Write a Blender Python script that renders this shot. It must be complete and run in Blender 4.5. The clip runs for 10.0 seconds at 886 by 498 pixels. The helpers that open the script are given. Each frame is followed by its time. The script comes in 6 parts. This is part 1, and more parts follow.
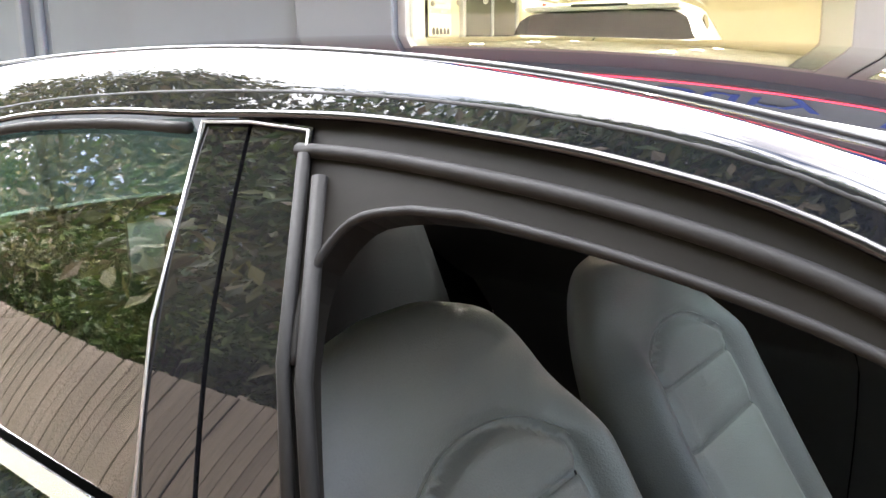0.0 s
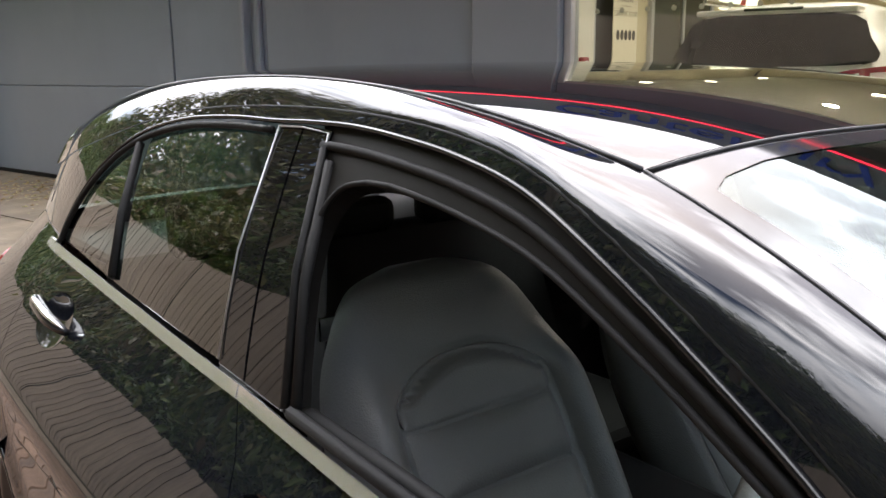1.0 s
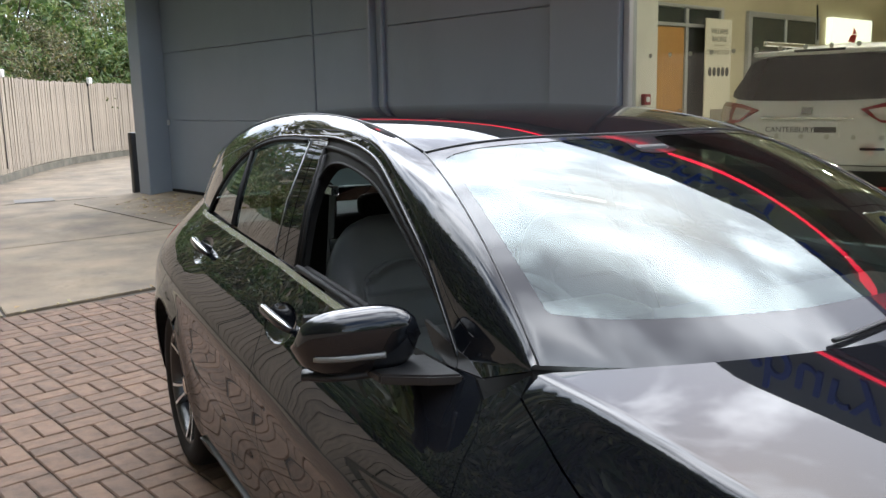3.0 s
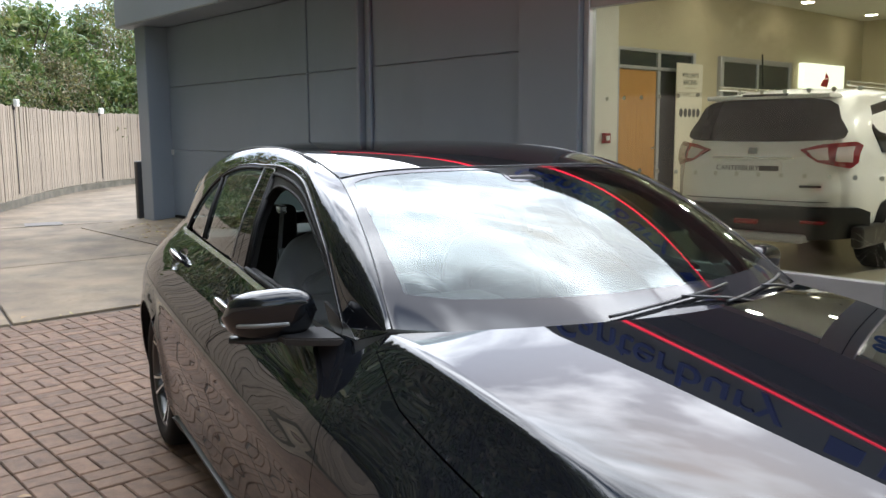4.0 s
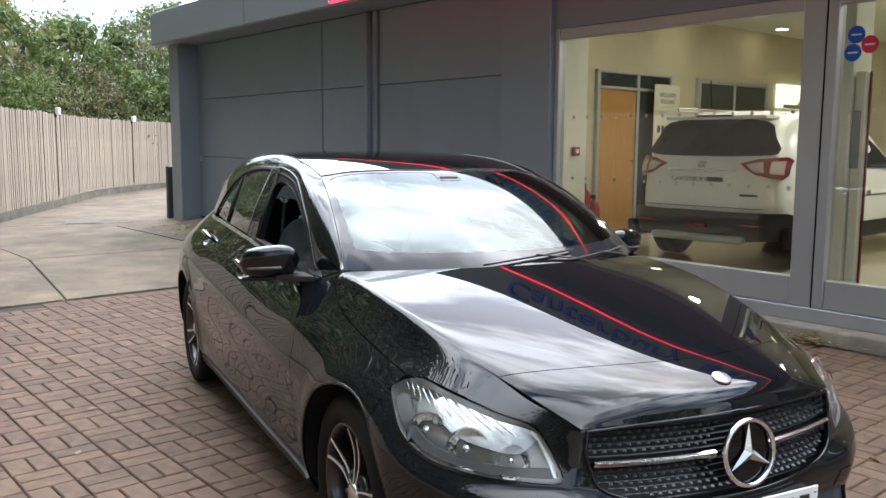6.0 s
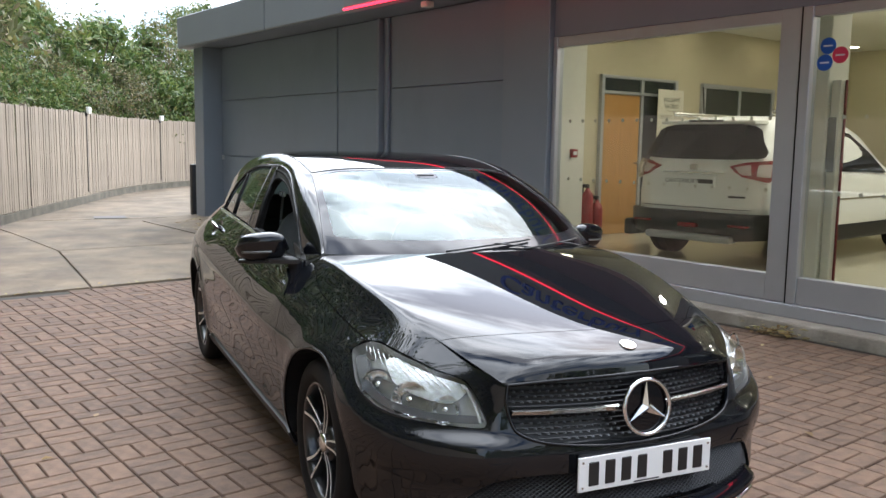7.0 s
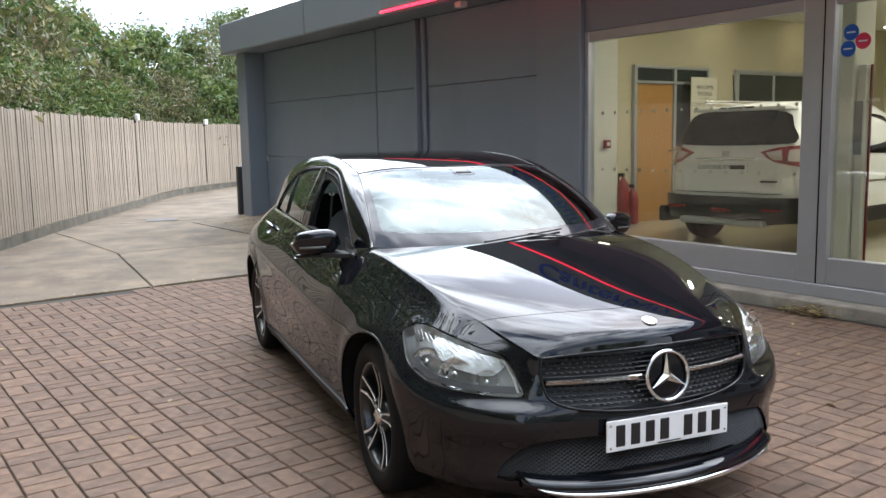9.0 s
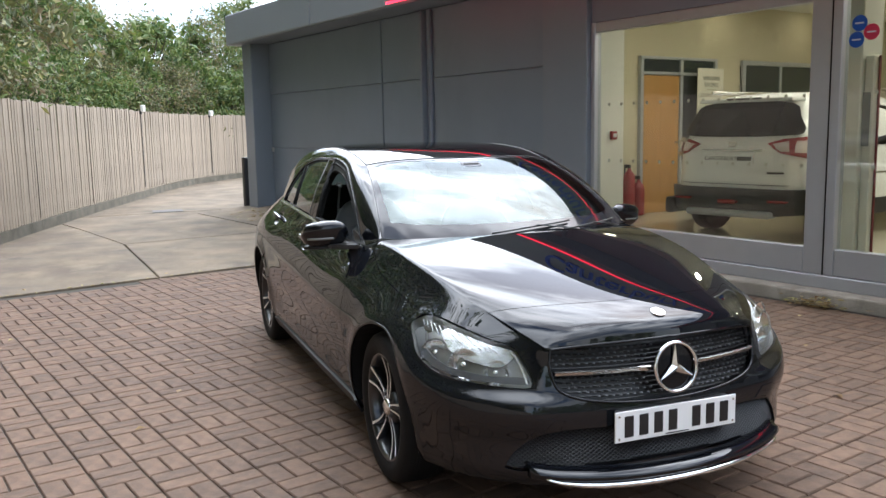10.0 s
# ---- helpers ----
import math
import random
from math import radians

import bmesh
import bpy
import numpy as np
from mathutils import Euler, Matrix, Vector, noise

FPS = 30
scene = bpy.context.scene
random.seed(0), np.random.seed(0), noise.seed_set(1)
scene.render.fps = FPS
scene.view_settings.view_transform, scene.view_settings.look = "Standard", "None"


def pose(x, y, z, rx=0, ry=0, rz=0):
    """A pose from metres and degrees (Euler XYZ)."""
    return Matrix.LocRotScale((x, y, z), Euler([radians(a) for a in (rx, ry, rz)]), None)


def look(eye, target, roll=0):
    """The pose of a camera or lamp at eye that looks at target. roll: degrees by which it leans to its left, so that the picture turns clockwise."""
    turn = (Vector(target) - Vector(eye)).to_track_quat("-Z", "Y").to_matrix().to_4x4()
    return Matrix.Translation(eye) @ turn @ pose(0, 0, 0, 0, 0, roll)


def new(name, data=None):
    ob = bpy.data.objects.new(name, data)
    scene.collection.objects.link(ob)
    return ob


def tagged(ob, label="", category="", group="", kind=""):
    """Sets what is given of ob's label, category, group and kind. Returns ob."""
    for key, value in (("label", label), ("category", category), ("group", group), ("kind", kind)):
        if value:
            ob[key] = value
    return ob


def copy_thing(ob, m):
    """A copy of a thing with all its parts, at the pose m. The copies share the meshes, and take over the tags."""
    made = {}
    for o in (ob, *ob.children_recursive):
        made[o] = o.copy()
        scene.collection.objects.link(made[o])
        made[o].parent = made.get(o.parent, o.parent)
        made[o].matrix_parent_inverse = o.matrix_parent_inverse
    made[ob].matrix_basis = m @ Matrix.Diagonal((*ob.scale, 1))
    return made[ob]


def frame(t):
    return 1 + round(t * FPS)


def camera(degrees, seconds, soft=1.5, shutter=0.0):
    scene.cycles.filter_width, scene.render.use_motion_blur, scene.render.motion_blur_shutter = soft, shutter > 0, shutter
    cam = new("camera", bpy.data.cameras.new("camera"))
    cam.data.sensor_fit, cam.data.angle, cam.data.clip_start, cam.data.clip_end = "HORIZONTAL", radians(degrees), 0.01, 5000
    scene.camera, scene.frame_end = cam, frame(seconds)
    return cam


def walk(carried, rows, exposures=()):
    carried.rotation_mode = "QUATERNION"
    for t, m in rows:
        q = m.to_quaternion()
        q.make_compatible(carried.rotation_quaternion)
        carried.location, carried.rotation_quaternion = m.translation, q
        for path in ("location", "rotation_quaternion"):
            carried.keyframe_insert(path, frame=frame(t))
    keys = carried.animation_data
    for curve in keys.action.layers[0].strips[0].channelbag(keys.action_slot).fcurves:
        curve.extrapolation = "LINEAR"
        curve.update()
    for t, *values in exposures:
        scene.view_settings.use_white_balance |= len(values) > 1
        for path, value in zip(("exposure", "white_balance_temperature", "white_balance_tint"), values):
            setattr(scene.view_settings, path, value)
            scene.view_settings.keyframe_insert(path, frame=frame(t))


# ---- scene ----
cam = camera(54.7, 10.0)
PATH = [
    (0, (-1.097, 2.008, 1.345), (0.441, 3.211, 0.916), -0.8),
    (0.5, (-1.158, 1.809, 1.355), (0.201, 3.217, 0.946), -0.8),
    (1, (-1.2, 1.529, 1.383), (0.012, 3.061, 0.955), -0.7),
    (1.5, (-1.312, 1.236, 1.388), (-0.141, 2.801, 0.965), 0.5),
    (2, (-1.376, 0.898, 1.408), (-0.292, 2.536, 1.028), -0.0),
    (2.2, (-1.388, 0.747, 1.396), (-0.359, 2.425, 1.044), -0.4),
    (3.3, (-1.477, 0.079, 1.411), (-0.551, 1.817, 1.063), -1.3),
    (3.5, (-1.481, -0.058, 1.423), (-0.558, 1.683, 1.08), -1.2),
    (4, (-1.475, -0.387, 1.412), (-0.552, 1.366, 1.143), -0.4),
    (4.5, (-1.543, -0.679, 1.432), (-0.631, 1.079, 1.156), -0.0),
    (5, (-1.624, -0.994, 1.434), (-0.714, 0.767, 1.165), 0.1),
    (6.3, (-1.746, -1.742, 1.425), (-0.882, 0.045, 1.181), 0.3),
    (6.5, (-1.735, -1.843, 1.451), (-0.884, -0.051, 1.2), 0.2),
    (7, (-1.718, -2.113, 1.43), (-0.893, -0.307, 1.187), 0.9),
    (7.5, (-1.746, -2.276, 1.441), (-0.994, -0.438, 1.205), 0.4),
    (8, (-1.813, -2.4, 1.457), (-1.067, -0.559, 1.224), -0.7),
    (8.5, (-1.844, -2.44, 1.467), (-1.101, -0.597, 1.237), -1.0),
    (9, (-1.851, -2.433, 1.465), (-1.115, -0.592, 1.206), -1.1),
    (9.5, (-1.862, -2.43, 1.464), (-1.13, -0.59, 1.183), -1.1),
    (10, (-1.87, -2.435, 1.467), (-1.145, -0.592, 1.188), -1.1),
]
walk(cam, [(t, look(eye, target, roll)) for t, eye, target, roll in PATH], exposures=[(0, 3.65, 6850, 15), (0.4, 2.85, 6850, 15), (1.0, 1.75, 6850, 15), (1.5, 1.4, 6650, 12), (2.0, 1.28, 6500, 10), (3.5, 1.3, 6400, 11), (10, 1.28, 6300, 11)])

import functools

# ---- light ----
world = bpy.data.worlds.new("sky")
scene.world = world
world.use_nodes = True
wn, wl = world.node_tree.nodes, world.node_tree.links
wn.clear()
w_out = wn.new("ShaderNodeOutputWorld")
w_bg = wn.new("ShaderNodeBackground")
w_sky = wn.new("ShaderNodeTexSky")
w_sky.sky_type = 'NISHITA'
w_sky.sun_disc = False
SUN_ELEV, SUN_AZ = 52.0, 55.0
w_sky.sun_elevation, w_sky.sun_rotation = radians(SUN_ELEV), radians(SUN_AZ)
w_co = wn.new("ShaderNodeTexCoord")
w_map = wn.new("ShaderNodeMapping")
w_map.inputs["Scale"].default_value = (1.0, 1.0, 2.2)
w_no = wn.new("ShaderNodeTexNoise")
w_no.inputs["Scale"].default_value = 2.3
w_no.inputs["Detail"].default_value = 7
w_no.inputs["Roughness"].default_value = 0.55
w_ramp = wn.new("ShaderNodeValToRGB")
w_ramp.color_ramp.elements[0].position = 0.39
w_ramp.color_ramp.elements[1].position = 0.55
w_no2 = wn.new("ShaderNodeTexNoise")
w_no2.inputs["Scale"].default_value = 4.5
w_no2.inputs["Detail"].default_value = 5
w_ramp2 = wn.new("ShaderNodeValToRGB")
w_ramp2.color_ramp.elements[0].position, w_ramp2.color_ramp.elements[0].color = 0.3, (4.9, 5.5, 6.2, 1)
w_ramp2.color_ramp.elements[1].position, w_ramp2.color_ramp.elements[1].color = 0.7, (7.9, 8.2, 8.6, 1)
w_mix = wn.new("ShaderNodeMix")
w_mix.data_type = 'RGBA'
wl.new(w_co.outputs["Generated"], w_map.inputs["Vector"])
wl.new(w_map.outputs["Vector"], w_no.inputs["Vector"])
wl.new(w_map.outputs["Vector"], w_no2.inputs["Vector"])
wl.new(w_no.outputs["Fac"], w_ramp.inputs["Fac"])
wl.new(w_no2.outputs["Fac"], w_ramp2.inputs["Fac"])
wl.new(w_ramp.outputs["Color"], w_mix.inputs["Factor"])
wl.new(w_sky.outputs["Color"], w_mix.inputs["A"])
w_nrm = wn.new("ShaderNodeVectorMath")
w_nrm.operation = 'NORMALIZE'
wl.new(w_co.outputs["Generated"], w_nrm.inputs[0])
w_dot = wn.new("ShaderNodeVectorMath")
w_dot.operation = 'DOT_PRODUCT'
w_dot.inputs[1].default_value = (math.sin(radians(SUN_AZ)) * math.cos(radians(SUN_ELEV)), math.cos(radians(SUN_AZ)) * math.cos(radians(SUN_ELEV)), math.sin(radians(SUN_ELEV)))
wl.new(w_nrm.outputs[0], w_dot.inputs[0])
w_glow = wn.new("ShaderNodeMapRange")
w_glow.interpolation_type = 'SMOOTHSTEP'
w_glow.inputs["From Min"].default_value, w_glow.inputs["From Max"].default_value = 0.2, 1.0
w_glow.inputs["To Min"].default_value, w_glow.inputs["To Max"].default_value = 0.8, 4.2
wl.new(w_dot.outputs["Value"], w_glow.inputs["Value"])
w_mul = wn.new("ShaderNodeVectorMath")
w_mul.operation = 'SCALE'
wl.new(w_ramp2.outputs["Color"], w_mul.inputs[0])
wl.new(w_glow.outputs["Result"], w_mul.inputs["Scale"])
wl.new(w_mul.outputs[0], w_mix.inputs["B"])
wl.new(w_mix.outputs["Result"], w_bg.inputs["Color"])
w_bg.inputs["Strength"].default_value = 0.13
wl.new(w_bg.outputs["Background"], w_out.inputs["Surface"])
sun = new("sun", bpy.data.lights.new("sun", 'SUN'))
sun.data.energy, sun.data.angle, sun.data.color = 0.9, radians(75), (1.0, 0.97, 0.93)
sa, se = radians(SUN_AZ), radians(SUN_ELEV)
sun.matrix_world = look((0, 0, 0), (-math.sin(sa) * math.cos(se), -math.cos(sa) * math.cos(se), -math.sin(se)))


# ---- materials ----
def mat(name, color, rough=0.5, metal=0.0, coat=0.0, spec=0.5, trans=0.0, ior=1.5, emit=None, emit_strength=0.0,
        vary=0.0, scale=8.0, bump=0.0, bump_scale=60.0, dark=None, island=0.0, stretch=(1, 1, 1), rough_vary=0.0):
    m = bpy.data.materials.new(name)
    m.use_nodes = True
    nt = m.node_tree
    b = nt.nodes["Principled BSDF"]
    b.inputs["Base Color"].default_value = (*color, 1)
    b.inputs["Roughness"].default_value = rough
    b.inputs["Metallic"].default_value = metal
    b.inputs["Coat Weight"].default_value = coat
    b.inputs["Coat Roughness"].default_value = 0.015
    b.inputs["Specular IOR Level"].default_value = spec
    b.inputs["Transmission Weight"].default_value = trans
    b.inputs["IOR"].default_value = ior
    if emit:
        b.inputs["Emission Color"].default_value = (*emit, 1)
        b.inputs["Emission Strength"].default_value = emit_strength
    if vary or bump or island or rough_vary:
        co = nt.nodes.new("ShaderNodeTexCoord")
        mp = nt.nodes.new("ShaderNodeMapping")
        mp.inputs["Scale"].default_value = stretch
        nt.links.new(co.outputs["Object"], mp.inputs["Vector"])
        n1 = nt.nodes.new("ShaderNodeTexNoise")
        n1.inputs["Scale"].default_value, n1.inputs["Detail"].default_value = scale, 6
        n2 = nt.nodes.new("ShaderNodeTexNoise")
        n2.inputs["Scale"].default_value, n2.inputs["Detail"].default_value = bump_scale, 4
        nt.links.new(mp.outputs["Vector"], n1.inputs["Vector"])
        nt.links.new(mp.outputs["Vector"], n2.inputs["Vector"])
        if vary or island:
            mx = nt.nodes.new("ShaderNodeMix")
            mx.data_type = 'RGBA'
            lo = dark or tuple(c * (1 - vary) for c in color)
            hi = tuple(min(1, c * (1 + vary * 0.7)) for c in color)
            mx.inputs["A"].default_value = (*lo, 1)
            mx.inputs["B"].default_value = (*hi, 1)
            add = nt.nodes.new("ShaderNodeMath")
            add.operation = 'MULTIPLY_ADD'
            add.inputs[1].default_value = 0.35
            nt.links.new(n2.outputs["Fac"], add.inputs[0])
            add2 = nt.nodes.new("ShaderNodeMath")
            add2.operation = 'MULTIPLY_ADD'
            add2.inputs[1].default_value = 1.6
            add2.inputs[2].default_value = -0.48
            nt.links.new(n1.outputs["Fac"], add2.inputs[0])
            nt.links.new(add2.outputs[0], add.inputs[2])
            last = add
            if island:
                geo = nt.nodes.new("ShaderNodeNewGeometry")
                info = nt.nodes.new("ShaderNodeObjectInfo")
                sm = nt.nodes.new("ShaderNodeMath")
                sm.operation = 'ADD'
                nt.links.new(geo.outputs["Random Per Island"], sm.inputs[0])
                nt.links.new(info.outputs["Random"], sm.inputs[1])
                fr = nt.nodes.new("ShaderNodeMath")
                fr.operation = 'FRACT'
                nt.links.new(sm.outputs[0], fr.inputs[0])
                a3 = nt.nodes.new("ShaderNodeMath")
                a3.operation = 'MULTIPLY_ADD'
                a3.inputs[1].default_value = island
                nt.links.new(fr.outputs[0], a3.inputs[0])
                nt.links.new(add.outputs[0], a3.inputs[2])
                a4 = nt.nodes.new("ShaderNodeMath")
                a4.operation = 'SUBTRACT'
                a4.inputs[1].default_value = island / 2
                nt.links.new(a3.outputs[0], a4.inputs[0])
                last = a4
            cl = nt.nodes.new("ShaderNodeClamp")
            nt.links.new(last.outputs[0], cl.inputs[0])
            nt.links.new(cl.outputs[0], mx.inputs["Factor"])
            nt.links.new(mx.outputs["Result"], b.inputs["Base Color"])
        if rough_vary:
            rm = nt.nodes.new("ShaderNodeMapRange")
            rm.inputs["To Min"].default_value = max(0.0, rough - rough_vary)
            rm.inputs["To Max"].default_value = min(1.0, rough + rough_vary)
            nt.links.new(n1.outputs["Fac"], rm.inputs["Value"])
            nt.links.new(rm.outputs["Result"], b.inputs["Roughness"])
        if bump:
            bp = nt.nodes.new("ShaderNodeBump")
            bp.inputs["Strength"].default_value, bp.inputs["Distance"].default_value = bump, 0.004
            nt.links.new(n2.outputs["Fac"], bp.inputs["Height"])
            nt.links.new(bp.outputs["Normal"], b.inputs["Normal"])
    return m


def glass(name, tint=(0.75, 0.85, 0.82), rough=0.0, base=0.08, sheen=(0.9, 0.9, 0.9)):
    """Thin pane: clear tinted film with a mirror-like Fresnel gloss."""
    m = bpy.data.materials.new(name)
    m.use_nodes = True
    nt = m.node_tree
    nt.nodes.clear()
    out = nt.nodes.new("ShaderNodeOutputMaterial")
    tr = nt.nodes.new("ShaderNodeBsdfTransparent")
    tr.inputs["Color"].default_value = (*tint, 1)
    gl = nt.nodes.new("ShaderNodeBsdfGlossy")
    gl.inputs["Roughness"].default_value = rough
    gl.inputs["Color"].default_value = (*sheen, 1)
    lw = nt.nodes.new("ShaderNodeLayerWeight")
    lw.inputs["Blend"].default_value = 0.5
    p5 = nt.nodes.new("ShaderNodeMath")
    p5.operation = 'POWER'
    p5.inputs[1].default_value = 4.2
    nt.links.new(lw.outputs["Facing"], p5.inputs[0])
    fr = nt.nodes.new("ShaderNodeMath")
    fr.operation = 'MULTIPLY_ADD'
    fr.inputs[1].default_value, fr.inputs[2].default_value = 0.92, base
    nt.links.new(p5.outputs[0], fr.inputs[0])
    mx = nt.nodes.new("ShaderNodeMixShader")
    nt.links.new(fr.outputs[0], mx.inputs[0])
    nt.links.new(tr.outputs[0], mx.inputs[1])
    nt.links.new(gl.outputs[0], mx.inputs[2])
    nt.links.new(mx.outputs[0], out.inputs[0])
    return m


M_PAINT = mat("black_paint", (0.0046, 0.0053, 0.0072), 0.4, coat=1.0, spec=0.0)
M_TRIM = mat("black_trim", (0.012, 0.012, 0.013), 0.45, vary=0.2, bump=0.1)
M_FRAME = mat("frame_black", (0.006, 0.0052, 0.0046), 0.5, vary=0.2, spec=0.12)
M_GLOSSBLK = mat("gloss_black", (0.005, 0.005, 0.006), 0.3, coat=.75, spec=0.0)
M_RUBBER = mat("rubber", (0.0065, 0.0065, 0.0068), 0.7, spec=0.2, vary=0.3, bump=0.2)
M_CHROME = mat("chrome", (0.82, 0.83, 0.84), 0.07, metal=1.0)
M_SATIN = mat("satin_chrome", (0.72, 0.71, 0.68), 0.22, metal=1.0)
M_EDGE = mat("pillar_edge_metal", (0.30, 0.30, 0.30), 0.35, metal=0.6)
M_BELT = mat("belt_metal", (0.74, 0.73, 0.70), 0.26, metal=0.9)
M_GLASS_WS = glass("windscreen_glass", (0.50, 0.57, 0.55), base=0.10, sheen=(0.74, 0.82, 0.81))
M_GLASS_SIDE = glass("side_glass", (0.36, 0.46, 0.42))
M_GLASS_SHOP = glass("shop_glass", (0.9, 0.93, 0.9), base=0.045)
M_LENS = glass("lens", (0.93, 0.95, 0.96), base=0.04)
M_LEATHER = mat("leather", (0.165, 0.163, 0.158), 0.42, vary=0.2, scale=5, bump=0.25, bump_scale=350)
M_LEATHER_IN = mat("leather_insert", (0.19, 0.188, 0.184), 0.48, vary=0.15, scale=6, bump=0.3, bump_scale=300)
M_INT = mat("interior_plastic", (0.026, 0.0255, 0.0255), 0.6, vary=0.2, bump=0.05, bump_scale=200)
M_LINING = mat("headlining", (0.16, 0.145, 0.135), 0.9, vary=0.12, bump=0.2, bump_scale=300)
M_BRICK = mat("brick_paver", (0.125, 0.074, 0.046), 0.82, vary=0.5, scale=14, bump=0.8, bump_scale=180, island=0.45, dark=(0.068, 0.043, 0.029))
M_SAND = mat("joint_sand", (0.035, 0.029, 0.024), 0.95, vary=0.5, scale=9, bump=0.6)
M_CONC = mat("concrete", (0.178, 0.136, 0.088), 0.88, vary=0.6, scale=1.6, bump=0.6, bump_scale=90, dark=(0.07, 0.058, 0.046))


def weather(m, tint, scale, lo, hi, strength, stretch=(1, 1, 1)):
    """Lays broad stains over a material's own colour."""
    nt = m.node_tree
    b = nt.nodes["Principled BSDF"]
    src = b.inputs["Base Color"].links[0].from_socket if b.inputs["Base Color"].links else None
    tc = nt.nodes.new("ShaderNodeTexCoord")
    mp = nt.nodes.new("ShaderNodeMapping")
    mp.inputs["Scale"].default_value = stretch
    no = nt.nodes.new("ShaderNodeTexNoise")
    no.inputs["Scale"].default_value = scale
    no.inputs["Detail"].default_value = 9
    no.inputs["Roughness"].default_value = .68
    mr = nt.nodes.new("ShaderNodeMapRange")
    mr.inputs["From Min"].default_value, mr.inputs["From Max"].default_value = lo, hi
    mr.inputs["To Max"].default_value = strength
    mx = nt.nodes.new("ShaderNodeMix")
    mx.data_type = 'RGBA'
    nt.links.new(tc.outputs["Object"], mp.inputs["Vector"])
    nt.links.new(mp.outputs["Vector"], no.inputs["Vector"])
    nt.links.new(no.outputs["Fac"], mr.inputs["Value"])
    nt.links.new(mr.outputs["Result"], mx.inputs["Factor"])
    if src:
        nt.links.new(src, mx.inputs["A"])
    else:
        mx.inputs["A"].default_value = b.inputs["Base Color"].default_value
    mx.inputs["B"].default_value = (*tint, 1)
    nt.links.new(mx.outputs["Result"], b.inputs["Base Color"])


weather(M_CONC, (.085, .062, .04), .55, .48, .62, .75, (1, .6, 1))
weather(M_CONC, (.225, .185, .133), 1.7, .55, .72, .6)
weather(M_CONC, (.06, .05, .035), 7.0, .56, .72, .55)
weather(M_SAND, (.05, .055, .03), 1.2, .5, .65, .6)
M_GROUND = mat("ground", (0.13, 0.11, 0.09), 0.95, vary=0.4, scale=0.6, bump=0.5)
M_KERB = mat("kerb_concrete", (0.34, 0.30, 0.25), 0.88, vary=0.5, scale=6, bump=0.6, bump_scale=70, dark=(0.17, 0.15, 0.12))
M_GREY = mat("grey_cladding", (0.19, 0.22, 0.258), 0.42, vary=0.06, scale=1.5, rough_vary=0.06)
M_GREYDOOR = mat("grey_door", (0.178, 0.215, 0.262), 0.45, vary=0.06, scale=1.2, bump=0.05, bump_scale=300)
M_FASCIA = mat("fascia", (0.25, 0.275, 0.305), 0.38, vary=0.06, scale=1.0, rough_vary=0.05)
M_ALU = mat("aluminium_frame", (0.42, 0.43, 0.44), 0.4, metal=0.4, vary=0.06, scale=4)
M_CREAM = mat("cream_wall", (0.52, 0.46, 0.32), 0.8, vary=0.06, scale=1.0)
M_WHITEWALL = mat("white_wall", (0.68, 0.65, 0.56), 0.8, vary=0.05)
M_FENCE = mat("fence_board", (0.315, 0.255, 0.19), 0.9, vary=0.4, scale=5, bump=0.6, bump_scale=40, island=0.3, stretch=(6, 6, 0.5), dark=(0.19, 0.156, 0.12))
M_WHITEPAINT = mat("white_paint", (0.82, 0.82, 0.80), 0.3, coat=0.8)

weather(M_KERB, (.12, .10, .08), 3.0, .5, .66, .5)
weather(M_FENCE, (.12, .105, .075), 1.1, .52, .7, .6, (1, 1, .35))
weather(M_GREYDOOR, (.13, .15, .18), .8, .5, .7, .35, (1, 1, .5))


# ---- helpers of this place ----
def link(name, bm_or_me, material, parent=None, label="", smooth=False):
    if isinstance(bm_or_me, bmesh.types.BMesh):
        me = bpy.data.meshes.new(name)
        bm_or_me.to_mesh(me)
        bm_or_me.free()
    else:
        me = bm_or_me
    if material and not me.materials:
        me.materials.append(material)
    if smooth:
        me.shade_smooth()
    ob = new(name, me)
    if parent:
        ob.parent = parent
    if label:
        ob["label"] = label
    return ob


def part(name, bm, material, parent, label="", smooth=False):
    return link(name, bm, material, parent, label, smooth)


def empty(name, m, label, category, group="", kind=""):
    ob = new(name)
    ob.empty_display_size = 0.1
    ob.matrix_world = m
    return tagged(ob, label, category, group, kind)


def bm_box(x0, x1, y0, y1, z0, z1, bevel=0.0, bm=None, m=None, seg=1):
    own = bmesh.new()
    r = bmesh.ops.create_cube(own, size=1)
    for v in r["verts"]:
        v.co = Vector(((x0 + x1) / 2 + v.co.x * (x1 - x0), (y0 + y1) / 2 + v.co.y * (y1 - y0), (z0 + z1) / 2 + v.co.z * (z1 - z0)))
    if bevel:
        bmesh.ops.bevel(own, geom=own.edges[:], offset=bevel, segments=seg, affect='EDGES', profile=0.5)
    if m:
        own.transform(m)
    if bm is None:
        return own
    join(bm, own)
    return bm


def join(dst, src):
    tmp = bpy.data.meshes.new("tmp")
    src.to_mesh(tmp)
    src.free()
    dst.from_mesh(tmp)
    bpy.data.meshes.remove(tmp)
    return dst


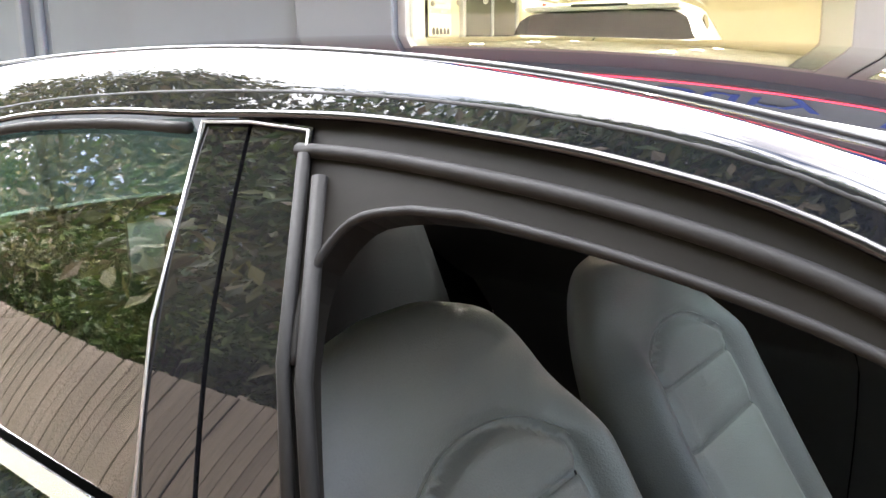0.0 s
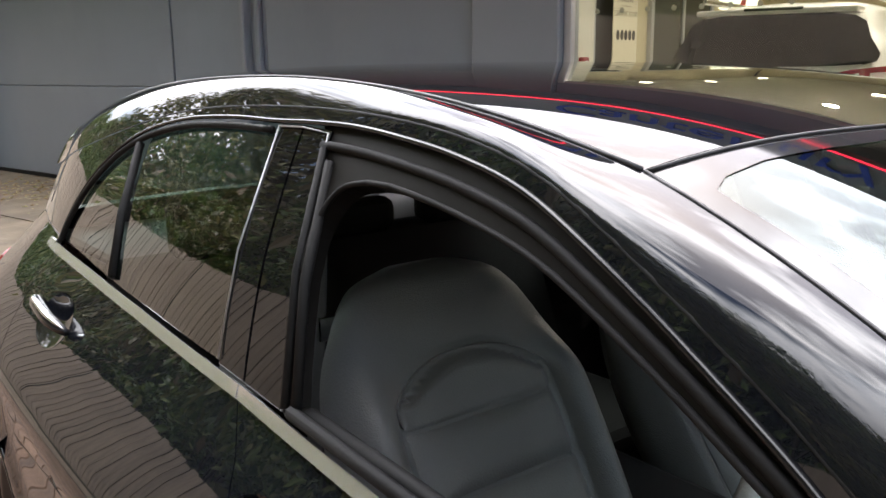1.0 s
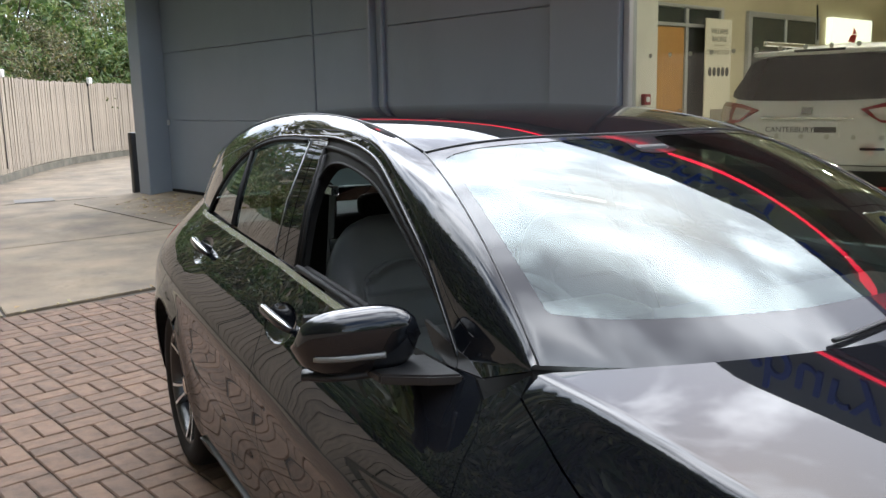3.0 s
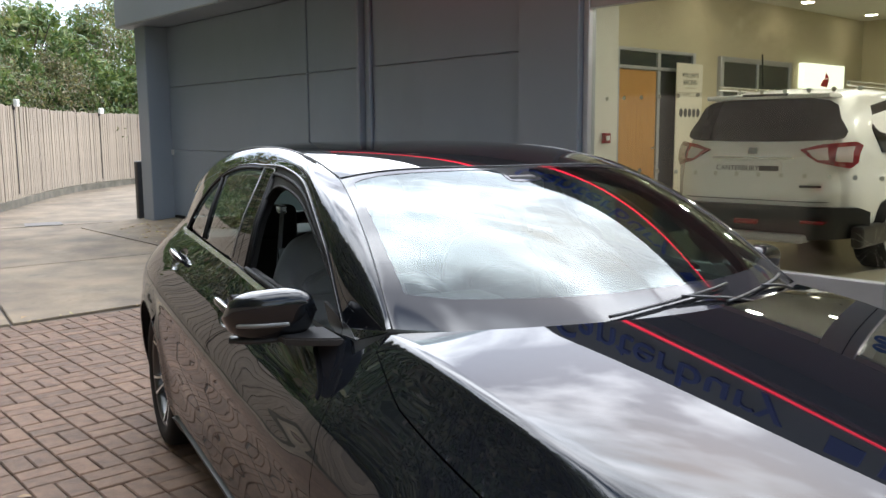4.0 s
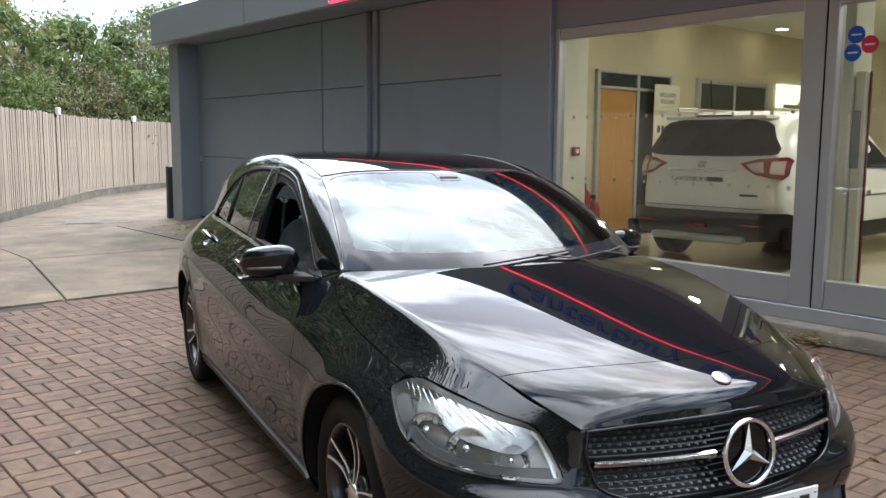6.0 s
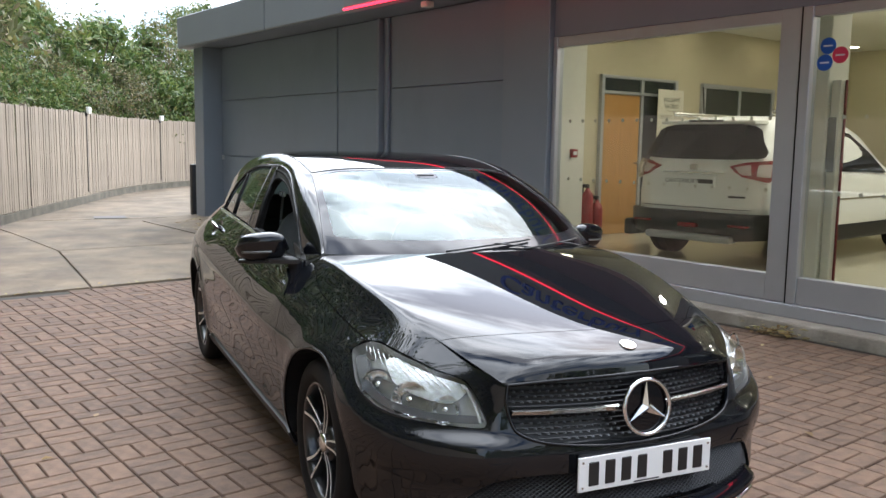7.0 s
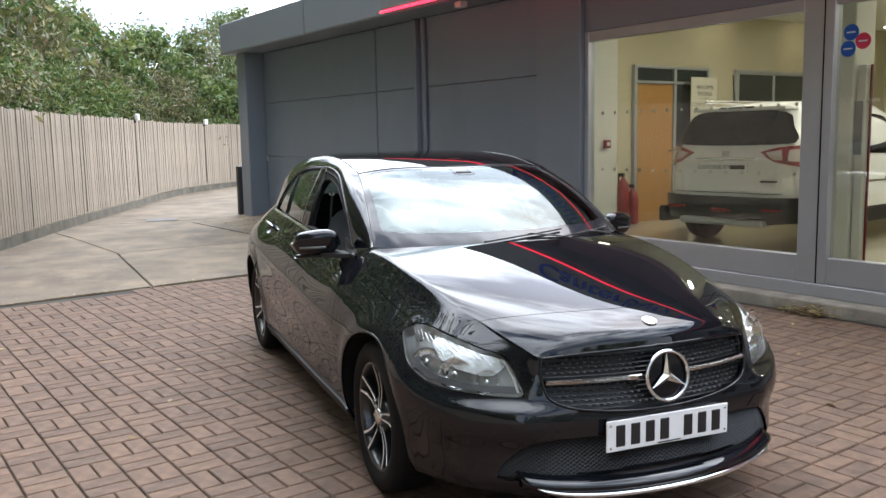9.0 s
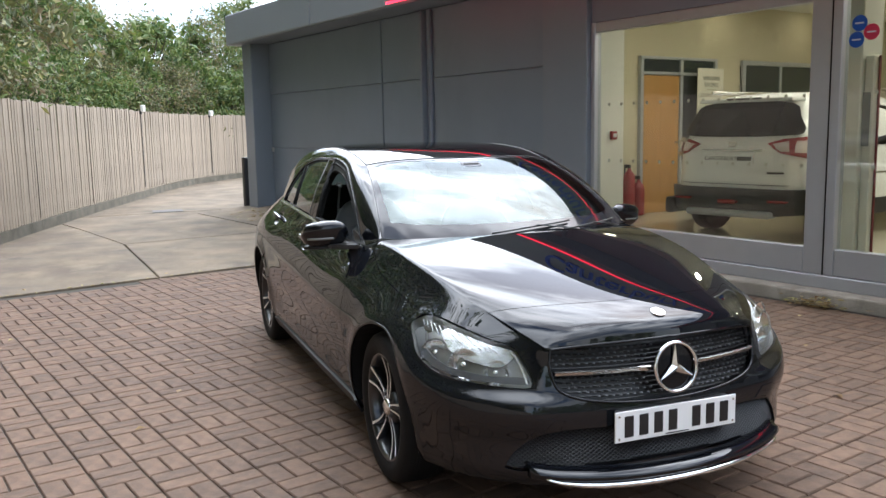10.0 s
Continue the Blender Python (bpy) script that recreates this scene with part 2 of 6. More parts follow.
def curve1(pts):
    """A smooth function through (v, f) pairs."""
    xs, ys = np.array([p[0] for p in pts], float), np.array([p[1] for p in pts], float)
    sl = np.gradient(ys, xs) if len(xs) > 2 else np.full(len(xs), (ys[-1] - ys[0]) / (xs[-1] - xs[0]))

    def f(v):
        v = min(max(v, xs[0]), xs[-1])
        i = min(max(int(np.searchsorted(xs, v)) - 1, 0), len(xs) - 2)
        h = xs[i + 1] - xs[i]
        t = (v - xs[i]) / h
        return float((2 * t**3 - 3 * t**2 + 1) * ys[i] + (t**3 - 2 * t**2 + t) * h * sl[i] + (3 * t**2 - 2 * t**3) * ys[i + 1] + (t**3 - t**2) * h * sl[i + 1])
    return f


def smooth01(a, b, v):
    t = min(max((v - a) / (b - a), 0), 1)
    return t * t * (3 - 2 * t)


def spline2(pts, n=12, closed=False):
    """Catmull-Rom through 2D points."""
    out, m = [], len(pts)
    rng = range(m) if closed else range(m - 1)
    for i in rng:
        g = lambda k: np.array(pts[k % m] if closed else pts[min(max(k, 0), m - 1)], float)
        p0, p1, p2, p3 = g(i - 1), g(i), g(i + 1), g(i + 2)
        for j in range(n):
            t = j / n
            out.append(tuple(0.5 * (2 * p1 + (p2 - p0) * t + (2 * p0 - 5 * p1 + 4 * p2 - p3) * t * t + (3 * p1 - p0 - 3 * p2 + p3) * t**3)))
    if not closed:
        out.append(tuple(pts[-1]))
    return out


INWARD = []


def patch(outer, fmap, step=0.03, holes=(), offset=0.0, flange=0.012, mirror=False, e=0.002):
    """A skin cut to a 2D outline and laid on the surface fmap(u, v), with true surface normals and a turned-in edge."""
    from mathutils.geometry import tessellate_polygon
    loops = [[Vector((p[0], p[1], 0)) for p in outer]] + [[Vector((p[0], p[1], 0)) for p in h] for h in holes]
    flat = [p for lp in loops for p in lp]
    bm = bmesh.new()
    vs = [bm.verts.new(p) for p in flat]
    for tri in tessellate_polygon(loops):
        if len(set(tri)) == 3:
            try:
                bm.faces.new([vs[i] for i in tri])
            except ValueError:
                pass
    us, ws = [p.x for p in flat], [p.y for p in flat]
    for lo, hi, ax in ((min(us), max(us), 0), (min(ws), max(ws), 1)):
        k = max(1, int(math.ceil((hi - lo) / step)))
        for i in range(1, k):
            co, no = [0, 0, 0], [0, 0, 0]
            co[ax], no[ax] = lo + (hi - lo) * i / k, 1
            bmesh.ops.bisect_plane(bm, geom=bm.verts[:] + bm.edges[:] + bm.faces[:], dist=1e-6, plane_co=co, plane_no=no)
    flip = any(fmap is f for f in INWARD)
    sx = -1 if mirror else 1
    bm.verts.ensure_lookup_table()
    pos, nor = [], []
    for v in bm.verts:
        u, w = v.co.x, v.co.y
        p = Vector(fmap(u, w))
        n = (Vector(fmap(u + e, w)) - Vector(fmap(u - e, w))).cross(Vector(fmap(u, w + e)) - Vector(fmap(u, w - e)))
        n = n.normalized() if n.length > 1e-12 else Vector((0, 0, 1))
        if flip:
            n = -n
        p = p + n * offset
        pos.append((p.x * sx, p.y, p.z))
        nor.append((n.x * sx, n.y, n.z))
    faces = []
    for f in bm.faces:
        idx = [v.index for v in f.verts]
        a, b, c = (Vector(pos[i]) for i in idx[:3])
        gn = (b - a).cross(c - a)
        if gn.dot(Vector(nor[idx[0]])) < 0:
            idx.reverse()
        faces.append(idx)
    if flange:
        for ed in bm.edges:
            if len(ed.link_faces) == 1:
                i, j = ed.verts[0].index, ed.verts[1].index
                k = len(pos)
                for q in (i, j):
                    pos.append(pos[q])
                    pos.append(tuple(Vector(pos[q]) - Vector(nor[q]) * flange))
                a, b, c = Vector(pos[k]), Vector(pos[k + 2]), Vector(pos[k + 1])
                fn = (b - a).cross(c - a)
                fn = fn.normalized() if fn.length > 1e-12 else Vector((0, 0, 1))
                mid = ed.link_faces[0].calc_center_median()
                inner = Vector(fmap(mid.x, mid.y))
                inner.x *= sx
                if fn.dot(a - inner) < 0:
                    fn = -fn
                    faces.append([k, k + 1, k + 3, k + 2])
                else:
                    faces.append([k, k + 2, k + 3, k + 1])
                nor.extend([tuple(fn)] * 4)
    bm.free()
    me = bpy.data.meshes.new("skin")
    me.from_pydata(pos, [], faces)
    me.shade_smooth()
    me.normals_split_custom_set_from_vertices(nor)
    return me


# ---- plan of the place ----
# showroom front: X runs away along the facade, Y out towards the forecourt
FA = radians(13.5)
BLD = Matrix(((-math.sin(FA), -math.cos(FA), 0, 3.163), (math.cos(FA), -math.sin(FA), 0, 5.72), (0, 0, 1, 0), (0, 0, 0, 1)))


def setting(name, bm, material, label, category, m=BLD, smooth=False, kind="structure"):
    ob = link(name, bm, material, None, "", smooth)
    ob.matrix_world = m
    return tagged(ob, label, category, "", kind)

# ---- ground ----
def grid_sheet(x0, x1, y0, y1, z, n):
    bm = bmesh.new()
    bmesh.ops.create_grid(bm, x_segments=n, y_segments=n, size=0.5)
    for v in bm.verts:
        v.co = Vector((x0 + (v.co.x + 0.5) * (x1 - x0), y0 + (v.co.y + 0.5) * (y1 - y0), z))
    return bm


setting("ground", grid_sheet(-600, 600, -600, 600, -0.06, 2), M_GROUND, "bare earth and verge round the forecourt", "ground", Matrix())


def poly_slab(outline, z0, z1, bevel=0.0):
    bm = bmesh.new()
    f = bm.faces.new([bm.verts.new((x, y, z0)) for x, y in outline])
    f.normal_update()
    if f.normal.z < 0:
        f.normal_flip()
    r = bmesh.ops.extrude_face_region(bm, geom=[f])
    top = [v for v in r["geom"] if isinstance(v, bmesh.types.BMVert)]
    for v in top:
        v.co.z = z1
    bmesh.ops.recalc_face_normals(bm, faces=bm.faces[:])
    if bevel:
        bmesh.ops.bevel(bm, geom=[e for e in bm.edges if all(v.co.z > z1 - 1e-6 for v in e.verts)], offset=bevel, segments=2, affect='EDGES')
    return bm


# edge between block paving and concrete yard
def edge_y(x):
    return 7.16 + x * .3155


pave = setting("pavement", poly_slab([(-12, edge_y(-12)), (3.6, edge_y(3.6)), (5.6, -3), (7.5, -22), (-14, -22)], -0.1, -0.011), M_SAND,
               "red-brown brick block paving in basket weave", "paving", Matrix())
yard = setting("road", poly_slab([(-14, edge_y(-14) + .03), (3.5, edge_y(3.5) + .03), (2.5, 13), (12, 45), (-16, 45)], -0.1, -0.02), M_SAND,
               "worn pale concrete yard leading past the building", "concrete yard", Matrix())
SLABS = [
    [(-12, edge_y(-12) + .04), (-1.42, edge_y(-1.42) + .04), (-1.69, 9.80), (-2.30, 12.2), (-12, 12.2)],
    [(-1.40, edge_y(-1.40) + .04), (3.3, edge_y(3.3) + .04), (3.2, 10.9), (-1.67, 9.80)],
    [(-1.68, 9.825), (3.2, 10.93), (2.6, 14.6), (-2.85, 14.2), (-2.28, 12.2)],
    [(-12, 12.22), (-2.31, 12.22), (-2.88, 14.2), (-12, 13.6)],
    [(-12, 13.63), (-2.88, 14.23), (2.6, 14.63), (10, 30), (11, 44), (-12, 44)],
]
for sl in SLABS:
    link("concrete_slab", poly_slab(sl, -.05, random.uniform(-.002, .003), .006), M_CONC, yard)
# iron cover in the yard
cover = link("drain_cover", poly_slab([(-1.05, 14.42), (-.5, 14.42), (-.5, 14.95), (-1.05, 14.95)], -.02, .009, .004), mat("cast_iron", (.07, .062, .055), .6, vary=.3, bump=.8, bump_scale=50))
tagged(cover, "rusty square iron drain cover in concrete", "drain cover")

# ---- building shell ----
GY = 0.20   # glass plane
wall_g = setting("wall_garage", bm_box(.53, 8.45, -0.1, 0.20, 0, 3.04), M_GREYDOOR, "dark grey garage frontage with panelled doors", "wall")


def door_panels(x0, x1, zs, y=.235):
    for z0, z1 in zip(zs[:-1], zs[1:]):
        link("panel", bm_box(x0, x1, .19, y, z0 + .004, z1 - .004, .006), M_GREYDOOR, wall_g)


door_panels(4.10, 8.02, (.16, 1.17, 2.13, 3.03))
door_panels(3.03, 4.07, (.16, 1.17, 2.13, 3.03))
door_panels(.57, 2.74, (.06, 1.17, 2.13, 3.03))
link("door_post", bm_box(2.97, 3.025, .0, .29, 0, 3.03, .012), M_GREY, wall_g)
link("door_channel", bm_box(2.76, 2.96, .0, .212, 0, 3.03, .006), M_GREYDOOR, wall_g)
link("down_pipe", bm_box(2.80, 2.86, .213, .262, 0, 3.03, .014, seg=2), M_GREYDOOR, wall_g)
link("door_lock", bm_box(7.95, 8.0, .23, .262, 1.10, 1.18, .006), M_ALU, wall_g)
link("bottom_seal", bm_box(3.03, 8.02, .2, .245, .12, .158, .004), M_RUBBER, wall_g)
link("bottom_seal", bm_box(.57, 2.74, .2, .245, .02, .058, .004), M_RUBBER, wall_g)
setting("wall_pillar", bm_box(-.16, .53, .12, .31, 0, 3.04, .008), M_GREY, "grey metal-clad pillar beside the showroom glass", "pillar")
setting("wall_end", bm_box(8.03, 8.42, -9, .58, 0, 3.04, .012), M_GREY, "grey metal-clad end pillar of the garage", "pillar")
setting("wall_above", bm_box(-12, -.16, -.05, .24, 2.52, 3.04, .004), M_GREY, "grey cladding above the showroom glass", "wall")
fas = setting("fascia", bm_box(5.25, 8.66, -.4, .78, 3.045, 3.57, .02, seg=3), M_FASCIA, "smooth grey metal fascia band with rounded edge", "fascia")
link("fascia_panel", bm_box(-12.5, 5.235, -.4, .78, 3.045, 3.57, .02, seg=3), M_FASCIA, fas)
link("soffit", bm_box(-12.5, 8.65, -.38, .76, 3.035, 3.049), M_GREY, fas)
setting("roof", bm_box(-12.5, 8.66, -9.2, -.38, 3.55, 3.59), M_GREY, "flat grey building roof", "roof")
setting("wall_far_end", bm_box(-12.5, -12, -9, .24, 0, 3.04), M_GREY, "grey end wall of the showroom", "wall")
setting("wall_rear", bm_box(-12, 8.03, -9.2, -9.0, 0, 3.54), M_CREAM, "cream painted rear showroom wall", "wall")
setting("wall_inner", bm_box(1.5, 1.65, -9, -.1, 0, 3.54), M_CREAM, "cream painted inner showroom wall", "wall")
setting("wall_pier", bm_box(-.05, 1.5, -.37, .115, .0, 3.54), M_WHITEWALL, "white plastered pier beside the glass", "wall")
setting("floor", bm_box(-12, 1.5, -9, GY, .0, .22), mat("floor_tile", (.52, .48, .38), .16, vary=.08, scale=2, rough_vary=.05), "glossy pale tiled showroom floor", "floor")
setting("ceiling", bm_box(-12, 1.5, -9, -.05, 3.2, 3.3), M_WHITEWALL, "white showroom ceiling", "ceiling")
setting("kerb", bm_box(-12, -.02, GY + .02, .45, -.02, .10, .015, seg=2), M_KERB, "weathered pale concrete plinth kerb", "kerb")
apron = bm_box(-.01, 8.6, .2, 1.5, -.1, .125, .0)
for v in apron.verts:
    if v.co.z > 0:
        v.co.z = (.012 if v.co.y > 1 else .03 + .012 * max(0, v.co.x))
setting("threshold", apron, M_CONC, "sloping concrete threshold below the garage doors", "threshold")

# sign box with red light line
M_SIGN = mat("sign_grey", (.24, .245, .255), .35, vary=.05)
sign = empty("fascia_sign", BLD, "dark grey illuminated fascia sign with red light line", "sign")
part("sign_box", bm_box(-11.5, 2.76, .785, .95, 3.06, 3.60, .012), M_SIGN, sign)
part("light_line", bm_box(-11.5, 2.765, .925, .956, 3.03, 3.056, .005), mat("red_light", (.8, .02, .04), .4, emit=(1.0, .03, .07), emit_strength=1.7), sign, "glowing red light line")
M_BLUE = mat("sign_blue", (.03, .07, .42), .4)
cu = bpy.data.curves.new("sign_lettering", 'FONT')
cu.body, cu.size, cu.extrude, cu.align_x = "Canterbury", .50, .015, 'LEFT'
cu.materials.append(M_BLUE)
tx = new("sign_lettering", cu)
tx.parent = sign
tx.matrix_basis = Matrix(((-1, 0, 0, -.55), (0, 0, 1, .965), (0, 1, 0, 3.2), (0, 0, 0, 1)))
for k in range(5):
    part("brand_block", bm_box(-3.45 - k * .38, -3.2 - k * .38, .948, .962, 3.2, 3.5, .006), M_BLUE, sign)
lampb = link("security_lamp", bm_box(1.45, 1.57, .55, .66, 2.965, 3.033, .015, seg=2), mat("lamp_white", (.7, .68, .62), .4))
lampb.matrix_world = BLD
tagged(lampb, "small white security lamp under the soffit", "lamp")
post = link("bollard", bm_box(8.50, 8.62, .50, .62, 0, 1.0, .02, seg=2), M_TRIM)
post.matrix_world = BLD
tagged(post, "black square bollard beside the end pillar", "bollard")

# ---- showroom glazing ----
win = setting("window_1", bm_box(-.22, -.162, GY - .05, GY + .05, .21, 2.52, .006), M_ALU, "large aluminium-framed showroom glazing", "window")


def frame_bar(x0, x1, z0, z1, d=.05):
    link("window_frame", bm_box(x0, x1, GY - d, GY + d, z0, z1, .006), M_ALU, win)


frame_bar(-2.66, -.222, 2.42, 2.518, .045)
frame_bar(-2.66, -.222, .21, .43, .045)
frame_bar(-2.84, -2.662, .21, 2.52)
frame_bar(-2.93, -2.846, .21, 2.52, .055)
frame_bar(-5.6, -2.932, 2.44, 2.518, .045)
frame_bar(-5.6, -2.932, .21, .43, .045)
frame_bar(-5.8, -5.602, .21, 2.52)
frame_bar(-8.4, -5.802, 2.42, 2.518, .045)
frame_bar(-8.4, -5.802, .21, .43, .045)
frame_bar(-12, -8.402, .21, 2.52)
link("gasket", bm_box(-2.846, -2.84, GY - .03, GY + .058, .21, 2.52), M_RUBBER, win)
for x0, x1 in ((-2.66, -.222), (-5.6, -2.932), (-8.4, -5.802)):
    g = link("pane", bm_box(x0, x1, GY - .006, GY + .006, .43, 2.42 if x0 != -5.6 else 2.44), M_GLASS_SHOP, win)
    g.visible_shadow = False
setting("sill", bm_box(-12, -.162, GY - .04, GY + .07, .10, .208, .006), M_ALU, "aluminium sill along the showroom glazing", "sill")
M_DOT = mat("frosted_dot", (.55, .54, .47), .7)
for x0, x1 in ((-2.6, -.25), (-5.55, -2.9)):
    bm = bmesh.new()
    for z in (1.68, 1.10):
        k = 0
        while x1 - .12 - k * .17 > x0:
            bmesh.ops.create_circle(bm, cap_ends=True, segments=14, radius=.017, matrix=Matrix.Translation((x1 - .12 - k * .17, GY - .012, z)) @ pose(0, 0, 0, 90, 0, 0))
            k += 1
    ob = link("glass_dots", bm, M_DOT, win, "rows of frosted dots on the glass")
    ob["kind"] = "stuff"
for x, z, c in ((-3.04, 2.215, (.01, .09, .42)), (-3.02, 2.09, (.01, .09, .42)), (-3.14, 2.14, (.55, .03, .09))):
    bm = bmesh.new()
    bmesh.ops.create_cone(bm, cap_ends=True, segments=32, radius1=.062, radius2=.062, depth=.002, matrix=Matrix.Translation((x, GY + .0095 + (.003 if c[0] > .1 else 0), z)) @ pose(0, 0, 0, 90, 0, 0))
    st = link("window_sticker", bm, mat("sticker", c, .4))
    st.matrix_world = BLD
    tagged(st, "round coloured sticker on the showroom glass", "sticker", "stickers on the glass")
    link("sticker_bar", bm_box(x - .035, x + .035, GY + .011, GY + .015, z - .006, z + .006), mat("sticker_ink", (.6, .65, .7), .5), st)

# ---- showroom contents ----
M_WOOD = mat("oak_door", (.46, .235, .07), .42, vary=.22, scale=3, stretch=(8, 8, .8), bump=.1)
M_DARKVOID = mat("dark_room", (.02, .02, .022), .6)
dr = setting("door_1", bm_box(1.455, 1.495, -3.11, -2.37, .225, 2.14, .004), M_WOOD, "light oak veneer door in the inner wall", "door")
for y0, y1, z0, z1 in ((-3.18, -3.12, .225, 2.40), (-2.36, -2.30, .225, 2.40), (-3.95, -3.88, .225, 2.40)):
    link("door_frame", bm_box(1.44, 1.5, y0, y1, z0, z1, .004), M_ALU, dr)
link("door_frame", bm_box(1.44, 1.5, -3.88, -2.30, 2.36, 2.40, .004), M_ALU, dr)
link("door_frame", bm_box(1.44, 1.5, -3.88, -2.30, 2.15, 2.19, .004), M_ALU, dr)
link("transom_glass", bm_box(1.47, 1.49, -3.88, -2.36, 2.19, 2.36), mat("dark_glass", (.03, .035, .04), .08), dr)
# dark sheet stands in for the unlit opening beside the door
link("side_light", bm_box(1.47, 1.49, -3.88, -3.18, .225, 2.15), M_DARKVOID, dr)
link("door_handle", bm_box(1.41, 1.45, -3.08, -2.98, 1.20, 1.22, .006), M_SATIN, dr)
wi = setting("window_2", bm_box(1.46, 1.496, -6.45, -4.60, 1.3, 2.36), mat("office_glass", (.05, .055, .055), .08), "dark interior office window in a grey frame", "window")
for y0, y1, z0, z1 in ((-6.5, -6.42, 1.25, 2.40), (-4.63, -4.55, 1.25, 2.40), (-5.55, -5.50, 1.25, 2.40), (-6.42, -4.63, 2.33, 2.40), (-6.42, -4.63, 1.25, 1.32)):
    link("window_frame", bm_box(1.44, 1.498, y0, y1, z0, z1, .004), M_ALU, wi)
box_s = link("light_box", bm_box(1.4, 1.496, -8.16, -6.80, 2.04, 2.42, .01), mat("light_panel", (.75, .76, .62), .5, emit=(.95, 1.0, .75), emit_strength=.6))
box_s.matrix_world = BLD
tagged(box_s, "pale glowing wall light box with red mark", "light box")
for pts in (((-7.32, 2.09), (-7.55, 2.07), (-7.62, 2.20), (-7.42, 2.19)), ((-7.46, 2.20), (-7.62, 2.21), (-7.50, 2.30))):
    bm = bmesh.new()
    bm.faces.new([bm.verts.new((1.394, y, z)) for y, z in pts])
    link("brand_block", bm, mat("brand_red", (.6, .03, .03), .5), box_s)
# pull-up banner
ban = link("banner", bm_box(1.33, 1.342, -3.94, -3.36, .27, 2.25, .002), mat("banner_cream", (.66, .62, .5), .6))
ban.matrix_world = BLD
tagged(ban, "cream pull-up banner with dark print", "banner")
link("banner_base", bm_box(1.27, 1.40, -3.97, -3.33, .22, .27, .01), M_ALU, ban)
M_PRINT = mat("banner_print", (.05, .05, .05), .6)


def words(text, size, m, material, parent, name="lettering", align='CENTER'):
    """Raised lettering in the built-in font; m places its baseline."""
    c = bpy.data.curves.new(name, 'FONT')
    c.body, c.size, c.extrude, c.align_x = text, size, .0008, align
    c.materials.append(material)
    o = new(name, c)
    o.parent = parent
    o.matrix_basis = m
    return o


# lettering faces the forecourt end: reading runs towards the back wall
def on_inner(x, y, z):
    return Matrix(((0, 0, -1, x), (-1, 0, 0, y), (0, 1, 0, z), (0, 0, 0, 1)))


words("WILLIAMS", .085, on_inner(1.328, -3.66, 2.08), M_PRINT, ban)
words("RACING", .085, on_inner(1.328, -3.66, 1.99), M_PRINT, ban)
link("print_bar", bm_box(1.326, 1.331, -3.76, -3.56, 1.945, 1.95), M_PRINT, ban)
words("CERAMIC COAT", .078, on_inner(1.328, -3.66, 1.84), mat("print_grey", (.22, .2, .17), .6), ban)
for k in range(5):
    bm = bmesh.new()
    bmesh.ops.create_cone(bm, cap_ends=True, segments=18, radius1=.036, radius2=.036, depth=.004, matrix=Matrix.Translation((1.328, -3.85 + k * .095, 1.64)) @ pose(0, 0, 0, 0, 90, 0) @ Matrix.Diagonal((1.5, 1, 1, 1)))
    link("print_spot", bm, M_PRINT, ban)
link("print_bar", bm_box(1.325, 1.331, -3.84, -3.5, .6, 1.2), bpy.data.materials["print_grey"], ban)
# alarm call point, column, door post, extinguisher
al = link("alarm_point", bm_box(-.088, -.051, -.24, -.15, 1.31, 1.40, .006), mat("alarm_red", (.26, .016, .02), .45))
al.matrix_world = BLD
tagged(al, "red fire alarm call point on the white pier", "alarm")
link("alarm_plate", bm_box(-.094, -.087, -.22, -.17, 1.335, 1.375, .003), mat("alarm_white", (.7, .68, .66), .4), al)
setting("column", bm_box(-2.80, -2.50, -.60, -.28, .22, 3.2, .01), M_WHITEWALL, "white plastered column behind the glass", "column")
gp = empty("glass_door_post", BLD, "white door post with thin red edging inside the showroom", "post")
part("post_body", bm_box(-2.885, -2.81, -.42, -.32, .22, 2.0, .006), M_WHITEWALL, gp)
part("red_edge", bm_box(-2.90, -2.886, -.41, -.385, .22, 2.0, .003), mat("edge_red", (.16, .012, .016), .5), gp)
part("notice", bm_box(-2.87, -2.80, -.318, -.313, 1.25, 1.7, .002), mat("notice_grey", (.2, .2, .19), .5), gp)


def extinguisher(x, y, h):
    e = empty("fire_extinguisher", BLD @ Matrix.Translation((x, y, .22)), "red fire extinguisher standing by the oak door", "extinguisher", "extinguishers by the door")
    red = bpy.data.materials["alarm_red"]
    prof = [(.001, .0), (.075, .01), (.08, .03), (.08, h - .14), (.07, h - .08), (.035, h - .04), (.025, h - .02), (.025, h), (.001, h)]
    rings = [[(r * math.cos(2 * math.pi * k / 20), r * math.sin(2 * math.pi * k / 20), z) for k in range(20)] for r, z in prof]
    bm = bmesh.new()
    vs = [[bm.verts.new(p) for p in r] for r in rings]
    for r0, r1 in zip(vs[:-1], vs[1:]):
        for k in range(20):
            bm.faces.new((r0[k], r0[(k + 1) % 20], r1[(k + 1) % 20], r1[k]))
    part("cylinder", bm, red, e, "", True)
    part("valve", bm_box(-.02, .09, -.015, .015, h, h + .05, .006), M_TRIM, e)
    part("hose", bm_box(.075, .095, -.012, .012, .2, h, .006), M_TRIM, e)


extinguisher(1.36, -2.0, .66)
extinguisher(1.36, -2.19, .5)
